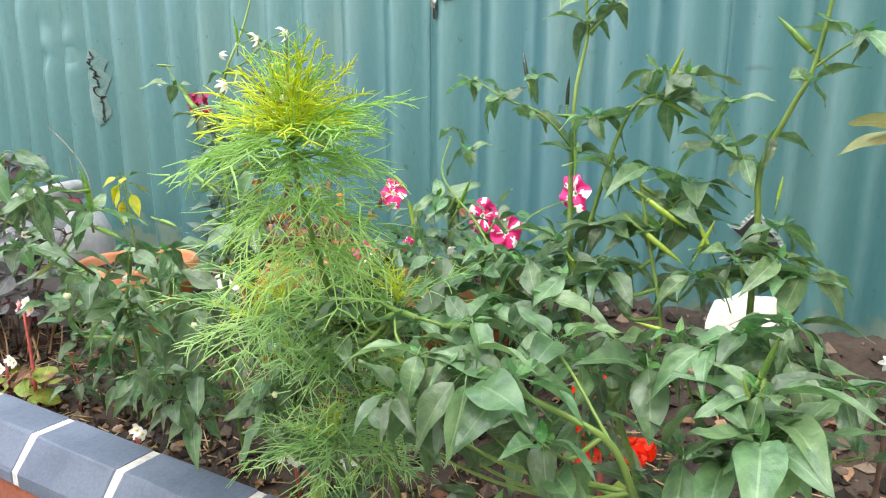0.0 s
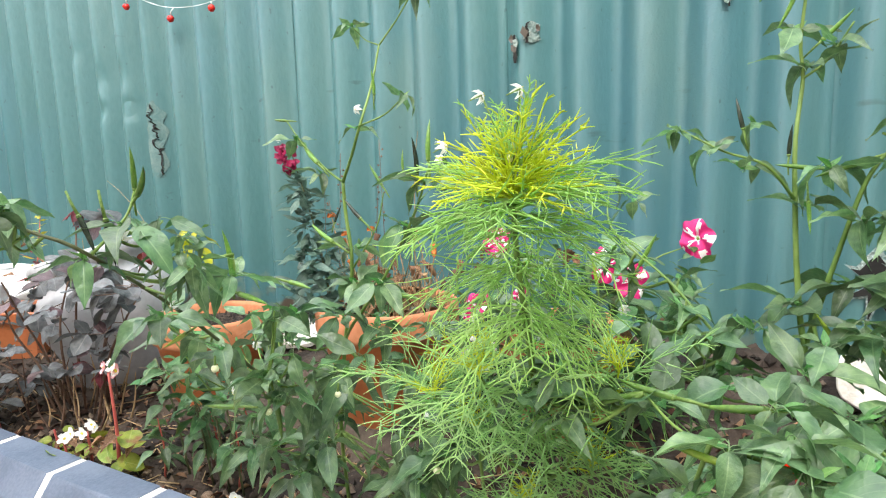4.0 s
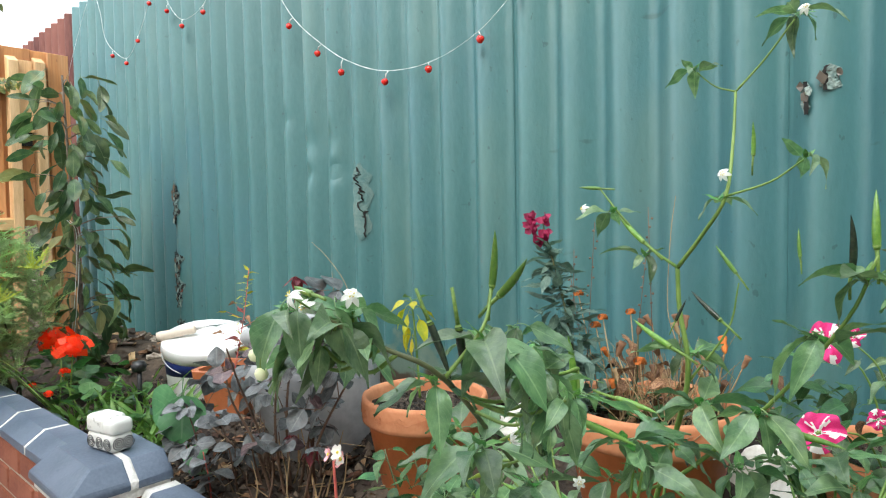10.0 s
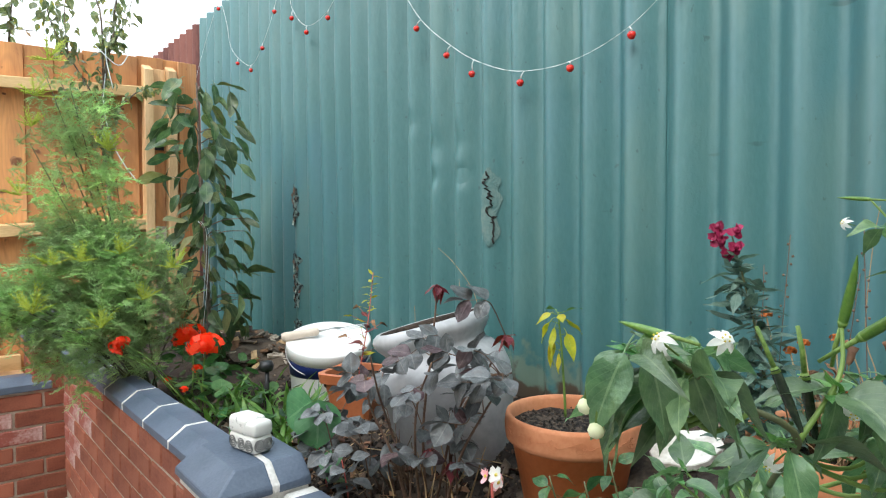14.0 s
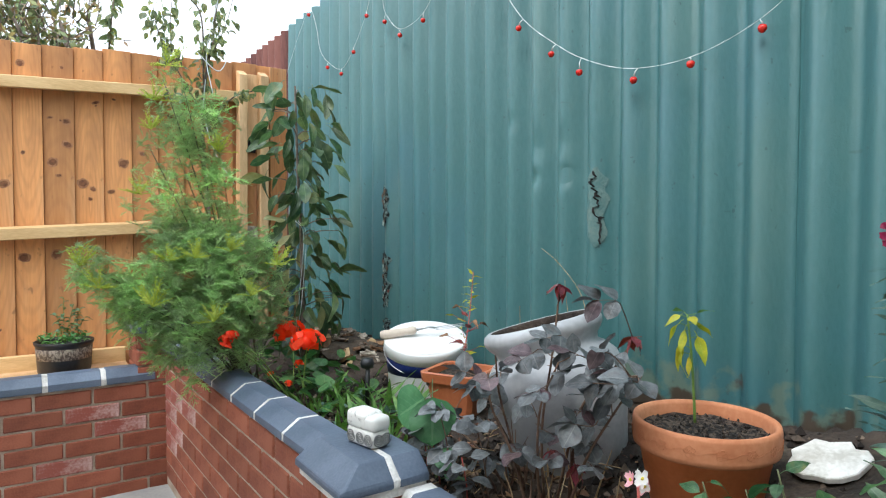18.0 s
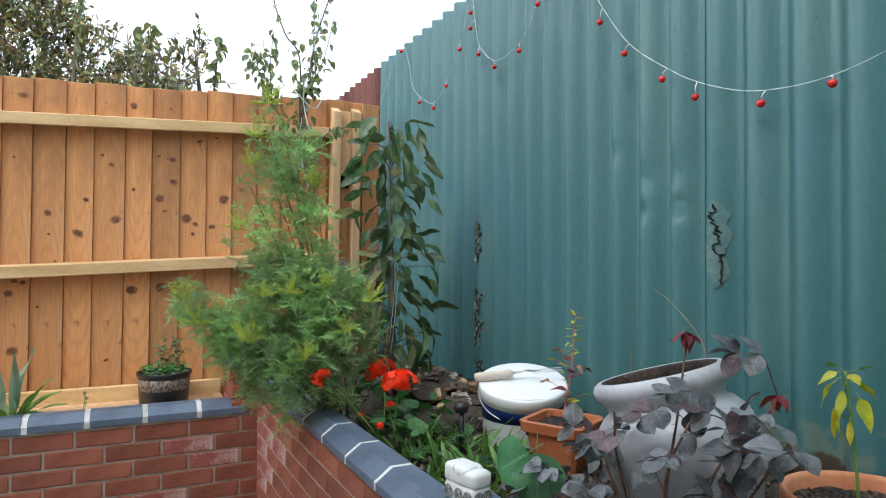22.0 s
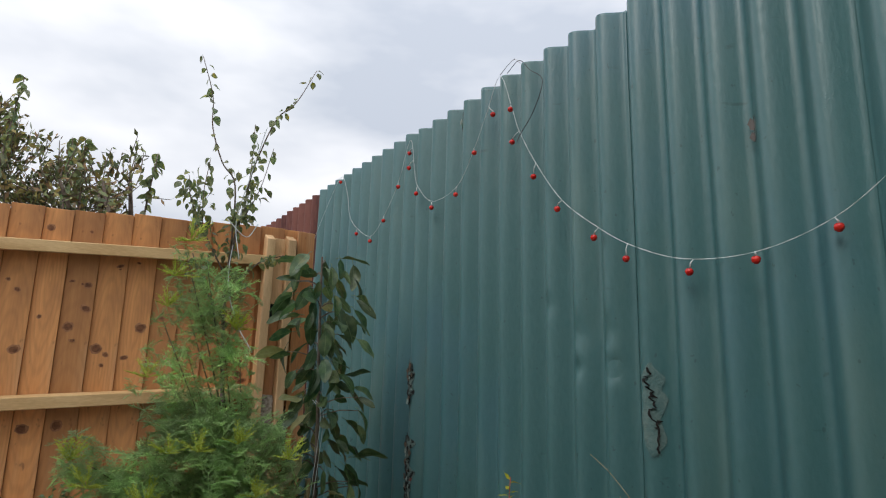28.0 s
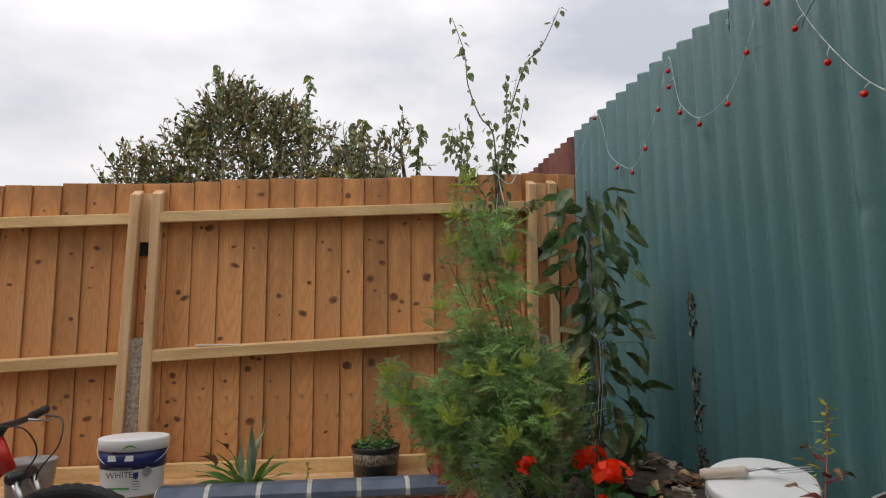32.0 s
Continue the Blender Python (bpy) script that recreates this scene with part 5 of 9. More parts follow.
for ph in (0.0, math.pi):
    tube_into(vs, fs, [p + Vector((0.0008 * math.cos(i * 1.3 + ph), 0.0008 * math.sin(i * 1.3 + ph), 0.0007 * math.sin(i * 1.3 + ph))) for i, p in enumerate(line)], 0.0007, 0.0007, 4)
part("cord", mesh_of("cord", vs, fs, M_wire), None, lights, "thin twisted white wire")
BEADS = ((-4.59, 2.455), (-4.327, 2.10), (-4.153, 2.031), (-4.009, 2.11), (-3.868, 2.25), (-3.767, 2.389), (-3.767, 2.317), (-3.689, 2.174), (-3.55, 2.078), (-3.361, 2.092), (-3.233, 2.234), (-3.112, 2.353), (-3.005, 2.335), (-2.994, 2.204), (-2.876, 2.042), (-2.76, 1.903), (-2.603, 1.781), (-2.483, 1.70), (-2.282, 1.638), (-2.106, 1.644), (-1.924, 1.686), (-1.806, 1.775), (-1.65, 1.90), (-1.50, 2.08))
vs, fs = lathe([(0.0, -0.0125), (0.006, -0.0115), (0.011, -0.007), (0.0135, 0.0), (0.0115, 0.007), (0.006, 0.011), (0.0, 0.012)], 18)
vs = [Vector(v) * (1 + 0.12 * math.sin(6 * math.atan2(v[1], v[0]) + 400 * v[2])) for v in vs]
bead_me = mesh_of("berry", vs, fs, M_bead)
for x, z in BEADS:
    best = min(line, key=lambda p: (p.x - (x + 3)) ** 2 + (p.z - (z + 0.03 - 2)) ** 2)
    vs, fs = [], []
    end = Vector((x + 3, -0.006, z - 2 + 0.012))
    tube_into(vs, fs, [best, (best + end) / 2 + Vector((0, -0.004, 0)), end], 0.0011, 0.0021, 6)
    stem_part = part("lamp_holder", mesh_of("lamp_holder", vs, fs, M_wire), None, lights)
    part("berry", bead_me, None, stem_part, "red glass berry", m=Matrix.Translation((x + 3, -0.008, z - 2)) @ Matrix.Rotation(x * 9, 4, "Z") @ Matrix.Scale(0.74, 4))
vs, fs = [], []
tube_into(vs, fs, smooth_line([(-0.03, -0.004, 0.49), (0.05, -0.012, 0.505), (0.10, -0.004, 0.45), (0.17, -0.006, 0.38), (0.13, -0.012, 0.28), (0.05, -0.006, 0.22), (0.03, -0.004, 0.20)], 8), 0.0014, 0.0014, 6)
part("lead", mesh_of("lead", vs, fs, M_blackw), None, lights, "dark tangled lead wire")
vs, fs = [], []
tube_into(vs, fs, smooth_line([(-0.08, 0.0, 0.505), (-0.04, 0.01, 0.535), (0.0, 0.01, 0.54), (0.03, 0.01, 0.51)], 8), 0.0014, 0.0014, 6)
part("hook_wire", mesh_of("hook_wire", vs, fs, M_steel), None, lights)

# ---- on the back wall: paint tub, spiky plant pot, black pot ----
bucket = paint_tub((-4.44, -0.478, BZ + 0.042), 0.143, 0.236, "white oval plastic emulsion tub with dark blue band", radians(96), ry=0.105)


def flat_on_tub(name, pts, mat, parent, off):
    """A flat printed shape on the tub's curved front; pts are (across, up)."""
    vs = []
    for a, z in pts:
        a, z = a * 1.02, z * 1.22
        t = max(min(a / 0.143, 0.95), -0.95)
        vs.append((a, -0.1055 * (0.93 + 0.06 * z / 0.265) * math.sqrt(1 - t * t) - off, z))
    return part(name, mesh_of(name, vs, [tuple(range(len(vs)))], mat, False), None, parent)


def arc_band(x0, x1, z0, z1, lift, thick, n=14):
    top = [(x0 + (x1 - x0) * t, z0 + (z1 - z0) * t + lift * math.sin(math.pi * t) + thick * math.sin(math.pi * t)) for t in np.linspace(0, 1, n)]
    low = [(x0 + (x1 - x0) * t, z0 + (z1 - z0) * t + lift * math.sin(math.pi * t)) for t in np.linspace(1, 0, n)]
    return top + low


for q, (mt, lift) in enumerate(((M_redp, 0.0), (M_orange, 0.006), (M_yellow, 0.012), (M_green_l, 0.016))):
    flat_on_tub("printed_arc", arc_band(-0.075 + 0.012 * q, 0.01 + 0.01 * q, 0.158, 0.166, lift, 0.007), mt, bucket, 0.006 + 0.0004 * q)
flat_on_tub("printed_name_block", [(-0.085, 0.128), (0.02, 0.128), (0.02, 0.148), (-0.085, 0.148)], M_white, bucket, 0.0075)
flat_on_tub("printed_bar", [(-0.075, 0.098), (0.018, 0.098), (0.018, 0.107), (-0.075, 0.107)], M_ink, bucket, 0.009)
flat_on_tub("printed_green_bar", [(-0.08, 0.03), (0.01, 0.03), (0.01, 0.037), (-0.08, 0.037)], M_green_l, bucket, 0.009)
flat_on_tub("printed_disc", [(0.075 + 0.016 * math.cos(0.4 * k), 0.088 + 0.018 * math.sin(0.4 * k)) for k in range(16)], M_galv, bucket, 0.009)
flat_on_tub("printed_shield", [(0.022, 0.07), (0.032, 0.064), (0.042, 0.07), (0.042, 0.088), (0.022, 0.088)], M_navy, bucket, 0.009)
for q in range(4):
    flat_on_tub("small_print", [(0.022, 0.055 - 0.009 * q), (0.05, 0.055 - 0.009 * q), (0.05, 0.057 - 0.009 * q), (0.022, 0.057 - 0.009 * q)], M_ink, bucket, 0.009)
word = bpy.data.curves.new("word", "FONT")
word.body, word.size, word.align_x = "WHITE", 0.034, "CENTER"
tmp = new("word_tmp", word)
word_me = bpy.data.meshes.new_from_object(tmp.evaluated_get(bpy.context.evaluated_depsgraph_get()))
bpy.data.objects.remove(tmp)
for v in word_me.vertices:
    v.co = Vector((v.co.x * 1.02 - 0.031, -0.1145, v.co.y * 1.1 + 0.088))
word_me.materials.clear()
word_me.materials.append(M_ink)
part("printed_word", word_me, None, bucket, "dark printed word on the tub")

bpot = thing("bowl_planter", (-4.565, 0.625, 0.549), "black bowl planter with patterned bronze band, leafy seedling", "planter")
vs, fs = lathe([(0, 0), (0.105, 0), (0.109, 0.006), (0.116, 0.10), (0.122, 0.104), (0.124, 0.115), (0.118, 0.116), (0.110, 0.105), (0.108, 0.08), (0, 0.078)], 48)
bpot.scale = (1, 1, 1.3)
part("body", mesh_of("bowl_body", vs, fs, M_blackp), None, bpot)
vs, fs = lathe([(0.1095, 0.052), (0.1125, 0.053), (0.117, 0.093), (0.1135, 0.094)], 48)
part("band", mesh_of("bowl_band", vs, fs, M_bronze), None, bpot, "embossed bronze-coloured band")

# ---- bicycle, of which the front end stands by the back wall ----
bike = thing("bicycle", (-3.93, -0.53, 0.0), "mountain bike with red frame and black knobbly tyre", "bicycle")
bike.rotation_euler = (0, 0, radians(84))
WR = 0.33


def ring_mesh(name, R, r, mat, n=64, m=10, knob=0.0):
    vs, fs = [], []
    for i in range(n):
        a = 6.2832 * i / n
        for j in range(m):
            b = 6.2832 * j / m
            q = r + (knob if (i + j) % 2 and abs(b) % 6.28 < 1.3 else 0)
            vs.append(((R + q * math.cos(b)) * math.cos(a), q * math.sin(b), (R + q * math.cos(b)) * math.sin(a)))
    for i in range(n):
        for j in range(m):
            k, l = (i + 1) % n, (j + 1) % m
            fs.append((i * m + j, k * m + j, k * m + l, i * m + l))
    return mesh_of(name, vs, fs, mat, knob == 0)


def wheel(cx):
    w = part("wheel", ring_mesh("rim", WR - 0.035, 0.011, M_steel), None, bike, m=Matrix.Translation((0, 0, 0)) @ Matrix.Translation((cx, 0, WR + 0.025)))
    part("tyre", ring_mesh("tyre", WR, 0.026, M_rubber, 96, 12, 0.004), None, w)
    vs, fs = [], []
    for k in range(28):
        a = 6.2832 * k / 28
        tube_into(vs, fs, [(0.02 * math.cos(a + 0.8), 0.02 * (-1) ** k, 0.02 * math.sin(a + 0.8)), ((WR - 0.04) * math.cos(a), 0, (WR - 0.04) * math.sin(a))], 0.0011, 0.0011, 4)
    part("spokes", mesh_of("spokes", vs, fs, M_steel), None, w)
    vs, fs = lathe([(0, -0.04), (0.02, -0.04), (0.012, -0.02), (0.012, 0.02), (0.02, 0.04), (0, 0.04)], 16)
    part("hub", mesh_of("hub", [(v[0], v[2], v[1]) for v in vs], fs, M_steel), None, w)


wheel(0.0)
wheel(-1.05)
for s in (-0.055, 0.055):
    vs, fs = [], []
    tube_into(vs, fs, [(0, s, 0.355), (-0.13, s, 0.62)], 0.017, 0.017, 12)
    part("fork_leg", mesh_of("fork_leg", vs, fs, M_blackp), None, bike)
    vs, fs = [], []
    tube_into(vs, fs, [(-0.13, s, 0.62), (-0.185, s, 0.735)], 0.014, 0.014, 12)
    part("fork_stanchion", mesh_of("fork_stanchion", vs, fs, M_steel), None, bike)
vs, fs = [], []
tube_into(vs, fs, [(-0.19, -0.07, 0.745), (-0.19, 0.07, 0.745)], 0.02, 0.02, 10)
part("fork_crown", mesh_of("fork_crown", vs, fs, M_blackp), None, bike)
for nm, a, b, r in (("head_tube", (-0.235, 0, 0.76), (-0.295, 0, 0.88), 0.026), ("down_tube", (-0.26, 0, 0.78), (-0.66, 0, 0.33), 0.024), ("top_tube", (-0.29, 0, 0.85), (-0.76, 0, 0.66), 0.019), ("seat_tube", (-0.60, 0, 0.33), (-0.74, 0, 0.78), 0.018), ("chain_stay", (-0.60, 0, 0.33), (-1.05, 0.04, 0.36), 0.012), ("seat_stay", (-0.70, 0, 0.66), (-1.05, 0.04, 0.36), 0.010)):
    vs, fs = [], []
    tube_into(vs, fs, [a, b], r, r, 14)
    part(nm, mesh_of(nm, vs, fs, M_redp), None, bike)
vs, fs = [], []
tube_into(vs, fs, smooth_line([(-0.29, -0.30, 0.945), (-0.275, -0.15, 0.93), (-0.27, 0.0, 0.925), (-0.275, 0.15, 0.93), (-0.29, 0.30, 0.945)], 6), 0.013, 0.013, 10)
part("handlebar", mesh_of("handlebar", vs, fs, M_blackp), None, bike)
vs, fs = [], []
tube_into(vs, fs, [(-0.295, 0, 0.88), (-0.27, 0, 0.925)], 0.02, 0.018, 10)
part("stem", mesh_of("bar_stem", vs, fs, M_blackp), None, bike)
for s in (-1, 1):
    vs, fs = [], []
    tube_into(vs, fs, [(-0.278, s * 0.19, 0.935), (-0.292, s * 0.31, 0.948)], 0.017, 0.017, 10)
    part("grip", mesh_of("grip", vs, fs, M_rubber), None, bike)
    vs, fs = [], []
    tube_into(vs, fs, smooth_line([(-0.275, s * 0.14, 0.93), (-0.235, s * 0.15, 0.925), (-0.22, s * 0.20, 0.92), (-0.225, s * 0.27, 0.92)], 5), 0.006, 0.005, 8)
    part("brake_lever", mesh_of("brake_lever", vs, fs, M_steel), None, bike)
    vs, fs = [], []
    tube_into(vs, fs, smooth_line([(-0.20, s * 0.14, 0.945), (-0.12, s * 0.12, 0.93), (-0.10, s * 0.07, 0.84), (-0.16, s * 0.05, 0.74), (-0.17, s * 0.05, 0.62)], 8), 0.003, 0.003, 6)
    part("brake_cable", mesh_of("brake_cable", vs, fs, M_blackp), None, bike)
vs, fs = lathe([(0, 0.0), (0.09, 0.0), (0.105, 0.14), (0.11, 0.15), (0.1, 0.15), (0, 0.12)], 32)
gp = thing("zinc_pot", (-4.50, -0.935, 0.549), "grey zinc plant pot on the back wall behind the bicycle", "pot")
part("body", mesh_of("zinc_body", vs, fs, M_galv), None, gp)

# ---- white broken slabs and stones in the bed ----
for x, y, s, r, tilt, lift in ((-1.71, 1.735, 0.076, 0.4, 0.42, 0.012), (-0.525, 1.755, 0.078, 0.25, 1.2, 0.035), (-0.45, 1.62, 0.035, 1.9, 0.3, 0.0), (-1.22, 1.735, 0.075, 0.6, 0.75, 0.01)):
    bm = bmesh.new()
    reach = [s * rnd.choice((0.8, 0.86, 0.92, 1.0)) for k in range(17)]
    turns = [0.3696 * k + rnd.uniform(-0.13, 0.13) for k in range(17)]
    pts = [bm.verts.new((q * math.cos(a), 0.85 * q * math.sin(a), 0)) for q, a in zip(reach, turns)]
    bm.faces.new(pts)
    ext = bmesh.ops.extrude_face_region(bm, geom=bm.faces[:])
    for v in [g for g in ext["geom"] if isinstance(g, bmesh.types.BMVert)]:
        v.co.z += 0.014
    bmesh.ops.recalc_face_normals(bm, faces=bm.faces[:])
    bmesh.ops.bevel(bm, geom=bm.edges[:], offset=0.002, segments=1, affect="EDGES")
    solo("broken_slab", bm, M_shard, "jagged piece of white broken slab lying on soil", "stone", "white slabs", m=Matrix.Translation((x, y, soil_z(x, y) + s * math.sin(tilt) * 0.55 - 0.004 + lift)) @ Matrix.Rotation(tilt, 4, "X") @ Matrix.Rotation(r, 4, "Z"))
stone_me = []
for k in range(4):
    bm = bmesh.new()
    bmesh.ops.create_icosphere(bm, subdivisions=2, radius=1)
    for v in bm.verts:
        v.co *= 0.75 + 0.45 * noise.noise(v.co * 1.3 + Vector((k * 7, 0, 0)))
        v.co.z *= 0.65
    me = bpy.data.meshes.new("pebble")
    bm.to_mesh(me)
    bm.free()
    me.materials.append(M_stone)
    stone_me.append(me)
for k in range(130):
    x, y = rnd.uniform(-3.4, 0.0), rnd.uniform(1.25, 1.8)
    s = rnd.choice((0.006, 0.008, 0.011, 0.016))
    solo("pebble", stone_me[k % 4], None, "small brown pebble lying on the soil", "pebble", "bed pebbles", m=Matrix.Translation((x, y, soil_z(x, y) + s * 0.3)) @ Matrix.Rotation(rnd.uniform(0, 6), 4, "Z") @ Matrix.Scale(s, 4))
log = thing("rotten_wood", (-3.85, 1.70, 0.665), "low heap of crumbling bark, dry leaves and rotten wood", "wood")
bm = bmesh.new()
bmesh.ops.create_icosphere(bm, subdivisions=4, radius=1)
for v in bm.verts:
    v.co *= 1 + 0.25 * noise.noise(v.co * 2.3) + 0.12 * noise.noise(v.co * 9)
    v.co = Vector((v.co.x * 0.42, v.co.y * 0.17, v.co.z * 0.065))
part("mound", bm, M_dry, log)
for k in range(90):
    bm = box_bm(-0.03, 0.03, -0.011, 0.011, -0.004, 0.004, 0.002, 1, 0.004)
    u, w = rnd.uniform(-1, 1), rnd.uniform(-1, 1)
    part("bark_piece", bm, (M_bark, M_dead, M_straw, M_conc)[k % 4], log, m=Matrix.Translation((0.42 * u, 0.16 * w, 0.06 * max(0.0, 1 - u * u - w * w) ** 0.5 + 0.008)) @ Euler((rnd.uniform(-0.5, 0.5), rnd.uniform(-0.5, 0.5), rnd.uniform(0, 3.1))).to_matrix().to_4x4() @ Matrix.Scale(rnd.uniform(0.4, 1.3), 4))
peg = thing("solar_stake", (-3.02, 1.42, 0.60), "black plastic garden stake in the grass", "stake")
vs, fs = [], []
tube_into(vs, fs, [(0, 0, 0), (0.004, 0, 0.17)], 0.008, 0.008, 8)
part("stake", mesh_of("stake", vs, fs, M_blackp), None, peg)
vs, fs = lathe([(0, 0.16), (0.02, 0.16), (0.024, 0.175), (0.02, 0.19), (0, 0.192)], 16)
part("head", mesh_of("stake_head", vs, fs, M_blackp), None, peg)


# ---- leaves, pods and flowers, shared by all plants ----
def leaf_mesh(name, mat, width=0.46, fold=0.22, droop=0.28, wave=0.03, stalk=0.22, nseg=9, peak=0.36, round_tip=False, seed=0):
    """A leaf blade of length 1 along +y from its stalk, folded along the midrib, with wavy edges."""
    r = random.Random(seed)
    vs, fs, uvs = [], [], []
    ph = r.uniform(0, 6)
    bend = r.uniform(-0.08, 0.08)
    cols = (-1, -0.55, 0, 0.55, 1)
    for i in range(nseg + 1):
        v = i / nseg
        if round_tip:
            w = math.sin(math.pi * min(max(v, 0.0), 1.0) ** 0.85) ** 0.62
        else:
            a, b = 0.75, 0.75 * (1 - peak) / peak
            w = (v ** a * (1 - v) ** b) / (peak ** a * (1 - peak) ** b)
        w *= width / 2
        for c in cols:
            x = c * w + bend * v * v
            z = fold * abs(c) * w * (1 - 0.3 * v) - droop * v * v + wave * math.sin(ph + 9 * v + (1.5 if c > 0 else 0)) * abs(c)
            vs.append((x, v, z))
            uvs.append((0.5 + 0.5 * c, v))
    for i in range(nseg):
        for j in range(4):
            a = i * 5 + j
            fs.append((a, a + 1, a + 6, a + 5))
    n = len(vs)
    t = 0.012
    for y, z in ((-stalk, -0.04), (-stalk * 0.5, 0.01), (0.02, 0.002)):
        for k in range(3):
            vs.append((t * math.cos(2.094 * k), y, z + t * math.sin(2.094 * k)))
            uvs.append((0.5, 0.5))
    for i in range(2):
        for k in range(3):
            l = (k + 1) % 3
            fs.append((n + i * 3 + k, n + i * 3 + l, n + i * 3 + 3 + l, n + i * 3 + 3 + k))
    return mesh_of(name, vs, fs, mat, True, None, uvs)


def leaf_set(name, mat, n=4, **kw):
    out = []
    for k in range(n):
        q = dict(kw)
        q["fold"] = kw.get("fold", 0.22) * (0.5 + 0.35 * k)
        q["droop"] = kw.get("droop", 0.28) * (0.3 + 0.45 * k)
        out.append(leaf_mesh(name, mat, seed=k * 5 + 1, **q))
    return out


CH = leaf_set("chilli_leaf", M_chleaf, 5, width=0.45, fold=0.36, droop=0.30, wave=0.05)
CHY = leaf_set("young_leaf", M_chyoung, 3, width=0.40)
CHX = leaf_set("yellow_leaf", M_chyel, 3, width=0.40, droop=0.4)
ROSE = leaf_set("rose_leaf", M_rose, 4, width=0.86, fold=0.16, droop=0.15, peak=0.45, stalk=0.12)
ROSEP = leaf_set("plum_leaf", M_rosep, 3, width=0.82, fold=0.2, droop=0.2, peak=0.45, stalk=0.12)
ROSER = leaf_set("red_leaf", M_rosered, 3, width=0.5, fold=0.3, droop=0.35, stalk=0.12)
CHER = leaf_set("cherry_leaf", M_cherry, 4, width=0.43, fold=0.34, droop=0.24, peak=0.5)
CHERP = leaf_set("pale_leaf", M_cherryp, 3, width=0.48, fold=0.25, droop=0.2, peak=0.5)
PEAR = leaf_set("tree_leaf", M_pear, 4, width=0.70, fold=0.3, droop=0.35, peak=0.4)
PETL = leaf_set("petunia_leaf", M_petl, 4, width=0.56, fold=0.25, droop=0.3)
GER = leaf_set("geranium_leaf", M_ger, 3, width=1.0, fold=0.12, droop=0.12, round_tip=True, stalk=0.5)
BIG = leaf_set("round_leaf", M_big, 2, width=1.05, fold=0.15, droop=0.15, round_tip=True, stalk=0.4)
BEG = leaf_set("begonia_leaf", M_beg, 3, width=0.8, fold=0.25, droop=0.15, round_tip=True, stalk=0.25)
SNAP = leaf_set("snapdragon_leaf", M_snapl, 3, width=0.30, fold=0.2, droop=0.25, stalk=0.05)
STRAP = leaf_set("strap_leaf", M_grass, 2, width=0.14, fold=0.6, droop=0.45, stalk=0.0)
ALOE = leaf_set("spiky_leaf", M_aloe, 3, width=0.17, fold=0.9, droop=0.06, stalk=0.0, peak=0.3)
DEAD = leaf_set("dead_leaf", M_dead, 4, width=0.6, fold=0.7, droop=0.5, wave=0.08)


def petal_ring(vs, fs, fm, n, length, width, cup, mat_i, z=0.0, turn=0.0, tip=1.0, seed=0):
    """n petals round +z as small curved blades."""
    r = random.Random(seed)
    for k in range(n):
        a = 6.2832 * k / n + turn + r.uniform(-0.08, 0.08)
        ca, sa = math.cos(a), math.sin(a)
        b = len(vs)
        for i in range(5):
            v = i / 4
            w = width / 2 * (math.sin(math.pi * (0.12 + 0.88 * v) ** 0.8) ** 0.7 if tip else math.sin(math.pi * (0.15 + 0.72 * v)))
            if i == 4:
                w = width * 0.06 if tip else width * 0.30
            rad, zz = length * v * math.cos(cup * v), z + length * v * math.sin(cup * v)
            for c in (-1, 0, 1):
                px, py = rad, c * w
                vs.append((px * ca - py * sa, px * sa + py * ca, zz + 0.12 * width * abs(c)))
        for i in range(4):
            for j in range(2):
                q = b + i * 3 + j
                fs.append((q, q + 1, q + 4, q + 3))
                fm.append(mat_i)


def ball_into(vs, fs, fm, c, r, mat_i, squash=1.0):
    sv, sf = lathe([(0.0, -r * squash), (r * 0.75, -r * 0.65 * squash), (r, 0.0), (r * 0.75, r * 0.65 * squash), (0.0, r * squash)], 8)
    b = len(vs)
    vs += [Vector(v) + Vector(c) for v in sv]
    fs += [tuple(b + i for i in f) for f in sf]
    fm += [mat_i] * len(sf)


def flower_mesh(name, build, mats):
    vs, fs, fm = [], [], []
    build(vs, fs, fm)
    return mesh_of(name, vs, fs, mats, True, fm)


def f_white(vs, fs, fm):
    petal_ring(vs, fs, fm, 6, 1.05, 0.46, -0.75, 0, seed=3)
    ball_into(vs, fs, fm, (0, 0, 0.10), 0.14, 0)
    for k in range(5):
        ball_into(vs, fs, fm, (0.20 * math.cos(1.2566 * k), 0.20 * math.sin(1.2566 * k), 0.2), 0.06, 1)
    sv = len(vs)
    tube_into(vs, fs, [(0, 0, 0), (0, 0, -0.5), (0.1, 0, -1.6)], 0.10, 0.06, 5)
    fm += [2] * (len(fs) - len(fm))


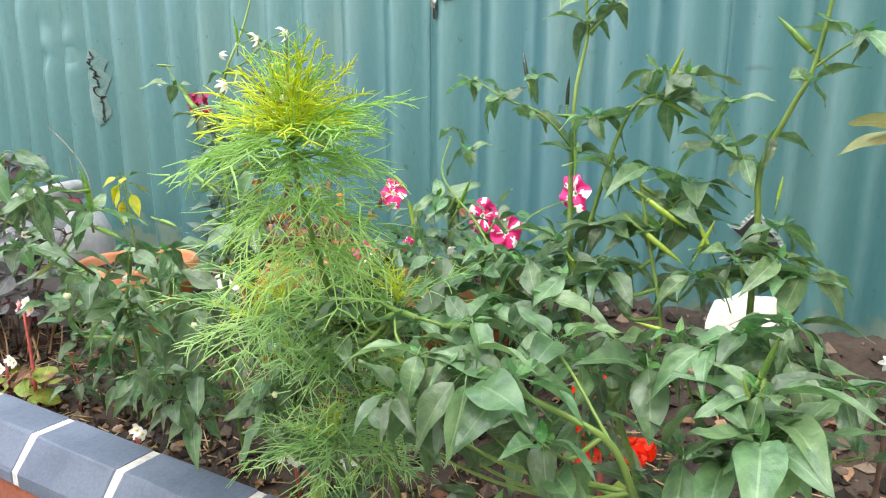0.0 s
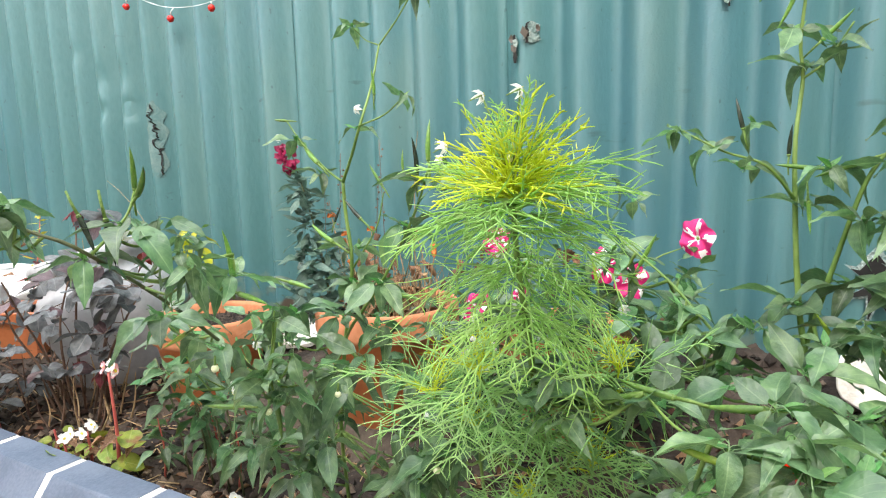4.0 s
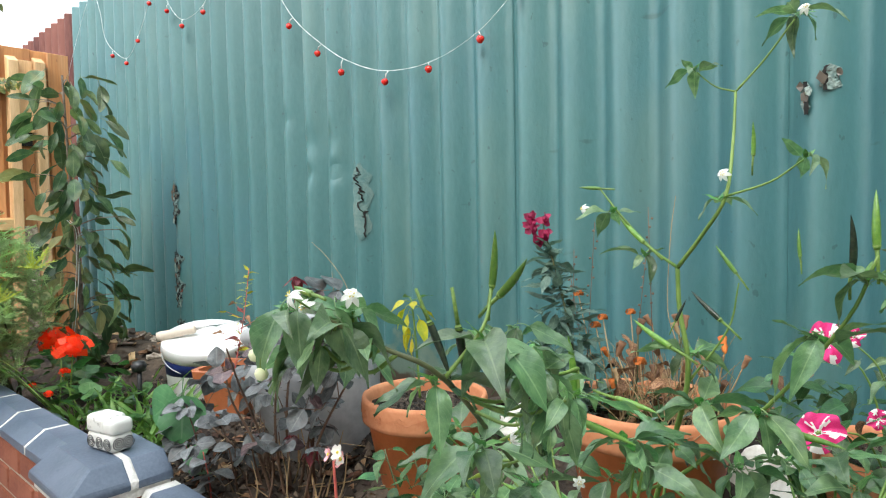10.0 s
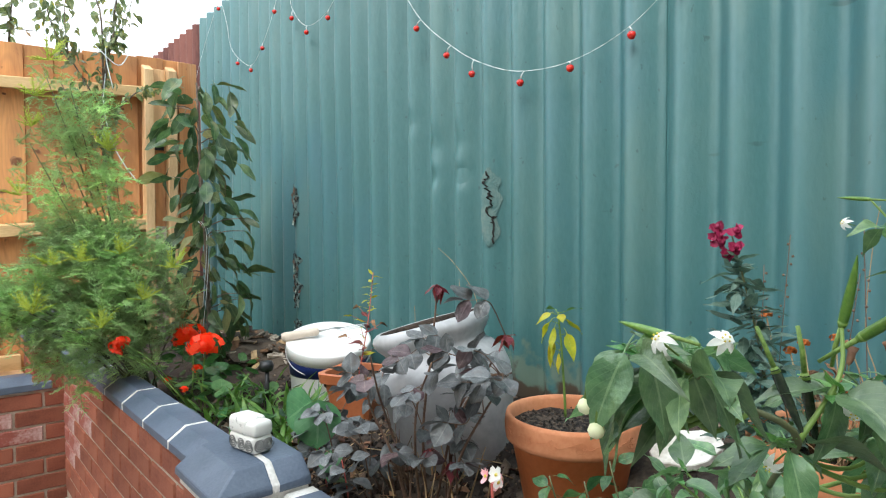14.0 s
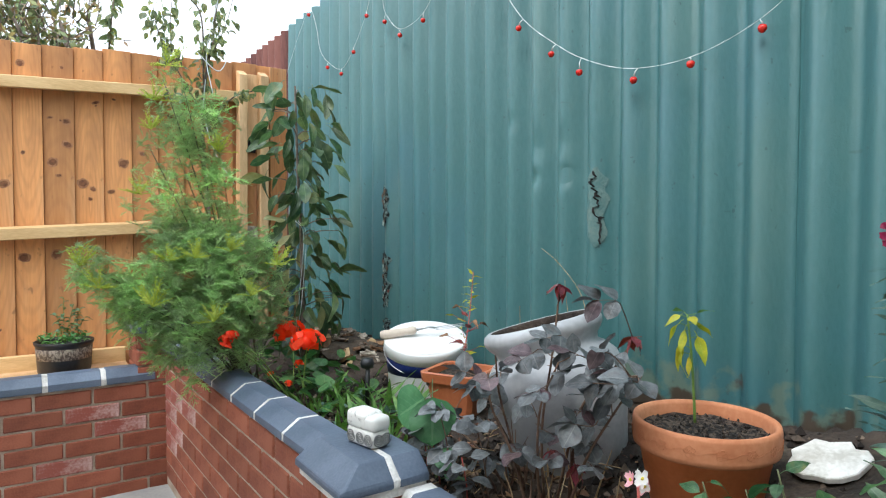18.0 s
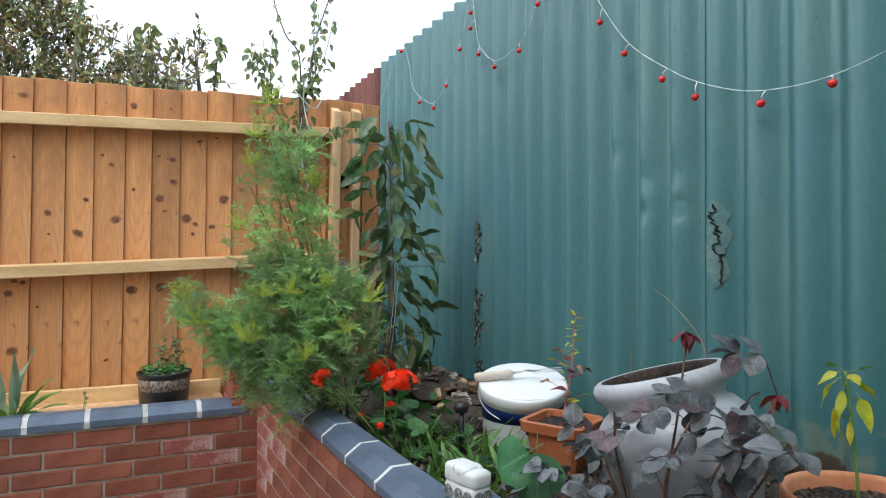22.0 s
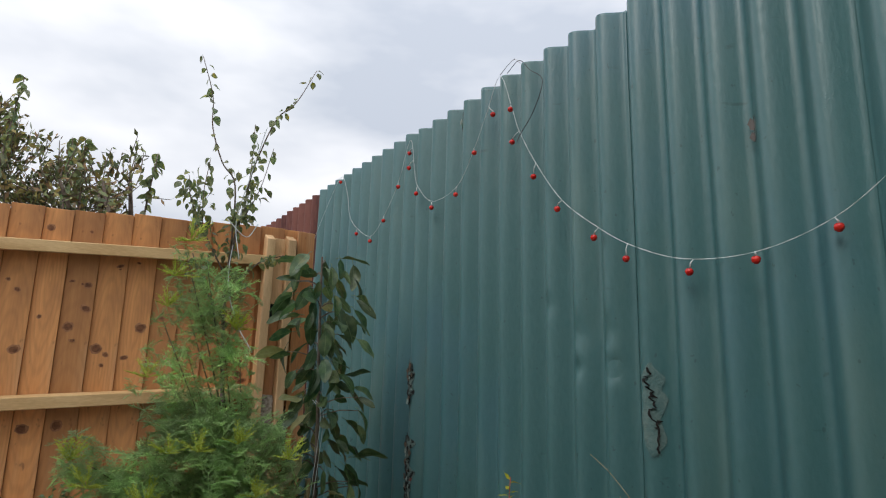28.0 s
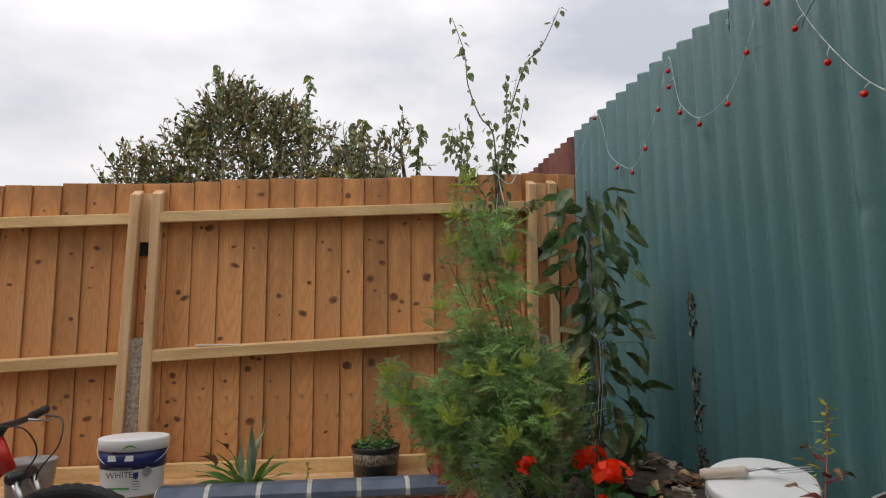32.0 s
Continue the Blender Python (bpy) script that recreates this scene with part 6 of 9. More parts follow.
def f_petunia(vs, fs, fm):
    n, m = 40, 6
    b = len(vs)
    vs.append((0, 0, -0.25))
    for i in range(1, m + 1):
        for k in range(n):
            a = 6.2832 * k / n
            q = (i / m) * (0.86 + 0.14 * abs(math.cos(2.5 * a)) ** 0.6)
            vs.append((q * math.cos(a), q * math.sin(a), -0.25 * (1 - i / m) ** 2 + 0.16 * math.sin(5 * a + i * 0.6) * (i / m) - 0.16 * (i / m) ** 3))
    for k in range(n):
        fs.append((b, b + 1 + k, b + 1 + (k + 1) % n))
        fm.append(1)
    for i in range(m - 1):
        for k in range(n):
            fs.append((b + 1 + i * n + k, b + 1 + (i + 1) * n + k, b + 1 + (i + 1) * n + (k + 1) % n, b + 1 + i * n + (k + 1) % n))
            near = abs(((k + 0.5 + 1.2 * math.sin(k * 1.7 + i)) / n * 5) % 1 - 0.5)
            fm.append(1 if near > 0.40 else 0)
    tube_into(vs, fs, [(0, 0, -0.2), (0, 0.05, -0.9)], 0.12, 0.06, 6)
    fm += [2] * (len(fs) - len(fm))


def f_pom(vs, fs, fm):
    r = random.Random(5)
    for k in range(46):
        a, c = r.uniform(0, 6.28), r.uniform(-0.25, 1)
        s = math.sqrt(max(0, 1 - c * c))
        d = Vector((s * math.cos(a), s * math.sin(a), 0.75 * c))
        u = d.orthogonal().normalized()
        w = d.cross(u).normalized()
        b = len(vs)
        p = d * 0.72
        vs += [p - u * 0.13, p + w * 0.26 + d * 0.20 - u * 0.12, p + u * 0.24 + d * 0.28 + w * 0.1, p - w * 0.24 + d * 0.16 + u * 0.06]
        fs.append((b, b + 1, b + 2, b + 3))
        fm.append(0)
    ball_into(vs, fs, fm, (0, 0, 0.1), 0.55, 0, 0.7)


def f_snap(vs, fs, fm):
    petal_ring(vs, fs, fm, 2, 1.0, 1.0, 0.9, 0, 0.1, 0.4, 0, 3)
    petal_ring(vs, fs, fm, 3, 0.9, 0.8, -0.5, 0, 0.05, 3.0, 0, 4)
    ball_into(vs, fs, fm, (0.1, 0, 0.05), 0.42, 0, 0.9)


def f_begonia(vs, fs, fm):
    petal_ring(vs, fs, fm, 4, 1.0, 0.85, 0.3, 0, 0, 0.3, 0, 2)
    ball_into(vs, fs, fm, (0, 0, 0.12), 0.2, 1)


FL = flower_mesh("white_flower", f_white, [M_petal, M_yellow, M_stem])
PET = flower_mesh("petunia", f_petunia, [M_magenta, M_petal, M_stem])
POM = flower_mesh("geranium_head", f_pom, [M_red])
MARI = flower_mesh("marigold_head", f_pom, [M_orange])
SNF = flower_mesh("snapdragon_bloom", f_snap, [M_snap])
BEGF = flower_mesh("begonia_bloom", f_begonia, [M_pink, M_yellow])
BEGW = flower_mesh("begonia_white", f_begonia, [M_petal, M_yellow])


def pod_mesh(name, mat, curve):
    """A chilli of length 1 along +y with its cap and stalk."""
    vs, fs = [], []
    pts = [Vector((curve * t * t, t, 0.0)) for t in np.linspace(0, 1, 9)]
    rad = (0.058, 0.068, 0.07, 0.068, 0.062, 0.054, 0.042, 0.026, 0.005)
    for i, p in enumerate(pts):
        for s in range(8):
            a = 6.2832 * s / 8
            vs.append((p.x + rad[i] * math.cos(a), p.y, rad[i] * math.sin(a)))
    for i in range(8):
        for s in range(8):
            fs.append((i * 8 + s, i * 8 + (s + 1) % 8, i * 8 + 8 + (s + 1) % 8, i * 8 + 8 + s))
    fm = [0] * len(fs)
    tube_into(vs, fs, [(0, 0.05, 0), (0, -0.03, 0)], 0.070, 0.046, 8)
    tube_into(vs, fs, [(0, -0.02, 0), (0.02, -0.3, 0), (-0.02, -0.62, 0)], 0.038, 0.028, 6)
    fm += [1] * (len(fs) - len(fm))
    return mesh_of(name, vs, fs, [mat, M_stem], True, fm)


POD = [pod_mesh("pod", M_pod, c) for c in (0.08, 0.22, -0.15)]
PODL = [pod_mesh("pale_pod", M_podl, c) for c in (0.15, -0.1)]
PODD = [pod_mesh("dark_pod", M_podd, c) for c in (0.15, -0.1)]


def sphere_dir(r, el0, el1):
    a, e = r.uniform(0, 6.2832), radians(r.uniform(el0, el1))
    return Vector((math.cos(a) * math.cos(e), math.sin(a) * math.cos(e), math.sin(e)))


def plant_thing(name, base, label, category="plant", group=""):
    ob = thing(name, base, label, category, group)
    return ob


def add_leaf(ob, base, meshes, p, d, size, r, name="leaf", twist=0.7):
    return part(name, meshes[r.randrange(len(meshes))], None, ob, m=aim(Vector(p) - Vector(base), d, UP, size, r.uniform(-twist, twist), size * r.uniform(0.8, 1.15)))


def add_stem(ob, base, pts, r0, r1, mat, name="stem", sides=7):
    b = Vector(base)
    return part(name, tube_mesh(name, [Vector(p) - b for p in pts], r0, r1, mat, sides), None, ob)


def whorl(ob, base, p, n, size, r, meshes=None, el=(-55, 42), young=3):
    """A rosette of n leaves at a joint with a couple of young ones on top."""
    a0 = r.uniform(0, 6.28)
    size *= 0.88
    for k in range(n + (1 if n > 4 else 0)):
        a = a0 + 2.4 * k + r.uniform(-0.3, 0.3)
        e = radians(r.uniform(*el))
        d = Vector((math.cos(a) * math.cos(e), math.sin(a) * math.cos(e), math.sin(e)))
        s = size * r.uniform(0.62, 1.12)
        st = Vector((math.cos(a), math.sin(a), 0.25)) * s * 0.20
        add_leaf(ob, base, meshes or CH, Vector(p) + st, d, s, r)
    for k in range(young):
        add_leaf(ob, base, CHY, p, sphere_dir(r, 10, 60), size * 0.4, r)


def chilli(base, label, stems, whorls, pods, flowers, buds=(), seed=1, group="chilli plants", thick=0.54, fill=(), grow=1.0, el=(-55, 42)):
    r = random.Random(seed)
    ob = plant_thing("chilli_plant", base, label, "chilli plant", group)
    for pts, r0, r1 in stems:
        add_stem(ob, base, pts, r0 * thick, r1 * thick, M_stem if r0 < 0.0064 else M_stemdk)
    for p, n, size in whorls:
        whorl(ob, base, p, n, size * grow, r, el=el)
    joints = [Vector(q) for pts, _, _ in stems for q in smooth_line(pts, 4)]
    for c, rad, n, size in fill:
        for _ in range(n):
            d = sphere_dir(r, -90, 90) * r.random() ** 0.4
            p = Vector((c[0] + rad[0] * d.x, c[1] + rad[1] * d.y, c[2] + rad[2] * d.z))
            j = min(joints, key=lambda q: (q - p).length + 2.0 * max(q.z - p.z, 0))
            add_stem(ob, base, [j, j.lerp(p, 0.55) + Vector((0, 0, -0.012)), p], 0.0018, 0.001, M_stem, "twig", 5)
            whorl(ob, base, p, r.randint(3, 5), size, r, el=el, young=1)
    for p, d, length, kind in pods:
        length *= 0.82 if kind == "y" else 0.95
        part("chilli_pod", {"g": POD, "y": PODL, "d": PODD}[kind][r.randrange(2)], None, ob, m=aim(Vector(p) - Vector(base), d, UP, length, 0.0, length * 0.95))
    for p, d in flowers:
        z = Vector(d).normalized()
        part("flower", FL, None, ob, "white star-shaped chilli flower", m=Matrix.Translation(Vector(p) - Vector(base)) @ UP.rotation_difference(z).to_matrix().to_4x4() @ Matrix.Scale(0.0082, 4))
    for p in buds:
        vs, fs, fm = [], [], []
        ball_into(vs, fs, fm, (0, 0, 0), 0.0042, 0)
        tube_into(vs, fs, [(0, 0, 0.003), (0.001, 0, 0.014)], 0.0012, 0.001, 5)
        fm += [1] * (len(fs) - len(fm))
        part("bud", mesh_of("bud", vs, fs, [M_cream, M_stem], True, fm), None, ob, m=Matrix.Translation(Vector(p) - Vector(base)))
    return ob


# chilli that leans out over the wall towards the patio
bA = (-1.36, 1.33, soil_z(-1.36, 1.33))
chilli(bA, "dark green chilli plant with white flowers leaning over the wall",
       [([bA, (-1.321, 1.32, 0.689), (-1.307, 1.30, 0.778), (-1.295, 1.20, 0.896), (-1.268, 1.06, 1.026), (-1.186, 0.90, 1.13), (-1.199, 0.86, 1.155), (-1.208, 0.82, 1.179)], 0.0065, 0.0022),
        ([(-1.300, 1.25, 0.84), (-1.22, 1.12, 0.92), (-1.141, 1.05, 0.976)], 0.0038, 0.002),
        ([(-1.268, 1.06, 1.026), (-1.215, 1.05, 1.06), (-1.181, 1.05, 1.085), (-1.178, 1.05, 1.11)], 0.0035, 0.002),
        ([(-1.186, 0.90, 1.13), (-1.178, 0.93, 1.16), (-1.182, 0.945, 1.185)], 0.003, 0.0018),
        ([(-1.295, 1.20, 0.896), (-1.30, 1.16, 0.90), (-1.329, 1.15, 0.90)], 0.003, 0.0018)],
       [((-1.222, 0.815, 1.180), 9, 0.043), ((-1.208, 0.83, 1.170), 8, 0.05), ((-1.178, 0.93, 1.150), 6, 0.058), ((-1.181, 1.05, 1.085), 7, 0.056), ((-1.141, 1.05, 0.976), 9, 0.060),
        ((-1.243, 1.08, 0.985), 7, 0.062), ((-1.237, 1.00, 1.045), 5, 0.062), ((-1.329, 1.15, 0.880), 7, 0.066), ((-1.196, 0.90, 1.125), 6, 0.055), ((-1.089, 1.12, 0.965), 8, 0.058), ((-1.19, 1.15, 1.02), 6, 0.058), ((-1.29, 1.22, 0.90), 5, 0.06)],
       [((-1.213, 0.82, 1.19), (-0.9, 0.2, 0.05), 0.034, "g"), ((-1.182, 0.945, 1.185), (0.25, -0.1, 1), 0.042, "g"), ((-1.172, 0.94, 1.18), (0.7, -0.1, 0.55), 0.045, "g"), ((-1.182, 1.05, 1.09), (0.02, 0, 1), 0.05, "g"), ((-1.191, 0.92, 1.160), (0.1, 0.1, -1), 0.045, "d"), ((-1.198, 0.90, 1.165), (0.3, 0.2, -0.9), 0.04, "d"), ((-1.174, 1.05, 1.067), (1, 0.0, -0.15), 0.05, "g"), ((-1.25, 1.1, 0.906), (-1, -0.2, -0.1), 0.055, "g"), ((-1.24, 1.03, 1.02), (-0.9, 0, -0.5), 0.05, "y"), ((-1.14, 1.06, 0.95), (0.2, 0, -1), 0.05, "g"), ((-1.30, 1.16, 0.93), (-1, 0, 0.1), 0.05, "g")],
       [((-1.204, 0.80, 1.192), (-0.2, -0.6, 0.5)), ((-1.214, 0.815, 1.183), (0.3, -0.8, 0.3)), ((-1.19, 0.83, 1.19), (0.6, -0.5, 0.4)), ((-1.168, 0.92, 1.144), (0.2, -0.8, -0.3)), ((-1.20, 0.90, 1.113), (-0.2, -0.8, -0.4)), ((-1.193, 0.98, 1.067), (-0.5, -0.6, -0.3)), ((-1.229, 1.08, 0.935), (0.1, -0.9, -0.3)), ((-1.207, 1.10, 0.992), (0.4, -0.6, 0.3)), ((-1.21, 1.06, 0.96), (-0.3, -0.7, 0.2))],
       [(-1.241, 0.80, 1.155), (-1.235, 0.80, 1.145), (-1.12, 1.03, 0.95), (-1.085, 1.10, 0.95), (-1.16, 1.0, 1.0)], seed=21, fill=[((-1.33, 1.11, 0.97), (0.07, 0.05, 0.04), 6, 0.055), ((-1.215, 0.84, 1.165), (0.03, 0.03, 0.02), 6, 0.042), ((-1.165, 0.98, 1.12), (0.05, 0.05, 0.04), 7, 0.042), ((-1.14, 1.06, 1.0), (0.06, 0.05, 0.05), 7, 0.048), ((-1.40, 1.28, 0.93), (0.06, 0.04, 0.06), 8, 0.058)], grow=1.02, el=(-72, 35))

# tall thin chilli beside the big pot
bB = (-1.245, 1.31, soil_z(-1.245, 1.31))
chilli(bB, "tall slender chilli plant, sparse leaves, long green pods",
       [([bB, (-1.243, 1.29, 0.80), (-1.20, 1.255, 0.94), (-1.16, 1.23, 1.064), (-1.17, 1.235, 1.138), (-1.172, 1.235, 1.179)], 0.0060, 0.0042),
        ([(-1.172, 1.235, 1.179), (-1.140, 1.215, 1.213), (-1.114, 1.20, 1.248), (-1.119, 1.235, 1.30), (-1.126, 1.264, 1.352)], 0.0040, 0.0024),
        ([(-1.126, 1.264, 1.352), (-1.10, 1.267, 1.38), (-1.076, 1.27, 1.412)], 0.0022, 0.0016),
        ([(-1.126, 1.264, 1.352), (-1.145, 1.262, 1.360), (-1.162, 1.26, 1.376)], 0.0018, 0.0011),
        ([(-1.172, 1.235, 1.179), (-1.198, 1.23, 1.199), (-1.226, 1.22, 1.233), (-1.25, 1.22, 1.262)], 0.0032, 0.0016),
        ([(-1.114, 1.20, 1.248), (-1.077, 1.20, 1.259), (-1.052, 1.20, 1.276)], 0.0022, 0.0014),
        ([(-1.20, 1.255, 0.94), (-1.146, 1.20, 0.99), (-1.072, 1.18, 1.07), (-1.014, 1.16, 1.149), (-0.994, 1.16, 1.200)], 0.0045, 0.0022),
        ([(-1.16, 1.23, 1.064), (-1.125, 1.24, 1.12), (-1.118, 1.25, 1.165)], 0.0025, 0.0014)],
       [((-1.072, 1.27, 1.415), 5, 0.045), ((-1.164, 1.26, 1.378), 6, 0.030), ((-1.050, 1.20, 1.277), 4, 0.030), ((-1.12, 1.20, 1.245), 3, 0.045), ((-1.235, 1.22, 1.235), 4, 0.038), ((-1.205, 1.23, 1.19), 4, 0.036), ((-1.0, 1.16, 1.18), 6, 0.052), ((-1.03, 1.17, 1.13), 6, 0.056), ((-1.08, 1.18, 1.06), 6, 0.060), ((-1.14, 1.21, 1.05), 6, 0.058), ((-1.16, 1.24, 1.09), 6, 0.05), ((-1.10, 1.2, 1.0), 6, 0.06), ((-0.955, 1.16, 1.19), 4, 0.05), ((-1.17, 1.22, 1.0), 5, 0.055)],
       [((-1.25, 1.22, 1.262), (-1, 0, 0.1), 0.03, "g"), ((-1.201, 1.22, 1.205), (-0.75, 0, 0.65), 0.045, "g"), ((-1.091, 1.20, 1.283), (0.05, 0, 1), 0.03, "g"), ((-1.121, 1.25, 1.175), (-0.6, 0, 0.8), 0.035, "g"), ((-1.165, 1.20, 1.105), (-0.9, 0, 0.45), 0.05, "g"), ((-1.16, 1.2, 1.13), (0.4, 0, 0.9), 0.025, "d"), ((-0.995, 1.16, 1.205), (-0.05, 0, 1), 0.045, "g"), ((-1.054, 1.20, 1.195), (-0.1, 0, 1), 0.025, "g"), ((-1.118, 1.2, 1.135), (-0.7, 0, 0.6), 0.04, "d"), ((-1.01, 1.16, 1.19), (0.1, -0.1, 1), 0.042, "d"), ((-1.06, 1.18, 1.05), (1, -0.1, 0), 0.05, "g"), ((-1.195, 1.15, 1.06), (1, -0.2, -0.05), 0.05, "g")],
       [((-1.115, 1.195, 1.268), (0.0, -1, 0.2)), ((-1.271, 1.22, 1.241), (-0.4, -0.8, 0.2)), ((-0.979, 1.16, 1.206), (0.7, -0.5, 0.3)), ((-1.066, 1.265, 1.42), (0.2, -0.8, 0.3))],
       [(-1.10, 1.15, 0.965), (-1.075, 1.15, 0.96)], seed=33, fill=[((-1.15, 1.17, 0.95), (0.09, 0.05, 0.06), 8, 0.06), ((-1.20, 1.18, 0.82), (0.12, 0.05, 0.07), 10, 0.062), ((-1.31, 1.22, 0.78), (0.13, 0.05, 0.08), 8, 0.058), ((-1.05, 1.22, 0.82), (0.11, 0.05, 0.09), 10, 0.056)])

# large chilli further along, many pods
bC = (-0.585, 1.30, soil_z(-0.585, 1.30))
chilli(bC, "tall bushy chilli plant with many curved green pods",
       [([bC, (-0.585, 1.22, 0.80), (-0.59, 1.13, 0.93), (-0.62, 1.13, 0.984), (-0.641, 1.14, 1.049), (-0.649, 1.15, 1.107), (-0.653, 1.16, 1.165), (-0.655, 1.17, 1.213), (-0.652, 1.188, 1.262), (-0.655, 1.19, 1.295), (-0.65, 1.19, 1.36)], 0.0062, 0.0022),
        ([(-0.641, 1.14, 1.049), (-0.622, 1.14, 1.129), (-0.607, 1.141, 1.182), (-0.590, 1.14, 1.205), (-0.562, 1.14, 1.206)], 0.0040, 0.0022),
        ([(-0.653, 1.16, 1.165), (-0.674, 1.14, 1.193), (-0.705, 1.14, 1.205), (-0.739, 1.14, 1.224)], 0.0026, 0.0014),
        ([(-0.60, 1.12, 0.95), (-0.56, 1.10, 1.02), (-0.577, 1.12, 1.10), (-0.589, 1.13, 1.150)], 0.0040, 0.0022),
        ([(-0.652, 1.188, 1.262), (-0.635, 1.18, 1.275), (-0.62, 1.17, 1.30)], 0.0022, 0.0014),
        ([(-0.62, 1.13, 0.984), (-0.69, 1.13, 1.04), (-0.75, 1.17, 1.09), (-0.815, 1.22, 1.13), (-0.832, 1.27, 1.17)], 0.0032, 0.0016)],
       [((-0.742, 1.145, 1.222), 5, 0.026), ((-0.715, 1.145, 1.205), 5, 0.036), ((-0.683, 1.15, 1.225), 3, 0.028), ((-0.69, 1.15, 1.19), 4, 0.036), ((-0.648, 1.18, 1.270), 5, 0.036), ((-0.66, 1.19, 1.30), 4, 0.040), ((-0.63, 1.18, 1.285), 4, 0.034), ((-0.580, 1.14, 1.224), 6, 0.034), ((-0.560, 1.14, 1.22), 4, 0.04), ((-0.570, 1.14, 1.202), 6, 0.036),
        ((-0.631, 1.14, 1.19), 5, 0.038), ((-0.646, 1.15, 1.160), 4, 0.036), ((-0.608, 1.14, 1.15), 5, 0.042), ((-0.583, 1.13, 1.149), 5, 0.042), ((-0.612, 1.14, 1.10), 6, 0.048), ((-0.568, 1.12, 1.105), 6, 0.048), ((-0.647, 1.13, 1.085), 5, 0.048), ((-0.80, 1.25, 1.155), 4, 0.036), ((-0.836, 1.28, 1.177), 4, 0.030), ((-0.81, 1.2, 1.107), 6, 0.045), ((-0.736, 1.15, 1.07), 6, 0.045), ((-0.678, 1.12, 1.065), 6, 0.050), ((-0.655, 1.19, 1.35), 5, 0.04)],
       [((-0.692, 1.15, 1.222), (-0.25, 0, 1), 0.028, "d"), ((-0.610, 1.14, 1.195), (-0.8, 0, -0.3), 0.035, "g"), ((-0.580, 1.14, 1.205), (0.8, -0.1, -0.4), 0.038, "g"), ((-0.659, 1.16, 1.20), (0, 0, 1), 0.026, "d"), ((-0.640, 1.15, 1.190), (-0.9, 0, 0.1), 0.03, "g"), ((-0.572, 1.14, 1.22), (0.4, 0, 0.9), 0.03, "y"), ((-0.575, 1.10, 1.13), (0.75, -0.1, -0.5), 0.042, "y"), ((-0.575, 1.10, 1.105), (0.75, -0.1, -0.55), 0.042, "y"), ((-0.545, 1.08, 1.036), (-0.95, 0, 0.2), 0.036, "y"), ((-0.62, 1.10, 1.062), (-0.5, 0, 0.8), 0.036, "y"), ((-0.644, 1.14, 1.165), (0.1, 0, -1), 0.026, "g"), ((-0.537, 1.1, 1.095), (0.35, 0, 0.9), 0.03, "y"), ((-0.66, 1.188, 1.33), (-0.3, -0.2, -0.9), 0.03, "g"), ((-0.64, 1.18, 1.29), (0.6, 0, 0.6), 0.03, "g"), ((-0.81, 1.15, 1.085), (-0.15, 0, 0.9), 0.032, "y"), ((-0.78, 1.19, 1.10), (0.4, 0, 0.8), 0.036, "g"), ((-0.732, 1.15, 1.06), (0, 0, -1), 0.03, "g")],
       [((-0.80, 1.21, 1.05), (0, -0.8, 0.4))], seed=47, fill=[((-0.60, 1.10, 1.04), (0.06, 0.05, 0.06), 8, 0.044), ((-0.55, 1.13, 1.10), (0.04, 0.03, 0.05), 6, 0.045), ((-0.72, 1.13, 1.04), (0.07, 0.05, 0.03), 8, 0.046), ((-0.62, 1.17, 0.92), (0.08, 0.05, 0.08), 6, 0.048), ((-0.79, 1.20, 1.07), (0.05, 0.04, 0.04), 5, 0.04)], grow=1.05)

bC3 = (-0.475, 1.31, soil_z(-0.475, 1.31))
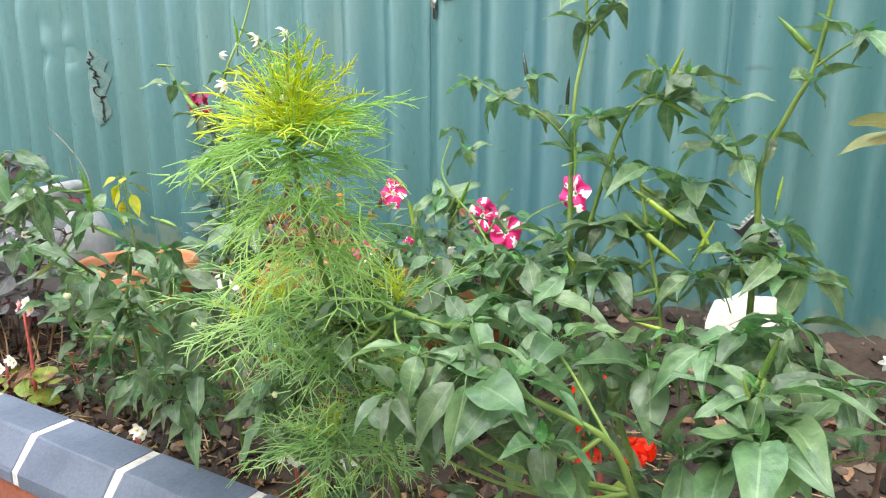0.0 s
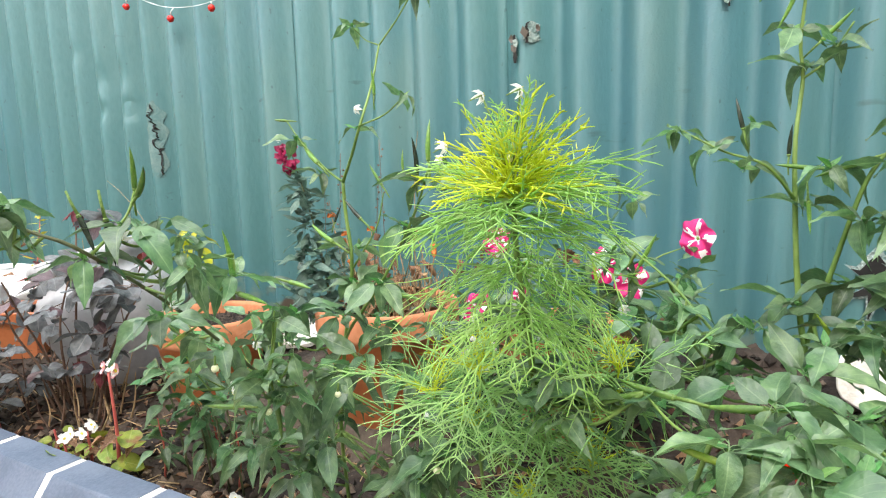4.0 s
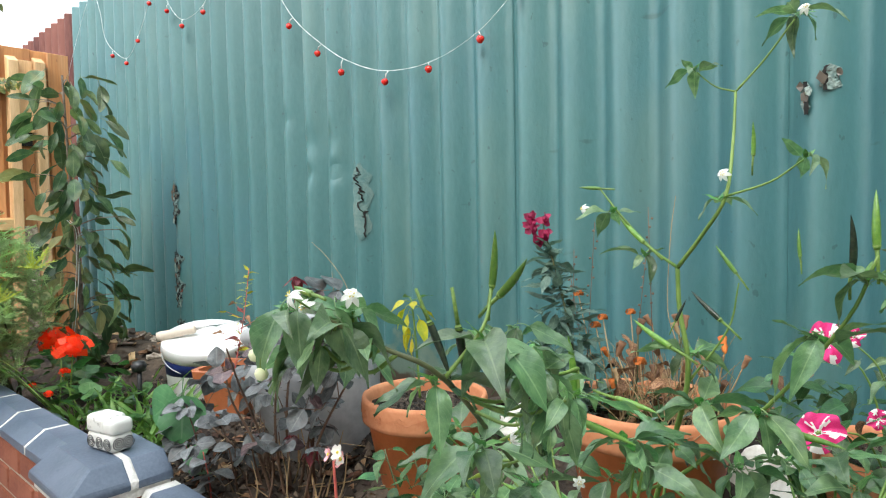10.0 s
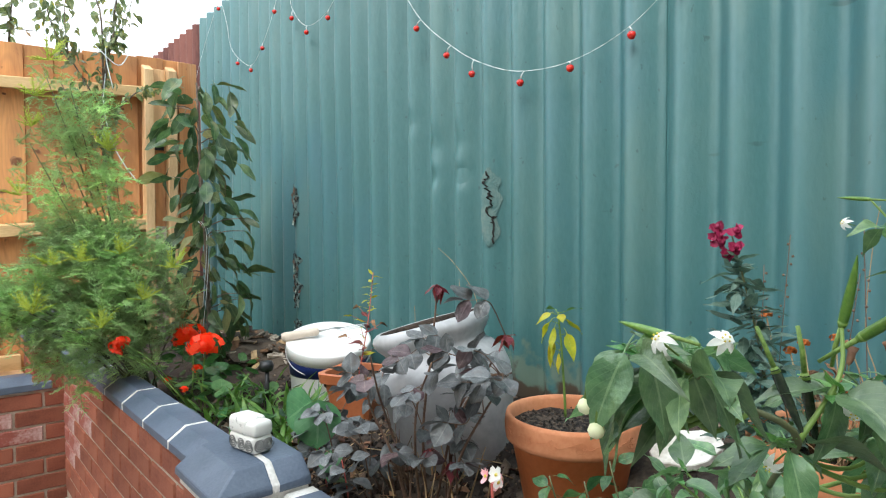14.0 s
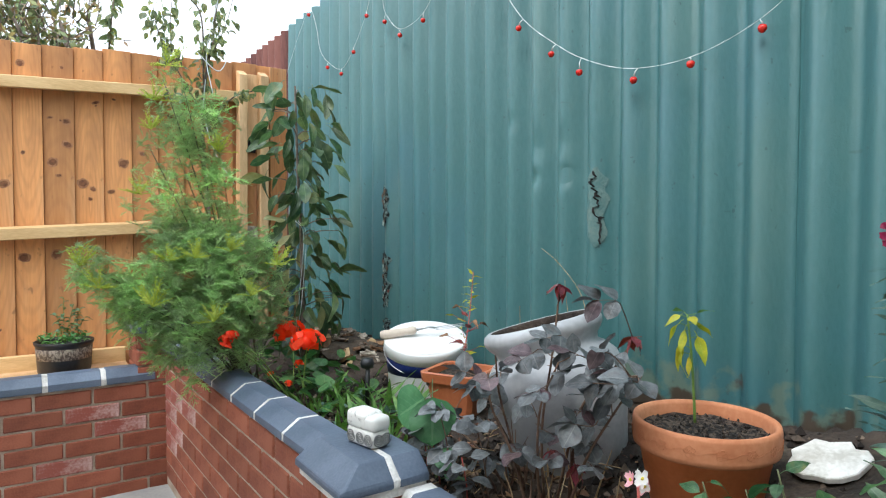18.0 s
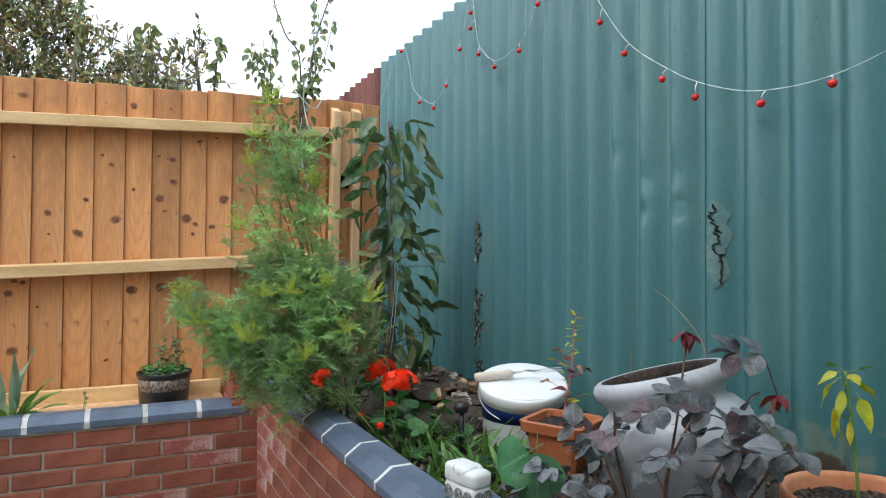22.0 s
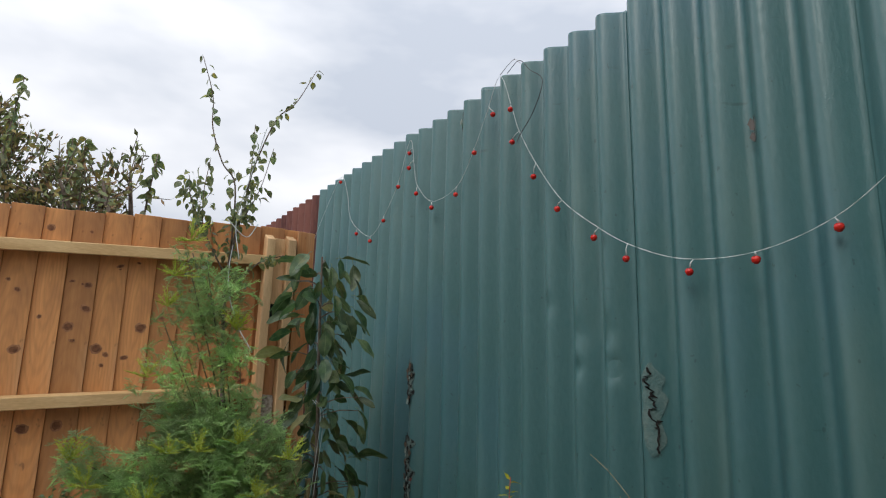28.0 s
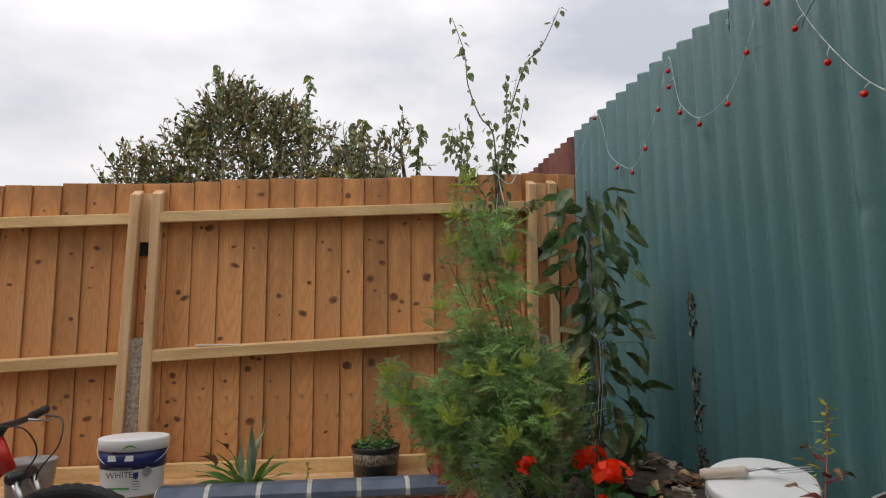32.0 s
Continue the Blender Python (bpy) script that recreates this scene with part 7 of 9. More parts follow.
chilli(bC3, "chilli plant with pale yellow-green pods beside the torn iron",
       [([bC3, (-0.49, 1.2, 0.82), (-0.499, 1.12, 0.98), (-0.501, 1.12, 1.105), (-0.503, 1.117, 1.154), (-0.488, 1.11, 1.196), (-0.478, 1.11, 1.221), (-0.471, 1.11, 1.27), (-0.465, 1.12, 1.34)], 0.0058, 0.0020),
        ([(-0.478, 1.11, 1.221), (-0.464, 1.11, 1.232), (-0.448, 1.11, 1.243)], 0.0020, 0.0012),
        ([(-0.503, 1.117, 1.154), (-0.517, 1.117, 1.165), (-0.528, 1.118, 1.19)], 0.0020, 0.0012)],
       [((-0.525, 1.12, 1.20), 4, 0.034), ((-0.532, 1.12, 1.170), 5, 0.034), ((-0.517, 1.12, 1.160), 4, 0.030), ((-0.50, 1.115, 1.175), 3, 0.03), ((-0.480, 1.11, 1.212), 4, 0.032), ((-0.455, 1.11, 1.24), 6, 0.034), ((-0.488, 1.10, 1.115), 5, 0.036), ((-0.477, 1.10, 1.079), 5, 0.042), ((-0.514, 1.10, 1.095), 5, 0.042), ((-0.499, 1.10, 1.085), 5, 0.042), ((-0.468, 1.10, 1.085), 4, 0.048), ((-0.535, 1.10, 1.075), 5, 0.042), ((-0.44, 1.12, 1.0), 6, 0.045), ((-0.42, 1.12, 1.0), 5, 0.04), ((-0.465, 1.12, 1.33), 5, 0.04)],
       [((-0.480, 1.11, 1.232), (-0.65, 0, 0.7), 0.034, "g"), ((-0.49, 1.10, 1.135), (0.1, 0, 1), 0.02, "y"), ((-0.531, 1.10, 1.10), (-0.4, 0, 0.8), 0.028, "y"), ((-0.45, 1.1, 1.025), (-0.7, 0, 0.6), 0.03, "d"), ((-0.40, 1.12, 1.02), (0.3, 0, 0.9), 0.03, "g"), ((-0.485, 1.1, 1.10), (0.7, 0, -0.3), 0.03, "y")],
       [((-0.41, 1.14, 1.02), (0, -0.8, 0.4))], seed=58, fill=[((-0.49, 1.10, 1.05), (0.05, 0.03, 0.05), 6, 0.042), ((-0.43, 1.12, 0.98), (0.05, 0.04, 0.03), 3, 0.042)])

# low branch of chilli leaves close over the wall
bD = (-0.54, 1.24, soil_z(-0.54, 1.24))
chilli(bD, "low spreading chilli branch with broad glossy leaves",
       [([bD, (-0.535, 1.12, 0.78), (-0.546, 0.99, 0.945), (-0.561, 0.97, 0.997), (-0.588, 0.96, 1.015), (-0.621, 0.95, 1.030), (-0.645, 0.94, 1.045)], 0.0056, 0.0030),
        ([(-0.621, 0.95, 1.030), (-0.67, 0.955, 1.035), (-0.704, 0.96, 1.04), (-0.735, 1.0, 1.045)], 0.0026, 0.0016),
        ([(-0.561, 0.97, 0.997), (-0.60, 1.0, 1.03), (-0.640, 1.03, 1.05)], 0.0026, 0.0016)],
       [((-0.646, 0.945, 1.050), 5, 0.038), ((-0.640, 0.935, 1.035), 6, 0.052), ((-0.69, 0.935, 1.015), 4, 0.040), ((-0.615, 0.95, 1.035), 5, 0.050), ((-0.655, 0.965, 1.060), 5, 0.042), ((-0.727, 1.02, 1.034), 6, 0.046), ((-0.678, 1.05, 1.040), 6, 0.046), ((-0.637, 1.05, 1.055), 5, 0.046), ((-0.612, 1.02, 1.04), 5, 0.044), ((-0.60, 1.03, 1.02), 5, 0.046), ((-0.60, 0.96, 1.0), 3, 0.05)],
       [((-0.715, 1.0, 1.045), (-0.95, 0, 0.1), 0.042, "g"), ((-0.680, 0.945, 1.032), (-0.95, 0, 0.15), 0.042, "y"), ((-0.66, 0.99, 1.05), (-0.9, 0.2, -0.2), 0.045, "g")],
       [], seed=61, fill=[((-0.66, 0.96, 1.03), (0.05, 0.03, 0.025), 4, 0.048), ((-0.60, 0.95, 0.98), (0.04, 0.03, 0.05), 3, 0.055), ((-0.79, 1.04, 1.02), (0.07, 0.04, 0.02), 8, 0.046), ((-0.70, 0.99, 0.98), (0.05, 0.03, 0.03), 4, 0.046), ((-0.68, 1.03, 0.93), (0.06, 0.05, 0.06), 5, 0.048)], grow=1.1)

bE = (-0.50, 1.25, soil_z(-0.50, 1.25) + 0.0)
chilli(bE, "young chilli plant with large smooth leaves over the wall edge",
       [([bE, (-0.49, 1.10, 0.85), (-0.487, 1.02, 0.96), (-0.487, 1.0, 1.015), (-0.486, 1.0, 1.045)], 0.0050, 0.0026),
        ([(-0.487, 1.02, 0.96), (-0.52, 1.03, 1.0), (-0.54, 1.05, 1.035)], 0.0026, 0.0016)],
       [((-0.486, 1.0, 1.035), 7, 0.044), ((-0.506, 1.0, 1.022), 6, 0.050), ((-0.470, 0.99, 1.015), 5, 0.055), ((-0.50, 0.99, 0.995), 5, 0.052), ((-0.525, 1.0, 0.985), 5, 0.050), ((-0.539, 1.05, 1.045), 5, 0.044), ((-0.56, 1.05, 1.02), 6, 0.05), ((-0.516, 1.03, 1.045), 5, 0.042), ((-0.50, 1.04, 1.055), 5, 0.042), ((-0.475, 1.06, 1.06), 5, 0.042), ((-0.48, 1.05, 1.04), 4, 0.045)],
       [((-0.488, 1.0, 1.045), (0.3, -0.1, 1), 0.03, "g"), ((-0.492, 0.995, 1.03), (-0.2, -0.2, 1), 0.02, "y")],
       [], seed=72, fill=[((-0.49, 1.0, 1.0), (0.05, 0.03, 0.04), 4, 0.052), ((-0.53, 1.03, 0.95), (0.05, 0.04, 0.05), 4, 0.05)], grow=1.05)

# bushy low growth between the cosmos and the wall
bL = (-0.93, 1.26, soil_z(-0.93, 1.26))
chilli(bL, "low bushy chilli plant under the feathery cosmos",
       [([bL, (-0.93, 1.18, 0.75), (-0.92, 1.12, 0.90), (-0.905, 1.1, 0.97)], 0.0048, 0.0025), ([(-0.93, 1.18, 0.75), (-0.98, 1.15, 0.86), (-1.02, 1.15, 0.95)], 0.003, 0.0016), ([(-0.92, 1.12, 0.90), (-0.86, 1.1, 0.98), (-0.80, 1.05, 1.01)], 0.003, 0.0016)],
       [((-1.02, 1.15, 0.957), 6, 0.05), ((-0.913, 1.1, 0.98), 7, 0.052), ((-0.86, 1.1, 1.0), 6, 0.046), ((-0.899, 1.1, 0.95), 6, 0.055), ((-0.951, 1.12, 0.905), 6, 0.06), ((-0.80, 1.05, 1.015), 6, 0.046), ((-0.97, 1.14, 0.85), 5, 0.06), ((-1.03, 1.17, 0.86), 5, 0.06), ((-1.0, 1.2, 0.78), 5, 0.06)],
       [((-0.80, 1.05, 1.03), (-0.9, 0, 0.3), 0.04, "g")], [((-0.99, 1.13, 0.93), (0, -0.9, 0.2))], [(-0.96, 1.1, 0.89), (-0.95, 1.12, 0.93)], seed=83, fill=[((-0.95, 1.12, 0.90), (0.1, 0.05, 0.06), 12, 0.052), ((-0.90, 1.16, 0.78), (0.13, 0.05, 0.07), 10, 0.052), ((-1.04, 1.29, 0.95), (0.10, 0.06, 0.06), 11, 0.058), ((-0.97, 1.36, 1.0), (0.08, 0.06, 0.05), 8, 0.05)])

# yellowing seedling in the ornamented pot
bY = POT_R + Vector((-0.035, 0.02, 0.222))
rY = random.Random(5)
seedling = plant_thing("chilli_seedling", bY, "spindly chilli seedling with yellowing drooping leaves", "chilli plant")
add_stem(seedling, bY, [bY, bY + Vector((-0.004, 0, 0.06)), bY + Vector((-0.012, 0, 0.15)), bY + Vector((-0.022, 0, 0.222))], 0.0032, 0.0018, M_stem)
for z, a, s, el in ((0.165, 0.4, 0.035, 30), (0.165, 2.6, 0.04, 10), (0.162, 4.4, 0.036, -20), (0.16, 5.6, 0.045, -5), (0.15, 1.2, 0.05, -35), (0.148, 3.4, 0.055, -50), (0.14, 4.9, 0.055, -65), (0.13, 0.1, 0.06, -65), (0.115, 3.2, 0.06, -75), (0.105, 4.2, 0.05, -78), (0.10, 5.2, 0.045, -70)):
    z *= 1.33
    st = bY + Vector((-0.022 * z / 0.222, 0, z))
    d = Vector((math.cos(a) * math.cos(radians(el)), math.sin(a) * math.cos(radians(el)), math.sin(radians(el))))
    p1 = st + Vector((math.cos(a), math.sin(a), 0.3)) * 0.018
    add_stem(seedling, bY, [st, p1], 0.001, 0.0008, M_stem, "leaf_stalk", 5)
    add_leaf(seedling, bY, CHX if z < 0.217 else CHY, p1, d, s, rY)

# ---- feathery plants ----
def thread(vs, fs, p, d, length, w, r, droop=0.35, seg=4):
    """A thin tapered strip that bends down."""
    p, d = Vector(p), Vector(d).normalized()
    side = d.orthogonal().normalized()
    side.rotate(Matrix.Rotation(r.uniform(0, 3.14), 3, d))
    pts = []
    for i in range(seg + 1):
        pts.append(p.copy())
        d = (d + Vector((r.uniform(-0.12, 0.12), r.uniform(-0.12, 0.12), -droop / seg))).normalized()
        p = p + d * (length / seg)
    tube_into(vs, fs, pts, w, w * 0.35, 3, False)


def fern(vs, fs, p, d, length, w, r, pairs=6, droop=0.6, pin=0.36, sub=2, seg=3, lift=0.25):
    """A leaf twice divided: a bending rib, opposite side ribs, and fine threads that fork off those."""
    p, d = Vector(p), Vector(d).normalized()
    pts = []
    for i in range(pairs + 1):
        pts.append(p.copy())
        if i:
            side = d.cross(UP)
            side = side.normalized() if side.length > 0.05 else d.orthogonal().normalized()
            for sg in (-1, 1):
                ang = r.uniform(0.55, 1.05)
                q = (d * math.cos(ang) + side * sg * math.sin(ang) + UP * r.uniform(-0.25, 0.35)).normalized()
                ln = length * pin * (1.05 - 0.6 * i / pairs) * r.uniform(0.75, 1.2)
                thread(vs, fs, p, q, ln, w, r, -lift if r.random() < 0.6 else 0.3, seg)
                for _ in range(sub):
                    k = r.uniform(0.15, 0.65)
                    q2 = (q + d * 0.3 + Vector((r.uniform(-0.8, 0.8), r.uniform(-0.8, 0.8), r.uniform(-0.5, 0.6)))).normalized()
                    thread(vs, fs, p + q * ln * k, q2, ln * r.uniform(0.4, 0.7), w * 0.8, r, r.uniform(-0.3, 0.3), 2)
        d = (d + Vector((r.uniform(-0.09, 0.09), r.uniform(-0.09, 0.09), -droop / pairs))).normalized()
        p = p + d * (length / pairs)
    tube_into(vs, fs, pts, w * 1.3, w * 0.7, 3, False)


def cosmos():
    base = Vector((-0.86, 1.25, soil_z(-0.86, 1.25)))
    r = random.Random(91)
    ob = plant_thing("cosmos_plant", base, "bright green feathery cosmos plant with yellowish crown", "cosmos")
    axis = smooth_line([base, (-0.85, 1.16, 0.80), (-0.838, 1.08, 0.958), (-0.831, 1.03, 1.071), (-0.829, 1.005, 1.141), (-0.828, 0.998, 1.20)], 8)
    add_stem(ob, base, axis[::4], 0.0042, 0.0018, M_stem)

    def tier(name, c, n, l0, l1, e0, e1, droop, mat, w, label="", pin=0.36, sub=2, pairs=6):
        vs, fs = [], []
        for k in range(n):
            a, el = 2.4 * k + r.uniform(-0.35, 0.35), radians(r.uniform(e0, e1))
            d = Vector((math.cos(a) * math.cos(el), math.sin(a) * math.cos(el), math.sin(el)))
            fern(vs, fs, Vector(c) - base - Vector((0, 0, 0.012 * r.random())), d, r.uniform(l0, l1), w, r, pairs, droop, pin, sub, 4, -0.55)
        q = part(name, mesh_of(name, vs, fs, mat), None, ob, label)
        q["kind"] = "stuff"

    top = Vector((-0.828, 0.998, 1.198))
    tier("crown_leaves", top - Vector((0, 0, 0.012)), 56, 0.035, 0.066, 5, 88, 0.3, M_threadc, 0.0009, "lime-yellow young threads of the crown", 0.5, 1, 3)
    tier("crown_plumage", top + Vector((0, 0, 0.004)), 10, 0.04, 0.062, 40, 86, 0.2, M_thread, 0.0007, "", 0.3, 1, 5)
    tier("crown_fronds", top - Vector((0, 0, 0.02)), 26, 0.06, 0.092, 0, 50, 0.7, M_thread, 0.0009, "spreading pale green fronds round the crown", 0.72, 1, 4)
    for z, n, l0, l1, e0, e1, droop, mat in ((1.165, 14, 0.055, 0.085, -10, 30, 1.0, M_thread), (1.13, 16, 0.055, 0.09, -15, 25, 1.2, M_thread), (1.09, 16, 0.055, 0.088, -20, 25, 1.2, M_thread), (1.04, 14, 0.05, 0.08, -20, 30, 0.9, M_threadlow), (0.985, 12, 0.05, 0.08, -20, 30, 0.8, M_threadlow), (0.92, 9, 0.05, 0.08, -20, 35, 0.8, M_threadlow), (0.85, 8, 0.05, 0.08, -15, 35, 0.8, M_threadlow)):
        c = min(axis, key=lambda p: abs(p.z - z))
        tier("feathery_leaves", c, n, l0, l1, e0, e1, droop, mat, 0.0008, "", 0.72, 1, 4)
    for q in range(5):
        v2, f2, m2 = [], [], []
        ball_into(v2, f2, m2, top - base + Vector((r.uniform(-0.005, 0.005), r.uniform(-0.005, 0.005), 0.006 + 0.002 * q)), 0.0032, 0)
        part("bud", mesh_of("bud", v2, f2, M_cream), None, ob)
    for x, y, z in ((-0.845, 0.985, 1.248), (-0.816, 0.985, 1.250), (-0.868, 0.972, 1.214)):
        part("flower", FL, None, ob, "small white flower", m=Matrix.Translation(Vector((x, y, z)) - base) @ Euler((1.2, 0, r.uniform(0, 6))).to_matrix().to_4x4() @ Matrix.Scale(0.0075, 4))
        add_stem(ob, base, [top, Vector((x, y, z))], 0.0009, 0.0007, M_stem, "flower_stalk", 4)
    # side shoots with their own yellow tips
    for sx, sy, sz, n, lim in ((-0.868, 1.02, 1.03, 12, 0.08), (-0.93, 1.05, 0.995, 14, 0.085), (-0.845, 1.06, 0.885, 24, 0.085), (-0.79, 1.06, 1.0, 10, 0.08), (-0.90, 1.07, 0.96, 9, 0.075), (-0.765, 1.05, 1.04, 8, 0.07), (-0.80, 1.10, 0.93, 10, 0.075)):
        c = Vector((sx, sy, sz))
        root = min(axis, key=lambda p: abs(p.z - sz + 0.09))
        add_stem(ob, base, [root, (root + c) / 2 + Vector((0, 0, -0.015)), c], 0.0022, 0.0012, M_stem, "side_shoot")
        tier("shoot_leaves", c, n, lim * 0.7, lim, -10, 65, 0.5, M_threadlow, 0.00075, "", 0.7, 1, 4)
        tier("shoot_tip", c + Vector((0, 0, 0.006)), 8, lim * 0.35, lim * 0.55, 30, 88, 0.2, M_threadc, 0.0005, "", 0.45, 1, 4)


cosmos()


def fennel():
    base = Vector((-3.55, 1.20, soil_z(-3.55, 1.2)))
    r = random.Random(17)
    ob = plant_thing("fennel_plant", base, "tall bushy fennel with fine feathery dark green leaves", "fennel")
    sprays, tips = [], []
    for q in range(6):
        vs, fs = [], []
        for k in range(16):
            fern(vs, fs, sphere_dir(r, -90, 90) * 0.05, sphere_dir(r, -35, 80), r.uniform(0.045, 0.08), 0.0012, r, 5, 0.4, 0.5, 2, 3, 0.5)
        sprays.append(mesh_of("fennel_spray", vs, fs, M_fennel))
        vs, fs = [], []
        for k in range(11):
            fern(vs, fs, (0, 0, 0), sphere_dir(r, 5, 88), r.uniform(0.05, 0.085), 0.0014, r, 5, 0.1, 0.38, 1, 2)
        tips.append(mesh_of("fennel_tip", vs, fs, M_fenyel))
    # low bush, then the narrower column that climbs the fruit tree
    spots = []
    for q in range(135):
        d = sphere_dir(r, -70, 90) * r.random() ** 0.4
        spots.append((-3.46 + 0.16 * d.x, 1.02 + 0.28 * d.y, 0.97 + 0.24 * d.z, 1.0))
    for q in range(22):
        k = r.random()
        spots.append((-3.47 + r.uniform(-0.08, 0.08), 0.80 - 0.18 * k, 0.93 + 0.17 * k + r.uniform(-0.05, 0.05), 0.8))
    for q in range(54):
        z = 1.15 + 0.55 * r.random()
        spots.append((-3.54 + r.uniform(-0.09, 0.09), 0.99 + r.uniform(-1, 1) * (0.15 - 0.13 * (z - 1.15)), z, 0.85 if z < 1.4 else 0.7))
    for y, z in ((0.83, 1.52), (0.85, 1.64), (0.88, 1.75), (0.80, 1.40), (0.95, 1.72), (1.10, 1.60), (0.78, 1.30)):
        spots.append((-3.52, y, z, 0.55))
    for x, y, z, size in spots:
        p = Vector((x, y, z))
        part("feathery_spray", sprays[r.randrange(6)], None, ob, m=Matrix.Translation(p - base) @ Matrix.Rotation(r.uniform(0, 6.28), 4, "Z") @ Matrix.Rotation(r.uniform(-0.4, 0.4), 4, "X") @ Matrix.Scale(size * r.uniform(0.85, 1.15), 4))["kind"] = "stuff"
        if r.random() < 0.12:
            low = base + Vector((r.uniform(-0.05, 0.05), r.uniform(-0.03, 0.03), 0))
            add_stem(ob, base, [low, low.lerp(p, 0.5) + Vector((0.02, 0, 0.06)), p], 0.004, 0.0014, M_stemdk)
    for x, y, z in ((-3.46, 0.61, 1.11), (-3.42, 0.66, 1.04), (-3.42, 0.86, 1.12), (-3.36, 0.93, 1.13), (-3.34, 1.04, 1.15), (-3.32, 1.10, 1.0), (-3.52, 0.83, 1.56), (-3.52, 0.88, 1.78), (-3.50, 0.79, 1.34), (-3.52, 1.05, 1.5), (-3.33, 0.98, 0.92), (-3.35, 0.80, 0.98), (-3.52, 0.84, 1.66), (-3.34, 1.20, 1.1)):
        p = Vector((x + 0.07, y, z))
        part("young_tip", tips[r.randrange(6)], None, ob, "yellow-green young fennel tip", m=Matrix.Translation(p - base) @ Matrix.Rotation(r.uniform(0, 6.28), 4, "Z") @ Matrix.Scale(r.uniform(0.7, 1.1), 4))["kind"] = "stuff"


fennel()

# ---- cherry sapling in the corner: hanging long leaves round a pale stem ----
bCh = Vector((-3.78, 1.49, soil_z(-3.78, 1.49)))
rC = random.Random(29)
cherry = plant_thing("cherry_sapling", bCh, "slim cherry sapling with long drooping dark green leaves", "cherry tree")
trunk = smooth_line([bCh, (-3.77, 1.49, 0.85), (-3.76, 1.48, 1.15), (-3.75, 1.46, 1.50), (-3.75, 1.45, 1.84)], 8)
add_stem(cherry, bCh, trunk[::4], 0.011, 0.004, M_bark, "trunk", 9)
for k in range(200):
    t = 0.12 + 0.88 * (k / 200)
    p = trunk[min(int(t * (len(trunk) - 1)), len(trunk) - 1)]
    a = 2.4 * k + rC.uniform(-0.4, 0.4)
    out = Vector((math.cos(a), math.sin(a), 0))
    reach = rC.uniform(0.03, 0.15)
    out.y = out.y * (1.3 if out.y > 0 else 0.9)
    e = radians(rC.uniform(-85, -25) if rC.random() < 0.75 else rC.uniform(-30, 15))
    d = out * math.cos(e) + UP * math.sin(e)
    q = p + out * reach + UP * rC.uniform(0, 0.04)
    if k % 5 == 0:
        add_stem(cherry, bCh, [p, p.lerp(q, 0.5) + UP * 0.012, q], 0.003, 0.0016, M_bark, "twig", 5)
    add_leaf(cherry, bCh, CHERP if rC.random() < (0.4 if q.y < 1.44 and q.z < 1.45 else 0.07) else CHER, q, d, rC.uniform(0.075, 0.135), rC, twist=1.25)
for off in (0.0, 0.03):
    add_stem(cherry, bCh, [(-3.70 + off, 1.43, 1.26), (-3.66 + off, 1.45, 1.20), (-3.68 + off, 1.44, 0.95), (-3.70 + off, 1.43, 0.80), (-3.66 + off, 1.42, 0.70)], 0.0012, 0.0012, M_wire, "support_wire", 6)
cane = add_stem(cherry, bCh, [(-3.79, 1.47, soil_z(-3.79, 1.47)), (-3.80, 1.47, 0.95)], 0.012, 0.011, M_straw, "cane", 8)

# ---- small fruit tree by the fence, tied with white twine ----
bP = Vector((-4.45, 1.30, soil_z(-4.45, 1.3)))
rP = random.Random(41)
pear = plant_thing("young_fruit_tree", bP, "thin young fruit tree, sparse yellowing leaves, above the fence", "fruit tree")
branches = [([bP, (-4.47, 1.27, 1.2), (-4.5, 1.24, 1.74), (-4.50, 1.27, 2.06), (-4.47, 1.29, 2.14)], 0.012, 0.006, 0.55),
            ([(-4.50, 1.25, 1.95), (-4.47, 1.235, 2.287), (-4.46, 1.16, 2.392), (-4.45, 1.095, 2.56), (-4.45, 1.079, 2.732), (-4.45, 1.013, 2.929)], 0.005, 0.0018, 0.0),
            ([(-4.47, 1.29, 2.14), (-4.46, 1.30, 2.30), (-4.45, 1.33, 2.447), (-4.45, 1.414, 2.689), (-4.45, 1.512, 2.807), (-4.45, 1.615, 3.027)], 0.0055, 0.0018, 0.0),
            ([(-4.46, 1.30, 2.30), (-4.45, 1.305, 2.446), (-4.45, 1.303, 2.63)], 0.003, 0.0015, 0.0),
            ([(-4.50, 1.22, 1.85), (-4.48, 1.10, 2.05), (-4.46, 1.03, 2.18), (-4.45, 1.007, 2.30)], 0.004, 0.0015, 0.0),
            ([(-4.48, 1.10, 2.05), (-4.46, 1.085, 2.22), (-4.45, 1.10, 2.40)], 0.003, 0.0015, 0.0),
            ([(-4.47, 1.29, 2.12), (-4.45, 1.358, 2.292), (-4.45, 1.41, 2.52)], 0.003, 0.0015, 0.0),
            ([(-4.5, 1.25, 1.74), (-4.45, 1.38, 1.90), (-4.42, 1.5, 1.95)], 0.005, 0.002, 0.0),
            ([(-4.5, 1.25, 1.60), (-4.40, 1.12, 1.75), (-4.38, 1.05, 1.9)], 0.005, 0.002, 0.0)]
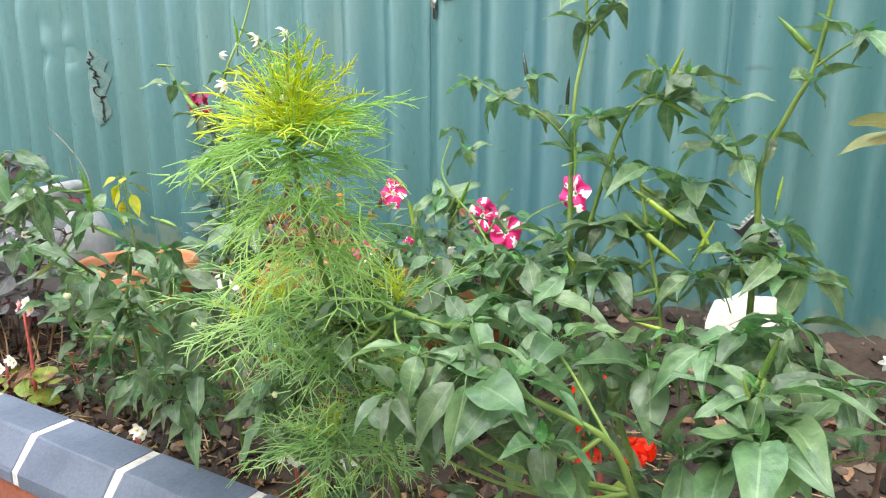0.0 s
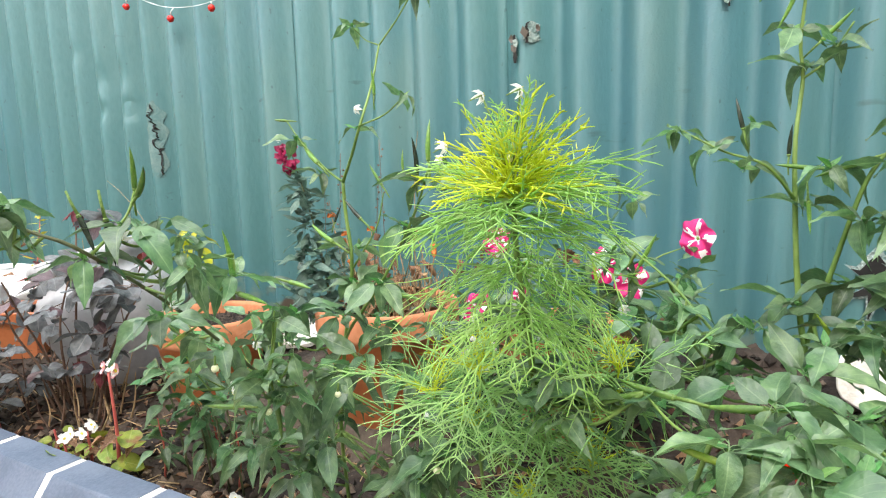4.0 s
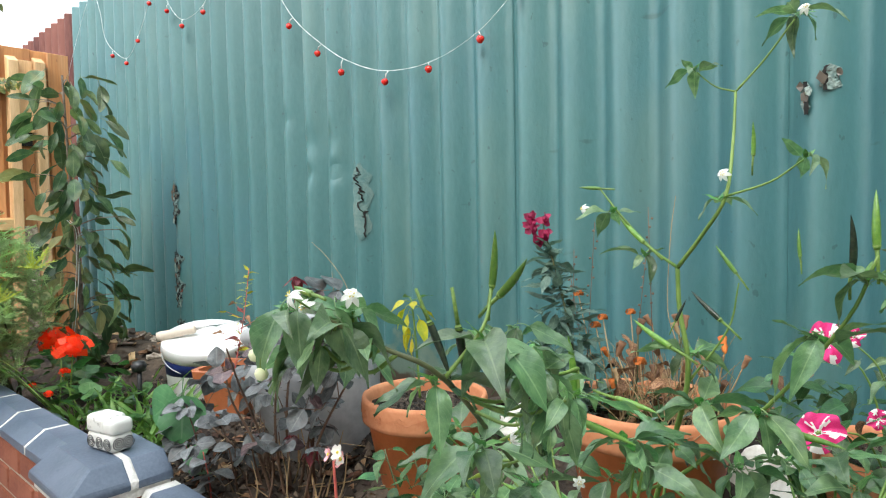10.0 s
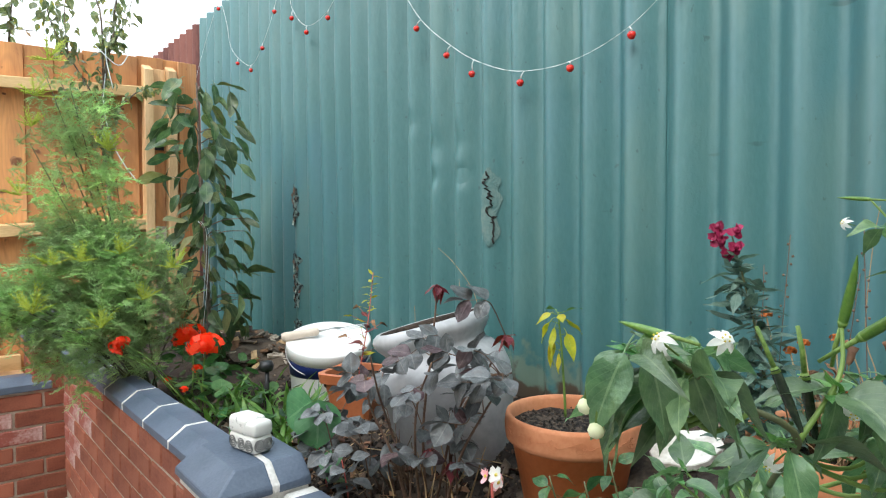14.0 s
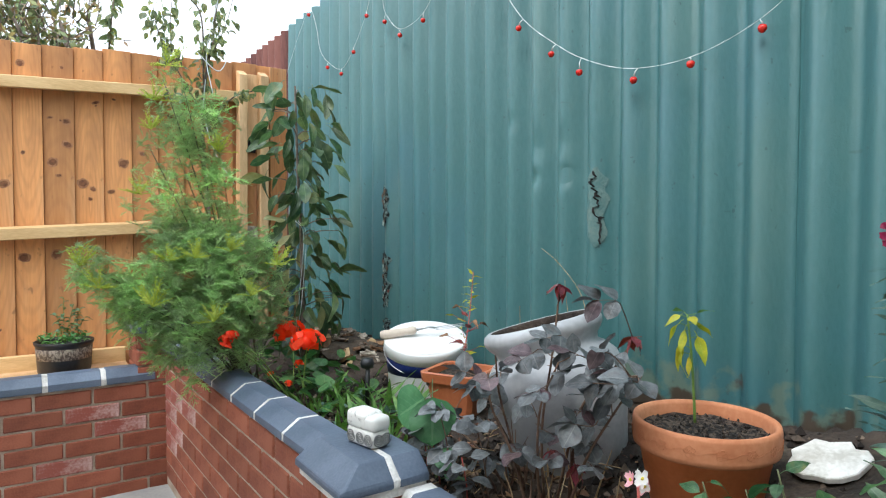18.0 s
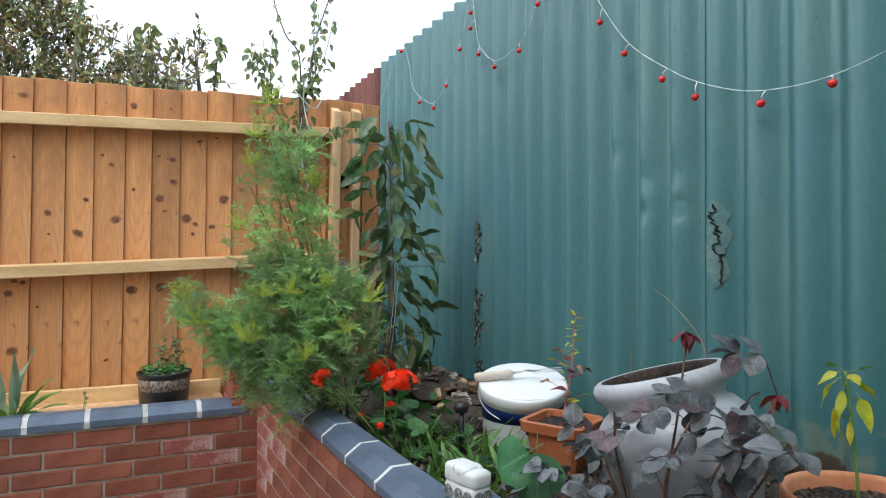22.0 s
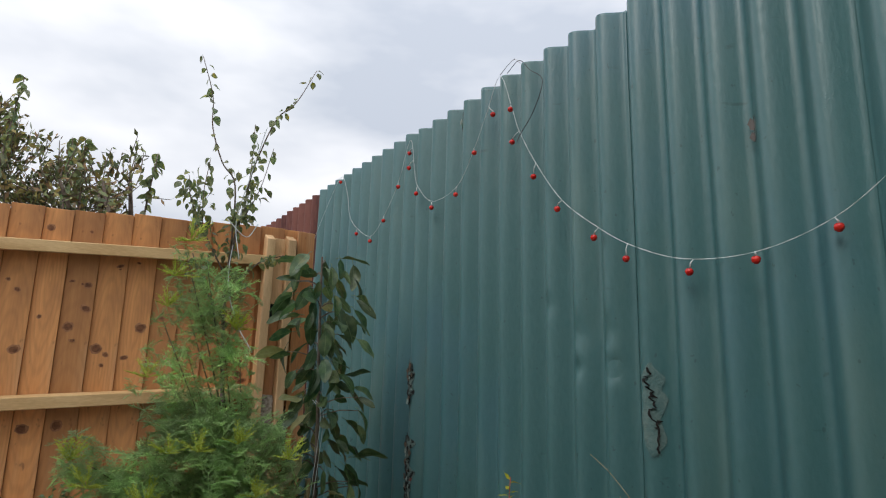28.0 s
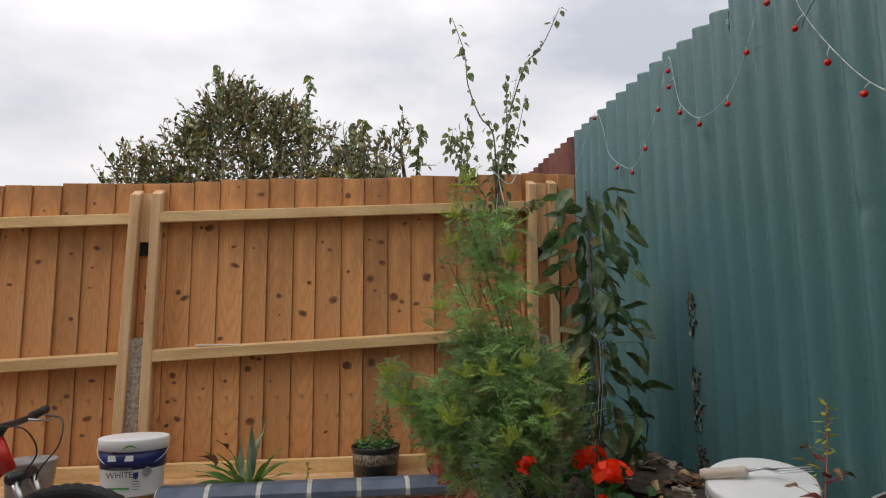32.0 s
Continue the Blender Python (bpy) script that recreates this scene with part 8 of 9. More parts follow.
for pts, r0, r1, lo in branches:
    add_stem(pear, bP, pts, r0, r1, M_bark, "branch", 7)
    ln = smooth_line(pts, 10)
    for p in ln[int(lo * len(ln))::1]:
        for _ in range(3 if p.z < 2.3 else 1):
            if rP.random() < (0.75 if p.z < 2.3 else 0.62):
                a = rP.uniform(0, 6.28)
                e = radians(rP.uniform(-85, 5))
                d = Vector((math.cos(a) * math.cos(e), math.sin(a) * math.cos(e), math.sin(e)))
                add_leaf(pear, bP, PEAR, p + Vector((math.cos(a), math.sin(a), 0)) * rP.uniform(0.005, 0.05 if p.z < 2.4 else 0.02), d, rP.uniform(0.03, 0.052), rP, twist=0.9)
for pts in ([(-4.52, 1.33, 2.42), (-4.50, 1.29, 2.2), (-4.5, 1.26, 2.0), (-4.45, 1.24, 1.8), (-4.4, 1.28, 1.6), (-4.35, 1.36, 1.45)], [(-4.43, 1.36, 2.62), (-4.43, 1.30, 2.35), (-4.44, 1.25, 2.1), (-4.40, 1.27, 1.9)], [(-4.42, 1.20, 2.10), (-4.42, 1.30, 2.02), (-4.44, 1.36, 2.10)]):
    add_stem(pear, bP, pts, 0.0026, 0.0026, M_wire, "twine", 5)

# ---- roses with purple-grey leaves ----
bR = Vector((-2.16, 1.42, soil_z(-2.16, 1.42)))
rR = random.Random(55)
rose = plant_thing("rose_bush", bR, "rose bush with dusty purple-grey leaves and thorny canes", "rose")
canes = [[bR + Vector((0.08, -0.02, 0)), (-2.02, 1.40, 0.76), (-1.97, 1.42, 0.86), (-1.94, 1.45, 0.93)], [bR + Vector((0.0, -0.05, 0)), (-2.18, 1.34, 0.74), (-2.20, 1.30, 0.84), (-2.19, 1.28, 0.92)], [bR, (-2.17, 1.42, 0.78), (-2.14, 1.42, 0.95), (-2.124, 1.426, 1.10)], [bR + Vector((0.05, 0.02, 0)), (-2.08, 1.44, 0.80), (-2.03, 1.48, 0.92), (-1.99, 1.506, 1.0)], [bR + Vector((-0.06, 0, 0)), (-2.23, 1.38, 0.75), (-2.20, 1.32, 0.87), (-2.14, 1.26, 0.97)], [bR + Vector((0.02, -0.03, 0)), (-2.12, 1.36, 0.74), (-2.10, 1.35, 0.86), (-2.05, 1.35, 0.96)], [bR + Vector((-0.1, -0.02, 0)), (-2.32, 1.36, 0.70), (-2.38, 1.31, 0.76)], [bR + Vector((0.03, 0.0, 0)), (-2.10, 1.46, 0.82), (-2.06, 1.5, 0.9), (-1.97, 1.5, 0.93)]]
for c in canes:
    add_stem(rose, bR, c, 0.0036, 0.0018, M_cane, "cane", 7)
    ln = smooth_line(c, 8)
    vs, fs = [], []
    for p in ln[2:-3]:
        d = sphere_dir(rR, -10, 30)
        tube_into(vs, fs, [p - bR, p - bR + d * 0.010], 0.0012, 0.0002, 4)
    part("thorns", mesh_of("thorns", vs, fs, M_cane), None, rose)["kind"] = "stuff"
    for k, p in enumerate(ln[8::6]):
        if p.z > 1.0 or k % 2:
            continue
        a = 2.4 * k + rR.uniform(-0.5, 0.5)
        e = radians(rR.uniform(-25, 30))
        d = Vector((math.cos(a) * math.cos(e), math.sin(a) * math.cos(e) - 0.25, math.sin(e))).normalized()
        side = d.cross(UP).normalized()
        rib = 0.055
        stalk = add_stem(rose, bR, [p, p + d * rib], 0.0011, 0.0008, M_cane, "leaf_stalk", 4)
        for q, (f, sg) in enumerate(((0.45, 1), (0.45, -1), (0.8, 1), (0.8, -1), (1.0, 0))):
            ld = (d * (0.5 if sg else 1.0) + side * sg * 0.9 + UP * rR.uniform(-0.35, 0.05)).normalized()
            add_leaf(stalk, bR, ROSEP if rR.random() < 0.16 else ROSE, p + d * rib * f, ld, rR.uniform(0.034, 0.052), rR)
# sprays of five rounded leaflets held out in front of the urn
for x, z in ((-2.097, 1.004), (-2.157, 0.958), (-2.284, 0.90), (-2.36, 0.863), (-2.206, 0.849), (-2.294, 0.804), (-2.097, 0.926), (-2.019, 0.965), (-1.972, 0.955), (-1.984, 0.989), (-2.062, 0.849), (-1.972, 0.899), (-1.985, 0.843), (-1.903, 0.949), (-1.871, 0.955), (-1.97, 1.088), (-1.931, 0.938), (-2.40, 0.74)):
    c = Vector((x, 1.40 + rR.uniform(-0.03, 0.03), z))
    a = min(((p - c).length, k, q) for k, cn in enumerate(canes) for q, p in enumerate(map(Vector, cn)))
    root = Vector(canes[a[1]][a[2]])
    d = Vector((rR.uniform(-1, 1), -0.55, rR.uniform(-0.2, 0.45))).normalized()
    side = d.cross(Vector((0.3, -1, 0.5))).normalized()
    stalk = add_stem(rose, bR, [root, root.lerp(c, 0.6) + UP * 0.012, c, c + d * 0.045], 0.0013, 0.0008, M_cane, "leaf_stalk", 4)
    for f, sg in ((0.0, 1), (0.0, -1), (0.75, 1), (0.75, -1), (1.0, 0))[2 if rR.random() < 0.2 else 0:]:
        ld = (d * (0.55 if sg else 1.0) + side * sg * 0.95 + Vector((0, 0, rR.uniform(-0.3, 0.1)))).normalized()
        add_leaf(stalk, bR, ROSEP if rR.random() < 0.16 else ROSE, c + d * 0.045 * f, ld, rR.uniform(0.038, 0.056), rR)
for p, n in (((-2.124, 1.426, 1.108), 8), ((-1.99, 1.506, 1.005), 7), ((-2.10, 1.38, 0.76), 8), ((-2.05, 1.4, 0.74), 6)):
    for k in range(n):
        a = 2.4 * k
        e = radians(rR.uniform(-60, 0))
        add_leaf(rose, bR, ROSER, p, Vector((math.cos(a) * math.cos(e), math.sin(a) * math.cos(e), math.sin(e))), rR.uniform(0.03, 0.045), rR)
for k in range(34):
    q = bR + Vector((rR.uniform(-0.16, 0.16), rR.uniform(-0.10, 0.08), -0.01))
    e = q + Vector((rR.uniform(-0.06, 0.06), rR.uniform(-0.05, 0.03), rR.uniform(0.06, 0.20)))
    add_stem(rose, bR, [q, q.lerp(e, 0.5) + Vector((rR.uniform(-0.02, 0.02), 0, 0)), e], rR.uniform(0.0016, 0.004), 0.0008, M_cane if k % 3 else M_straw, "dead_twig", 5)
# small rose shoots near the front
for cx, cy, n in ((-2.40, 1.30, 5), (-2.25, 1.27, 5), (-1.70, 1.30, 5), (-2.52, 1.34, 4), (-1.62, 1.36, 5), (-1.54, 1.34, 6), (-1.58, 1.42, 5)):
    b0 = Vector((cx, cy, soil_z(cx, cy)))
    shoot = plant_thing("rose_sucker", b0, "young rose shoot with dull green leaflets beside the wall", "rose", "rose shoots")
    tip = b0 + Vector((rR.uniform(-0.03, 0.03), -0.02, 0.14))
    add_stem(shoot, b0, [b0, b0.lerp(tip, 0.5) + Vector((0.01, 0, 0)), tip], 0.0022, 0.0012, M_redstem)
    for k in range(3 * n):
        p = b0.lerp(tip, 0.35 + 0.65 * k / (3 * n))
        add_leaf(shoot, b0, ROSE if cx < -2.2 else CH, p + sphere_dir(rR, -10, 20) * 0.02, sphere_dir(rR, -35, 25), rR.uniform(0.034, 0.05), rR)

for cx, cy, cz in ((-2.37, 1.275, 0.80), (-2.30, 1.25, 0.73), (-2.26, 1.30, 0.79)):
    b0 = Vector((cx, cy + 0.04, soil_z(cx, cy + 0.04)))
    c = Vector((cx, cy, cz))
    shoot = plant_thing("rose_spray", b0, "low rose spray of slate-grey leaflets behind the pier", "rose", "rose sprays")
    add_stem(shoot, b0, [b0, b0.lerp(c, 0.6) + Vector((0.01, 0, 0)), c], 0.0022, 0.0012, M_cane)
    for k in range(8):
        a = 2.4 * k
        add_leaf(shoot, b0, ROSE, c + Vector((math.cos(a), math.sin(a), 0)) * 0.012, Vector((math.cos(a), math.sin(a) - 0.3, rR.uniform(-0.5, 0.2))), rR.uniform(0.036, 0.05), rR)

# green leafy shoots in front of the ornamented pot
for cx, cz in ((-1.694, 0.850), (-1.627, 0.862), (-1.583, 0.905), (-1.545, 0.880), (-1.60, 0.80)):
    b0 = Vector((cx + 0.03, 1.33, soil_z(cx + 0.03, 1.33)))
    c = Vector((cx, 1.30, cz))
    shoot = plant_thing("rose_sucker", b0, "upright rose shoot with glossy green leaflets by the pot", "rose", "rose shoots")
    add_stem(shoot, b0, [b0, b0.lerp(c, 0.6) + Vector((0.012, 0, 0)), c], 0.0024, 0.0012, M_stemdk)
    for k in range(12):
        a = 2.4 * k
        add_leaf(shoot, b0, PETL, b0.lerp(c, 0.55 + 0.04 * k) + Vector((math.cos(a), math.sin(a), 0)) * 0.014, Vector((math.cos(a), math.sin(a) - 0.3, rR.uniform(-0.5, 0.25))), rR.uniform(0.032, 0.052), rR)

# ---- snapdragon and dried marigolds in the big pot ----
bS = Vector((-1.465, 1.55, POT_2.z + 0.235))
rS = random.Random(63)
snap = plant_thing("snapdragon", bS, "snapdragon with dark crimson flowers and narrow grey-green leaves", "snapdragon")
top = Vector((-1.515, 1.505, 1.235))
add_stem(snap, bS, [bS, bS.lerp(top, 0.5) + Vector((0.01, 0, 0)), top], 0.003, 0.0012, M_stemdk)
for k in range(210):
    t = (k / 210) ** 1.1 * 0.86
    p = bS.lerp(top, t) + Vector((rS.uniform(-1, 1), rS.uniform(-1, 1), 0)) * 0.056 * (1 - t)
    add_leaf(snap, bS, SNAP, p, sphere_dir(rS, -35, 40), rS.uniform(0.042, 0.068) * (1.1 - 0.45 * t), rS)
for x, z, k in ((-0.016, 1.235, 0), (0.014, 1.23, 1), (-0.008, 1.212, 2), (0.014, 1.206, 3), (0.002, 1.195, 4), (-0.012, 1.222, 5)):
    part("bloom", SNF, None, snap, "ruffled crimson bloom", m=Matrix.Translation(Vector((top.x + x, top.y - 0.008, z)) - bS) @ Euler((1.3, rS.uniform(-0.4, 0.4), rS.uniform(-0.6, 0.6))).to_matrix().to_4x4() @ Matrix.Scale(0.0145, 4))
for k in range(5):
    b0 = bS + Vector((rS.uniform(-0.05, 0.12), rS.uniform(-0.02, 0.1), 0))
    t1 = b0 + Vector((rS.uniform(-0.05, 0.05), rS.uniform(-0.02, 0.02), rS.uniform(0.18, 0.36)))
    add_stem(snap, bS, [b0, b0.lerp(t1, 0.5), t1], 0.0009, 0.0006, M_cane, "seed_stalk", 5)
    vs, fs, fm = [], [], []
    for q in range(9):
        ball_into(vs, fs, fm, b0.lerp(t1, 0.55 + 0.05 * q) - bS + sphere_dir(rS, -20, 40) * 0.006, 0.0022, 0)
    part("seed_spray", mesh_of("seed_spray", vs, fs, M_cane), None, snap)["kind"] = "stuff"

bM = POT_2 + Vector((0.02, 0.0, 0.234))
mari = plant_thing("dried_marigolds", bM, "withered brown marigolds with a few orange heads", "marigold")
vs, fs = [], []
for k in range(110):
    p = Vector((rS.uniform(-0.05, 0.09), rS.uniform(-0.10, 0.08), 0))
    d = sphere_dir(rS, 45, 88)
    thread(vs, fs, p, d, rS.uniform(0.05, 0.15), 0.0013, rS, 0.35, 4)
dry = part("dry_straw", mesh_of("dry_straw", vs, fs, M_straw), None, mari)
dry["kind"] = "stuff"
for k in range(45):
    add_leaf(mari, bM, DEAD, bM + Vector((rS.uniform(-0.10, 0.10), rS.uniform(-0.10, 0.06), rS.uniform(0.0, 0.12))), sphere_dir(rS, -70, 60), rS.uniform(0.022, 0.045), rS, "withered_leaf")
for x, y, z, s in ((-1.50, 1.60, 1.095, 0.010), (-1.455, 1.58, 1.045, 0.010), (-1.425, 1.55, 1.065, 0.009), (-1.40, 1.6, 1.07, 0.009), (-1.36, 1.55, 1.0, 0.011)):
    part("flower_head", MARI, None, mari, "faded orange marigold head", m=Matrix.Translation(Vector((x, y, z)) - bM) @ Matrix.Scale(s, 4))
    add_stem(mari, bM, [(bM.x + (x - bM.x) * 0.7, bM.y + (y - bM.y) * 0.7, bM.z), (x, y, z)], 0.0013, 0.0011, M_straw, "stalk", 5)
# spent heads: dry cones on pale stalks
for k in range(20):
    foot = Vector((rS.uniform(-0.06, 0.09), rS.uniform(-0.08, 0.07), 0))
    tip = foot + Vector((rS.uniform(-0.05, 0.06), rS.uniform(-0.03, 0.03), rS.uniform(0.05, 0.15)))
    add_stem(mari, bM, [bM + foot, bM + foot.lerp(tip, 0.5) + Vector((0.006, 0, 0)), bM + tip], 0.0015, 0.0012, M_straw if k % 2 else M_stemdk, "stalk", 5)
    hv, hf = lathe([(0.0, -0.004), (0.0030, 0.0), (0.0044, 0.006), (0.0042, 0.013), (0.0060, 0.020), (0.0030, 0.017), (0.0, 0.019)], 10)
    part("spent_head", mesh_of("spent_head", hv, hf, (M_dead, M_straw, M_orange)[0 if k % 3 else k % 2 + 1]), None, mari, m=Matrix.Translation(tip) @ Euler((rS.uniform(-0.6, 0.6), rS.uniform(-0.6, 0.6), 0)).to_matrix().to_4x4() @ Matrix.Scale(rS.uniform(0.8, 1.3), 4))
for k in range(95):
    p = bM + Vector((rS.uniform(-0.14, 0.14), rS.uniform(-0.14, 0.06), rS.uniform(-0.005, 0.035)))
    add_leaf(mari, bM, GER if k % 2 else SNAP, p, sphere_dir(rS, -30, 50), rS.uniform(0.016, 0.034), rS, "weed_leaf")

# ---- petunias ----
bPt = Vector((-0.99, 1.58, 0.86))
pet = plant_thing("petunia_plant", bPt, "trailing petunia with magenta flowers striped white", "petunia")
rT = random.Random(77)
PETS = ((-0.787, 1.60, 1.076, 0.037), (-1.092, 1.45, 0.973, 0.034), (-1.10, 1.55, 1.065, 0.033), (-0.856, 1.50, 1.020, 0.034), (-0.898, 1.50, 1.043, 0.033), (-1.037, 1.50, 0.986, 0.016), (-1.066, 1.50, 1.081, 0.017))
for x, y, z, s in PETS:
    p = Vector((x, y, z))
    add_stem(pet, bPt, [bPt + Vector((rT.uniform(-0.05, 0.05), 0, 0)), bPt.lerp(p, 0.6) + Vector((0, 0, 0.03)), p + Vector((0, 0.02, -0.01))], 0.0016, 0.001, M_stem)
    nd = Vector((rT.uniform(-0.6, 0.6), -0.8, rT.uniform(0.0, 0.8))).normalized()
    part("petunia_flower", PET, None, pet, "magenta flower with white star stripes", m=Matrix.Translation(p - bPt) @ UP.rotation_difference(nd).to_matrix().to_4x4() @ Matrix.Rotation(rT.uniform(0, 6), 4, "Z") @ Matrix.Diagonal((s * 0.9, s * 0.72, s * 1.3, 1)))
for k in range(150):
    p = bPt + Vector((rT.uniform(-0.20, 0.24), rT.uniform(-0.13, 0.06), rT.uniform(-0.06, 0.20)))
    add_leaf(pet, bPt, (CH, PETL, CH, GER)[k % 4], p, sphere_dir(rT, -50, 50), rT.uniform(0.022, 0.045), rT)
for k in range(190):
    a, q = rT.uniform(0, 6.28), rT.random() ** 0.5
    p = bPt + Vector((0.02 + 0.21 * q * math.cos(a), 0.0 + 0.10 * q * math.sin(a), rT.uniform(-0.05, 0.14)))
    add_leaf(pet, bPt, PETL, p, sphere_dir(rT, -60, 35), rT.uniform(0.035, 0.06), rT)
for k in range(50):
    p = bPt + Vector((rT.uniform(-0.16, 0.18), rT.uniform(-0.12, -0.06), rT.uniform(-0.14, 0.02)))
    add_leaf(pet, bPt, PETL, p, sphere_dir(rT, -80, -10), rT.uniform(0.035, 0.055), rT)
for k in range(24):
    p = bPt + Vector((rT.uniform(-0.18, 0.2), rT.uniform(-0.12, 0.05), rT.uniform(0.05, 0.2)))
    add_leaf(pet, bPt, DEAD, p, sphere_dir(rT, -80, 30), rT.uniform(0.018, 0.03), rT, "withered_flower")

# ---- geraniums, grass and the round leaf by the high wall ----
bG = Vector((-3.28, 1.29, soil_z(-3.28, 1.29)))
ger = plant_thing("geranium", bG, "scarlet geranium with bright red flower heads behind the wall", "geranium")
rG = random.Random(88)
for x, y, z, s in ((-3.435, 1.30, 0.830, 0.064), (-3.22, 1.29, 0.826, 0.064), (-3.30, 1.29, 0.735, 0.018), (-3.30, 1.03, 0.850, 0.026), (-3.27, 1.04, 0.866, 0.026), (-3.29, 1.03, 0.83, 0.018), (-3.352, 1.2, 0.70, 0.014), (-3.17, 1.2, 0.705, 0.014), (-3.26, 1.27, 0.75, 0.016)):
    p = Vector((x, y, z))
    add_stem(ger, bG, [bG + Vector((rG.uniform(-0.08, 0.08), rG.uniform(-0.04, 0.02), 0)), bG.lerp(p, 0.6) + Vector((0, 0, 0.02)), p], 0.0026, 0.0018, M_stem)
    part("flower_head", POM, None, ger, "rounded scarlet flower head", m=Matrix.Translation(p - bG) @ Euler((0.3, 0.2, rG.uniform(0, 6))).to_matrix().to_4x4() @ Matrix.Scale(s, 4))
for k in range(95):
    p = Vector((rG.uniform(-3.75, -3.0), rG.uniform(1.22, 1.48), 0))
    p.z = soil_z(p.x, p.y) + rG.uniform(0.02, 0.15)
    add_leaf(ger, bG, GER, p, sphere_dir(rG, -10, 45), rG.uniform(0.035, 0.065), rG)
bGr = Vector((-3.0, 1.33, soil_z(-3.0, 1.33)))
grass = plant_thing("grass_tuft", bGr, "tuft of green strap-leaved grass and weeds", "grass")
for k in range(110):
    p = Vector((rG.uniform(-3.25, -2.66), rG.uniform(1.24, 1.48), 0))
    p.z = soil_z(p.x, p.y)
    add_leaf(grass, bGr, STRAP, p, sphere_dir(rG, 35, 80), rG.uniform(0.07, 0.17), rG, "blade")
for k in range(30):
    p = Vector((rG.uniform(-3.1, -2.62), rG.uniform(1.22, 1.42), 0))
    p.z = soil_z(p.x, p.y) + rG.uniform(0.0, 0.06)
    add_leaf(grass, bGr, SNAP if k % 2 else CH, p, sphere_dir(rG, 0, 50), rG.uniform(0.04, 0.08), rG)
bB2 = Vector((-2.43, 1.31, soil_z(-2.43, 1.31)))
bigl = plant_thing("nasturtium", bB2, "large round blue-green leaves behind the pier", "leafy plant")
for x, y, z, s, d in ((-2.42, 1.29, 0.815, 0.115, (0.35, -0.2, -0.9)), (-2.47, 1.30, 0.80, 0.115, (-0.75, -0.3, -0.6)), (-2.38, 1.30, 0.70, 0.06, (0.6, -0.3, -0.5)), (-2.52, 1.32, 0.73, 0.06, (-0.6, -0.3, -0.6)), (-2.30, 1.28, 0.66, 0.05, (0.5, -0.6, 0.2))):
    p = Vector((x, y, z))
    add_stem(bigl, bB2, [bB2, bB2.lerp(p, 0.6), p], 0.0022, 0.0016, M_stem)
    part("leaf", BIG[rG.randrange(2)], None, bigl, m=aim(p - bB2, d, (0.65, -0.7, 0.45), s, 0.1))

# orange-leaved shoot in the square planter
bO = SQ + Vector((0.0, 0.0, 0.145))
shoot = plant_thing("lily_seedling", bO, "thin seedling with pale yellow-green and rusty leaves", "seedling")
tipO = Vector((-2.80, 1.70, 1.085))
add_stem(shoot, bO, [bO, bO.lerp(tipO, 0.5) + Vector((0.01, 0, 0)), tipO], 0.0022, 0.0012, M_redstem)
for k in range(34):
    t = 0.12 + 0.88 * k / 34
    p = bO.lerp(tipO, t)
    a = 2.4 * k
    if t > 0.6:
        add_leaf(shoot, bO, CHX, p, Vector((math.cos(a), math.sin(a), 0.35 if t < 0.95 else 1.2)), 0.034 * (1.25 - 0.4 * t), rG)
    elif k % 2:
        add_leaf(shoot, bO, ROSER if k % 3 else CHX, p, Vector((math.cos(a), math.sin(a), 0.4)), 0.045, rG)
        q = p + Vector((math.cos(a), math.sin(a), 0.5)) * 0.05
        add_stem(shoot, bO, [p, q], 0.0012, 0.0008, M_redstem, "twig", 4)
        add_leaf(shoot, bO, DEAD if k % 3 else CHX, q, Vector((math.cos(a), math.sin(a), 0.2)), 0.03, rG)

# dry wisps against the iron
for x, z0, dx, dz in ((-2.415, 1.04, -0.155, 0.13), (-2.46, 0.95, -0.01, 0.13), (-1.42, 1.05, 0.02, 0.22)):
    wv, wf = [], []
    tube_into(wv, wf, smooth_line([(0, 0, -0.35), (0.02, 0, -0.1), (0.0, 0, 0), (dx * 0.5, -0.01, dz * 0.65), (dx, -0.01, dz)], 6), 0.0013, 0.0006, 5)
    solo("dry_stalk", mesh_of("dry_stalk", wv, wf, M_straw), None, "single dry grass stalk against the green wall", "stalk", "dry stalks", m=Matrix.Translation((x, 1.80, z0)))

# dark seed head on a thin stalk behind the urn
bSd = Vector((-2.545, 1.68, soil_z(-2.545, 1.68)))
sdh = plant_thing("seed_head_stalk", bSd, "thin stalk with a dark shrivelled seed head behind the urn", "dry flower")
add_stem(sdh, bSd, [bSd, bSd + Vector((0.005, 0, 0.2)), bSd + Vector((0.012, -0.01, 0.34))], 0.0012, 0.0007, M_straw)
for k in range(12):
    add_leaf(sdh, bSd, DEAD, bSd + Vector((0.01, -0.008, 0.235 + 0.004 * k)), sphere_dir(rG, -80, 40), rG.uniform(0.012, 0.022), rG, "shrivelled_petal")
# brown withered leaf that hangs beside the tall chilli
bBr = Vector((-0.40, 1.22, soil_z(-0.40, 1.22)))
brl = plant_thing("withered_stalk", bBr, "withered stalk with curled spotted brown leaves", "dry plant")
add_stem(brl, bBr, [bBr, (-0.405, 1.15, 0.95), (-0.42, 1.08, 1.185)], 0.0025, 0.0012, M_cane)
for d, q in (((-0.9, -0.2, -0.35), 0.045), ((-0.8, -0.3, 0.1), 0.04), ((0.5, -0.6, -0.3), 0.035)):
    add_leaf(brl, bBr, CHERP, Vector((-0.42, 1.08, 1.185)), d, q, rG, "withered_leaf")

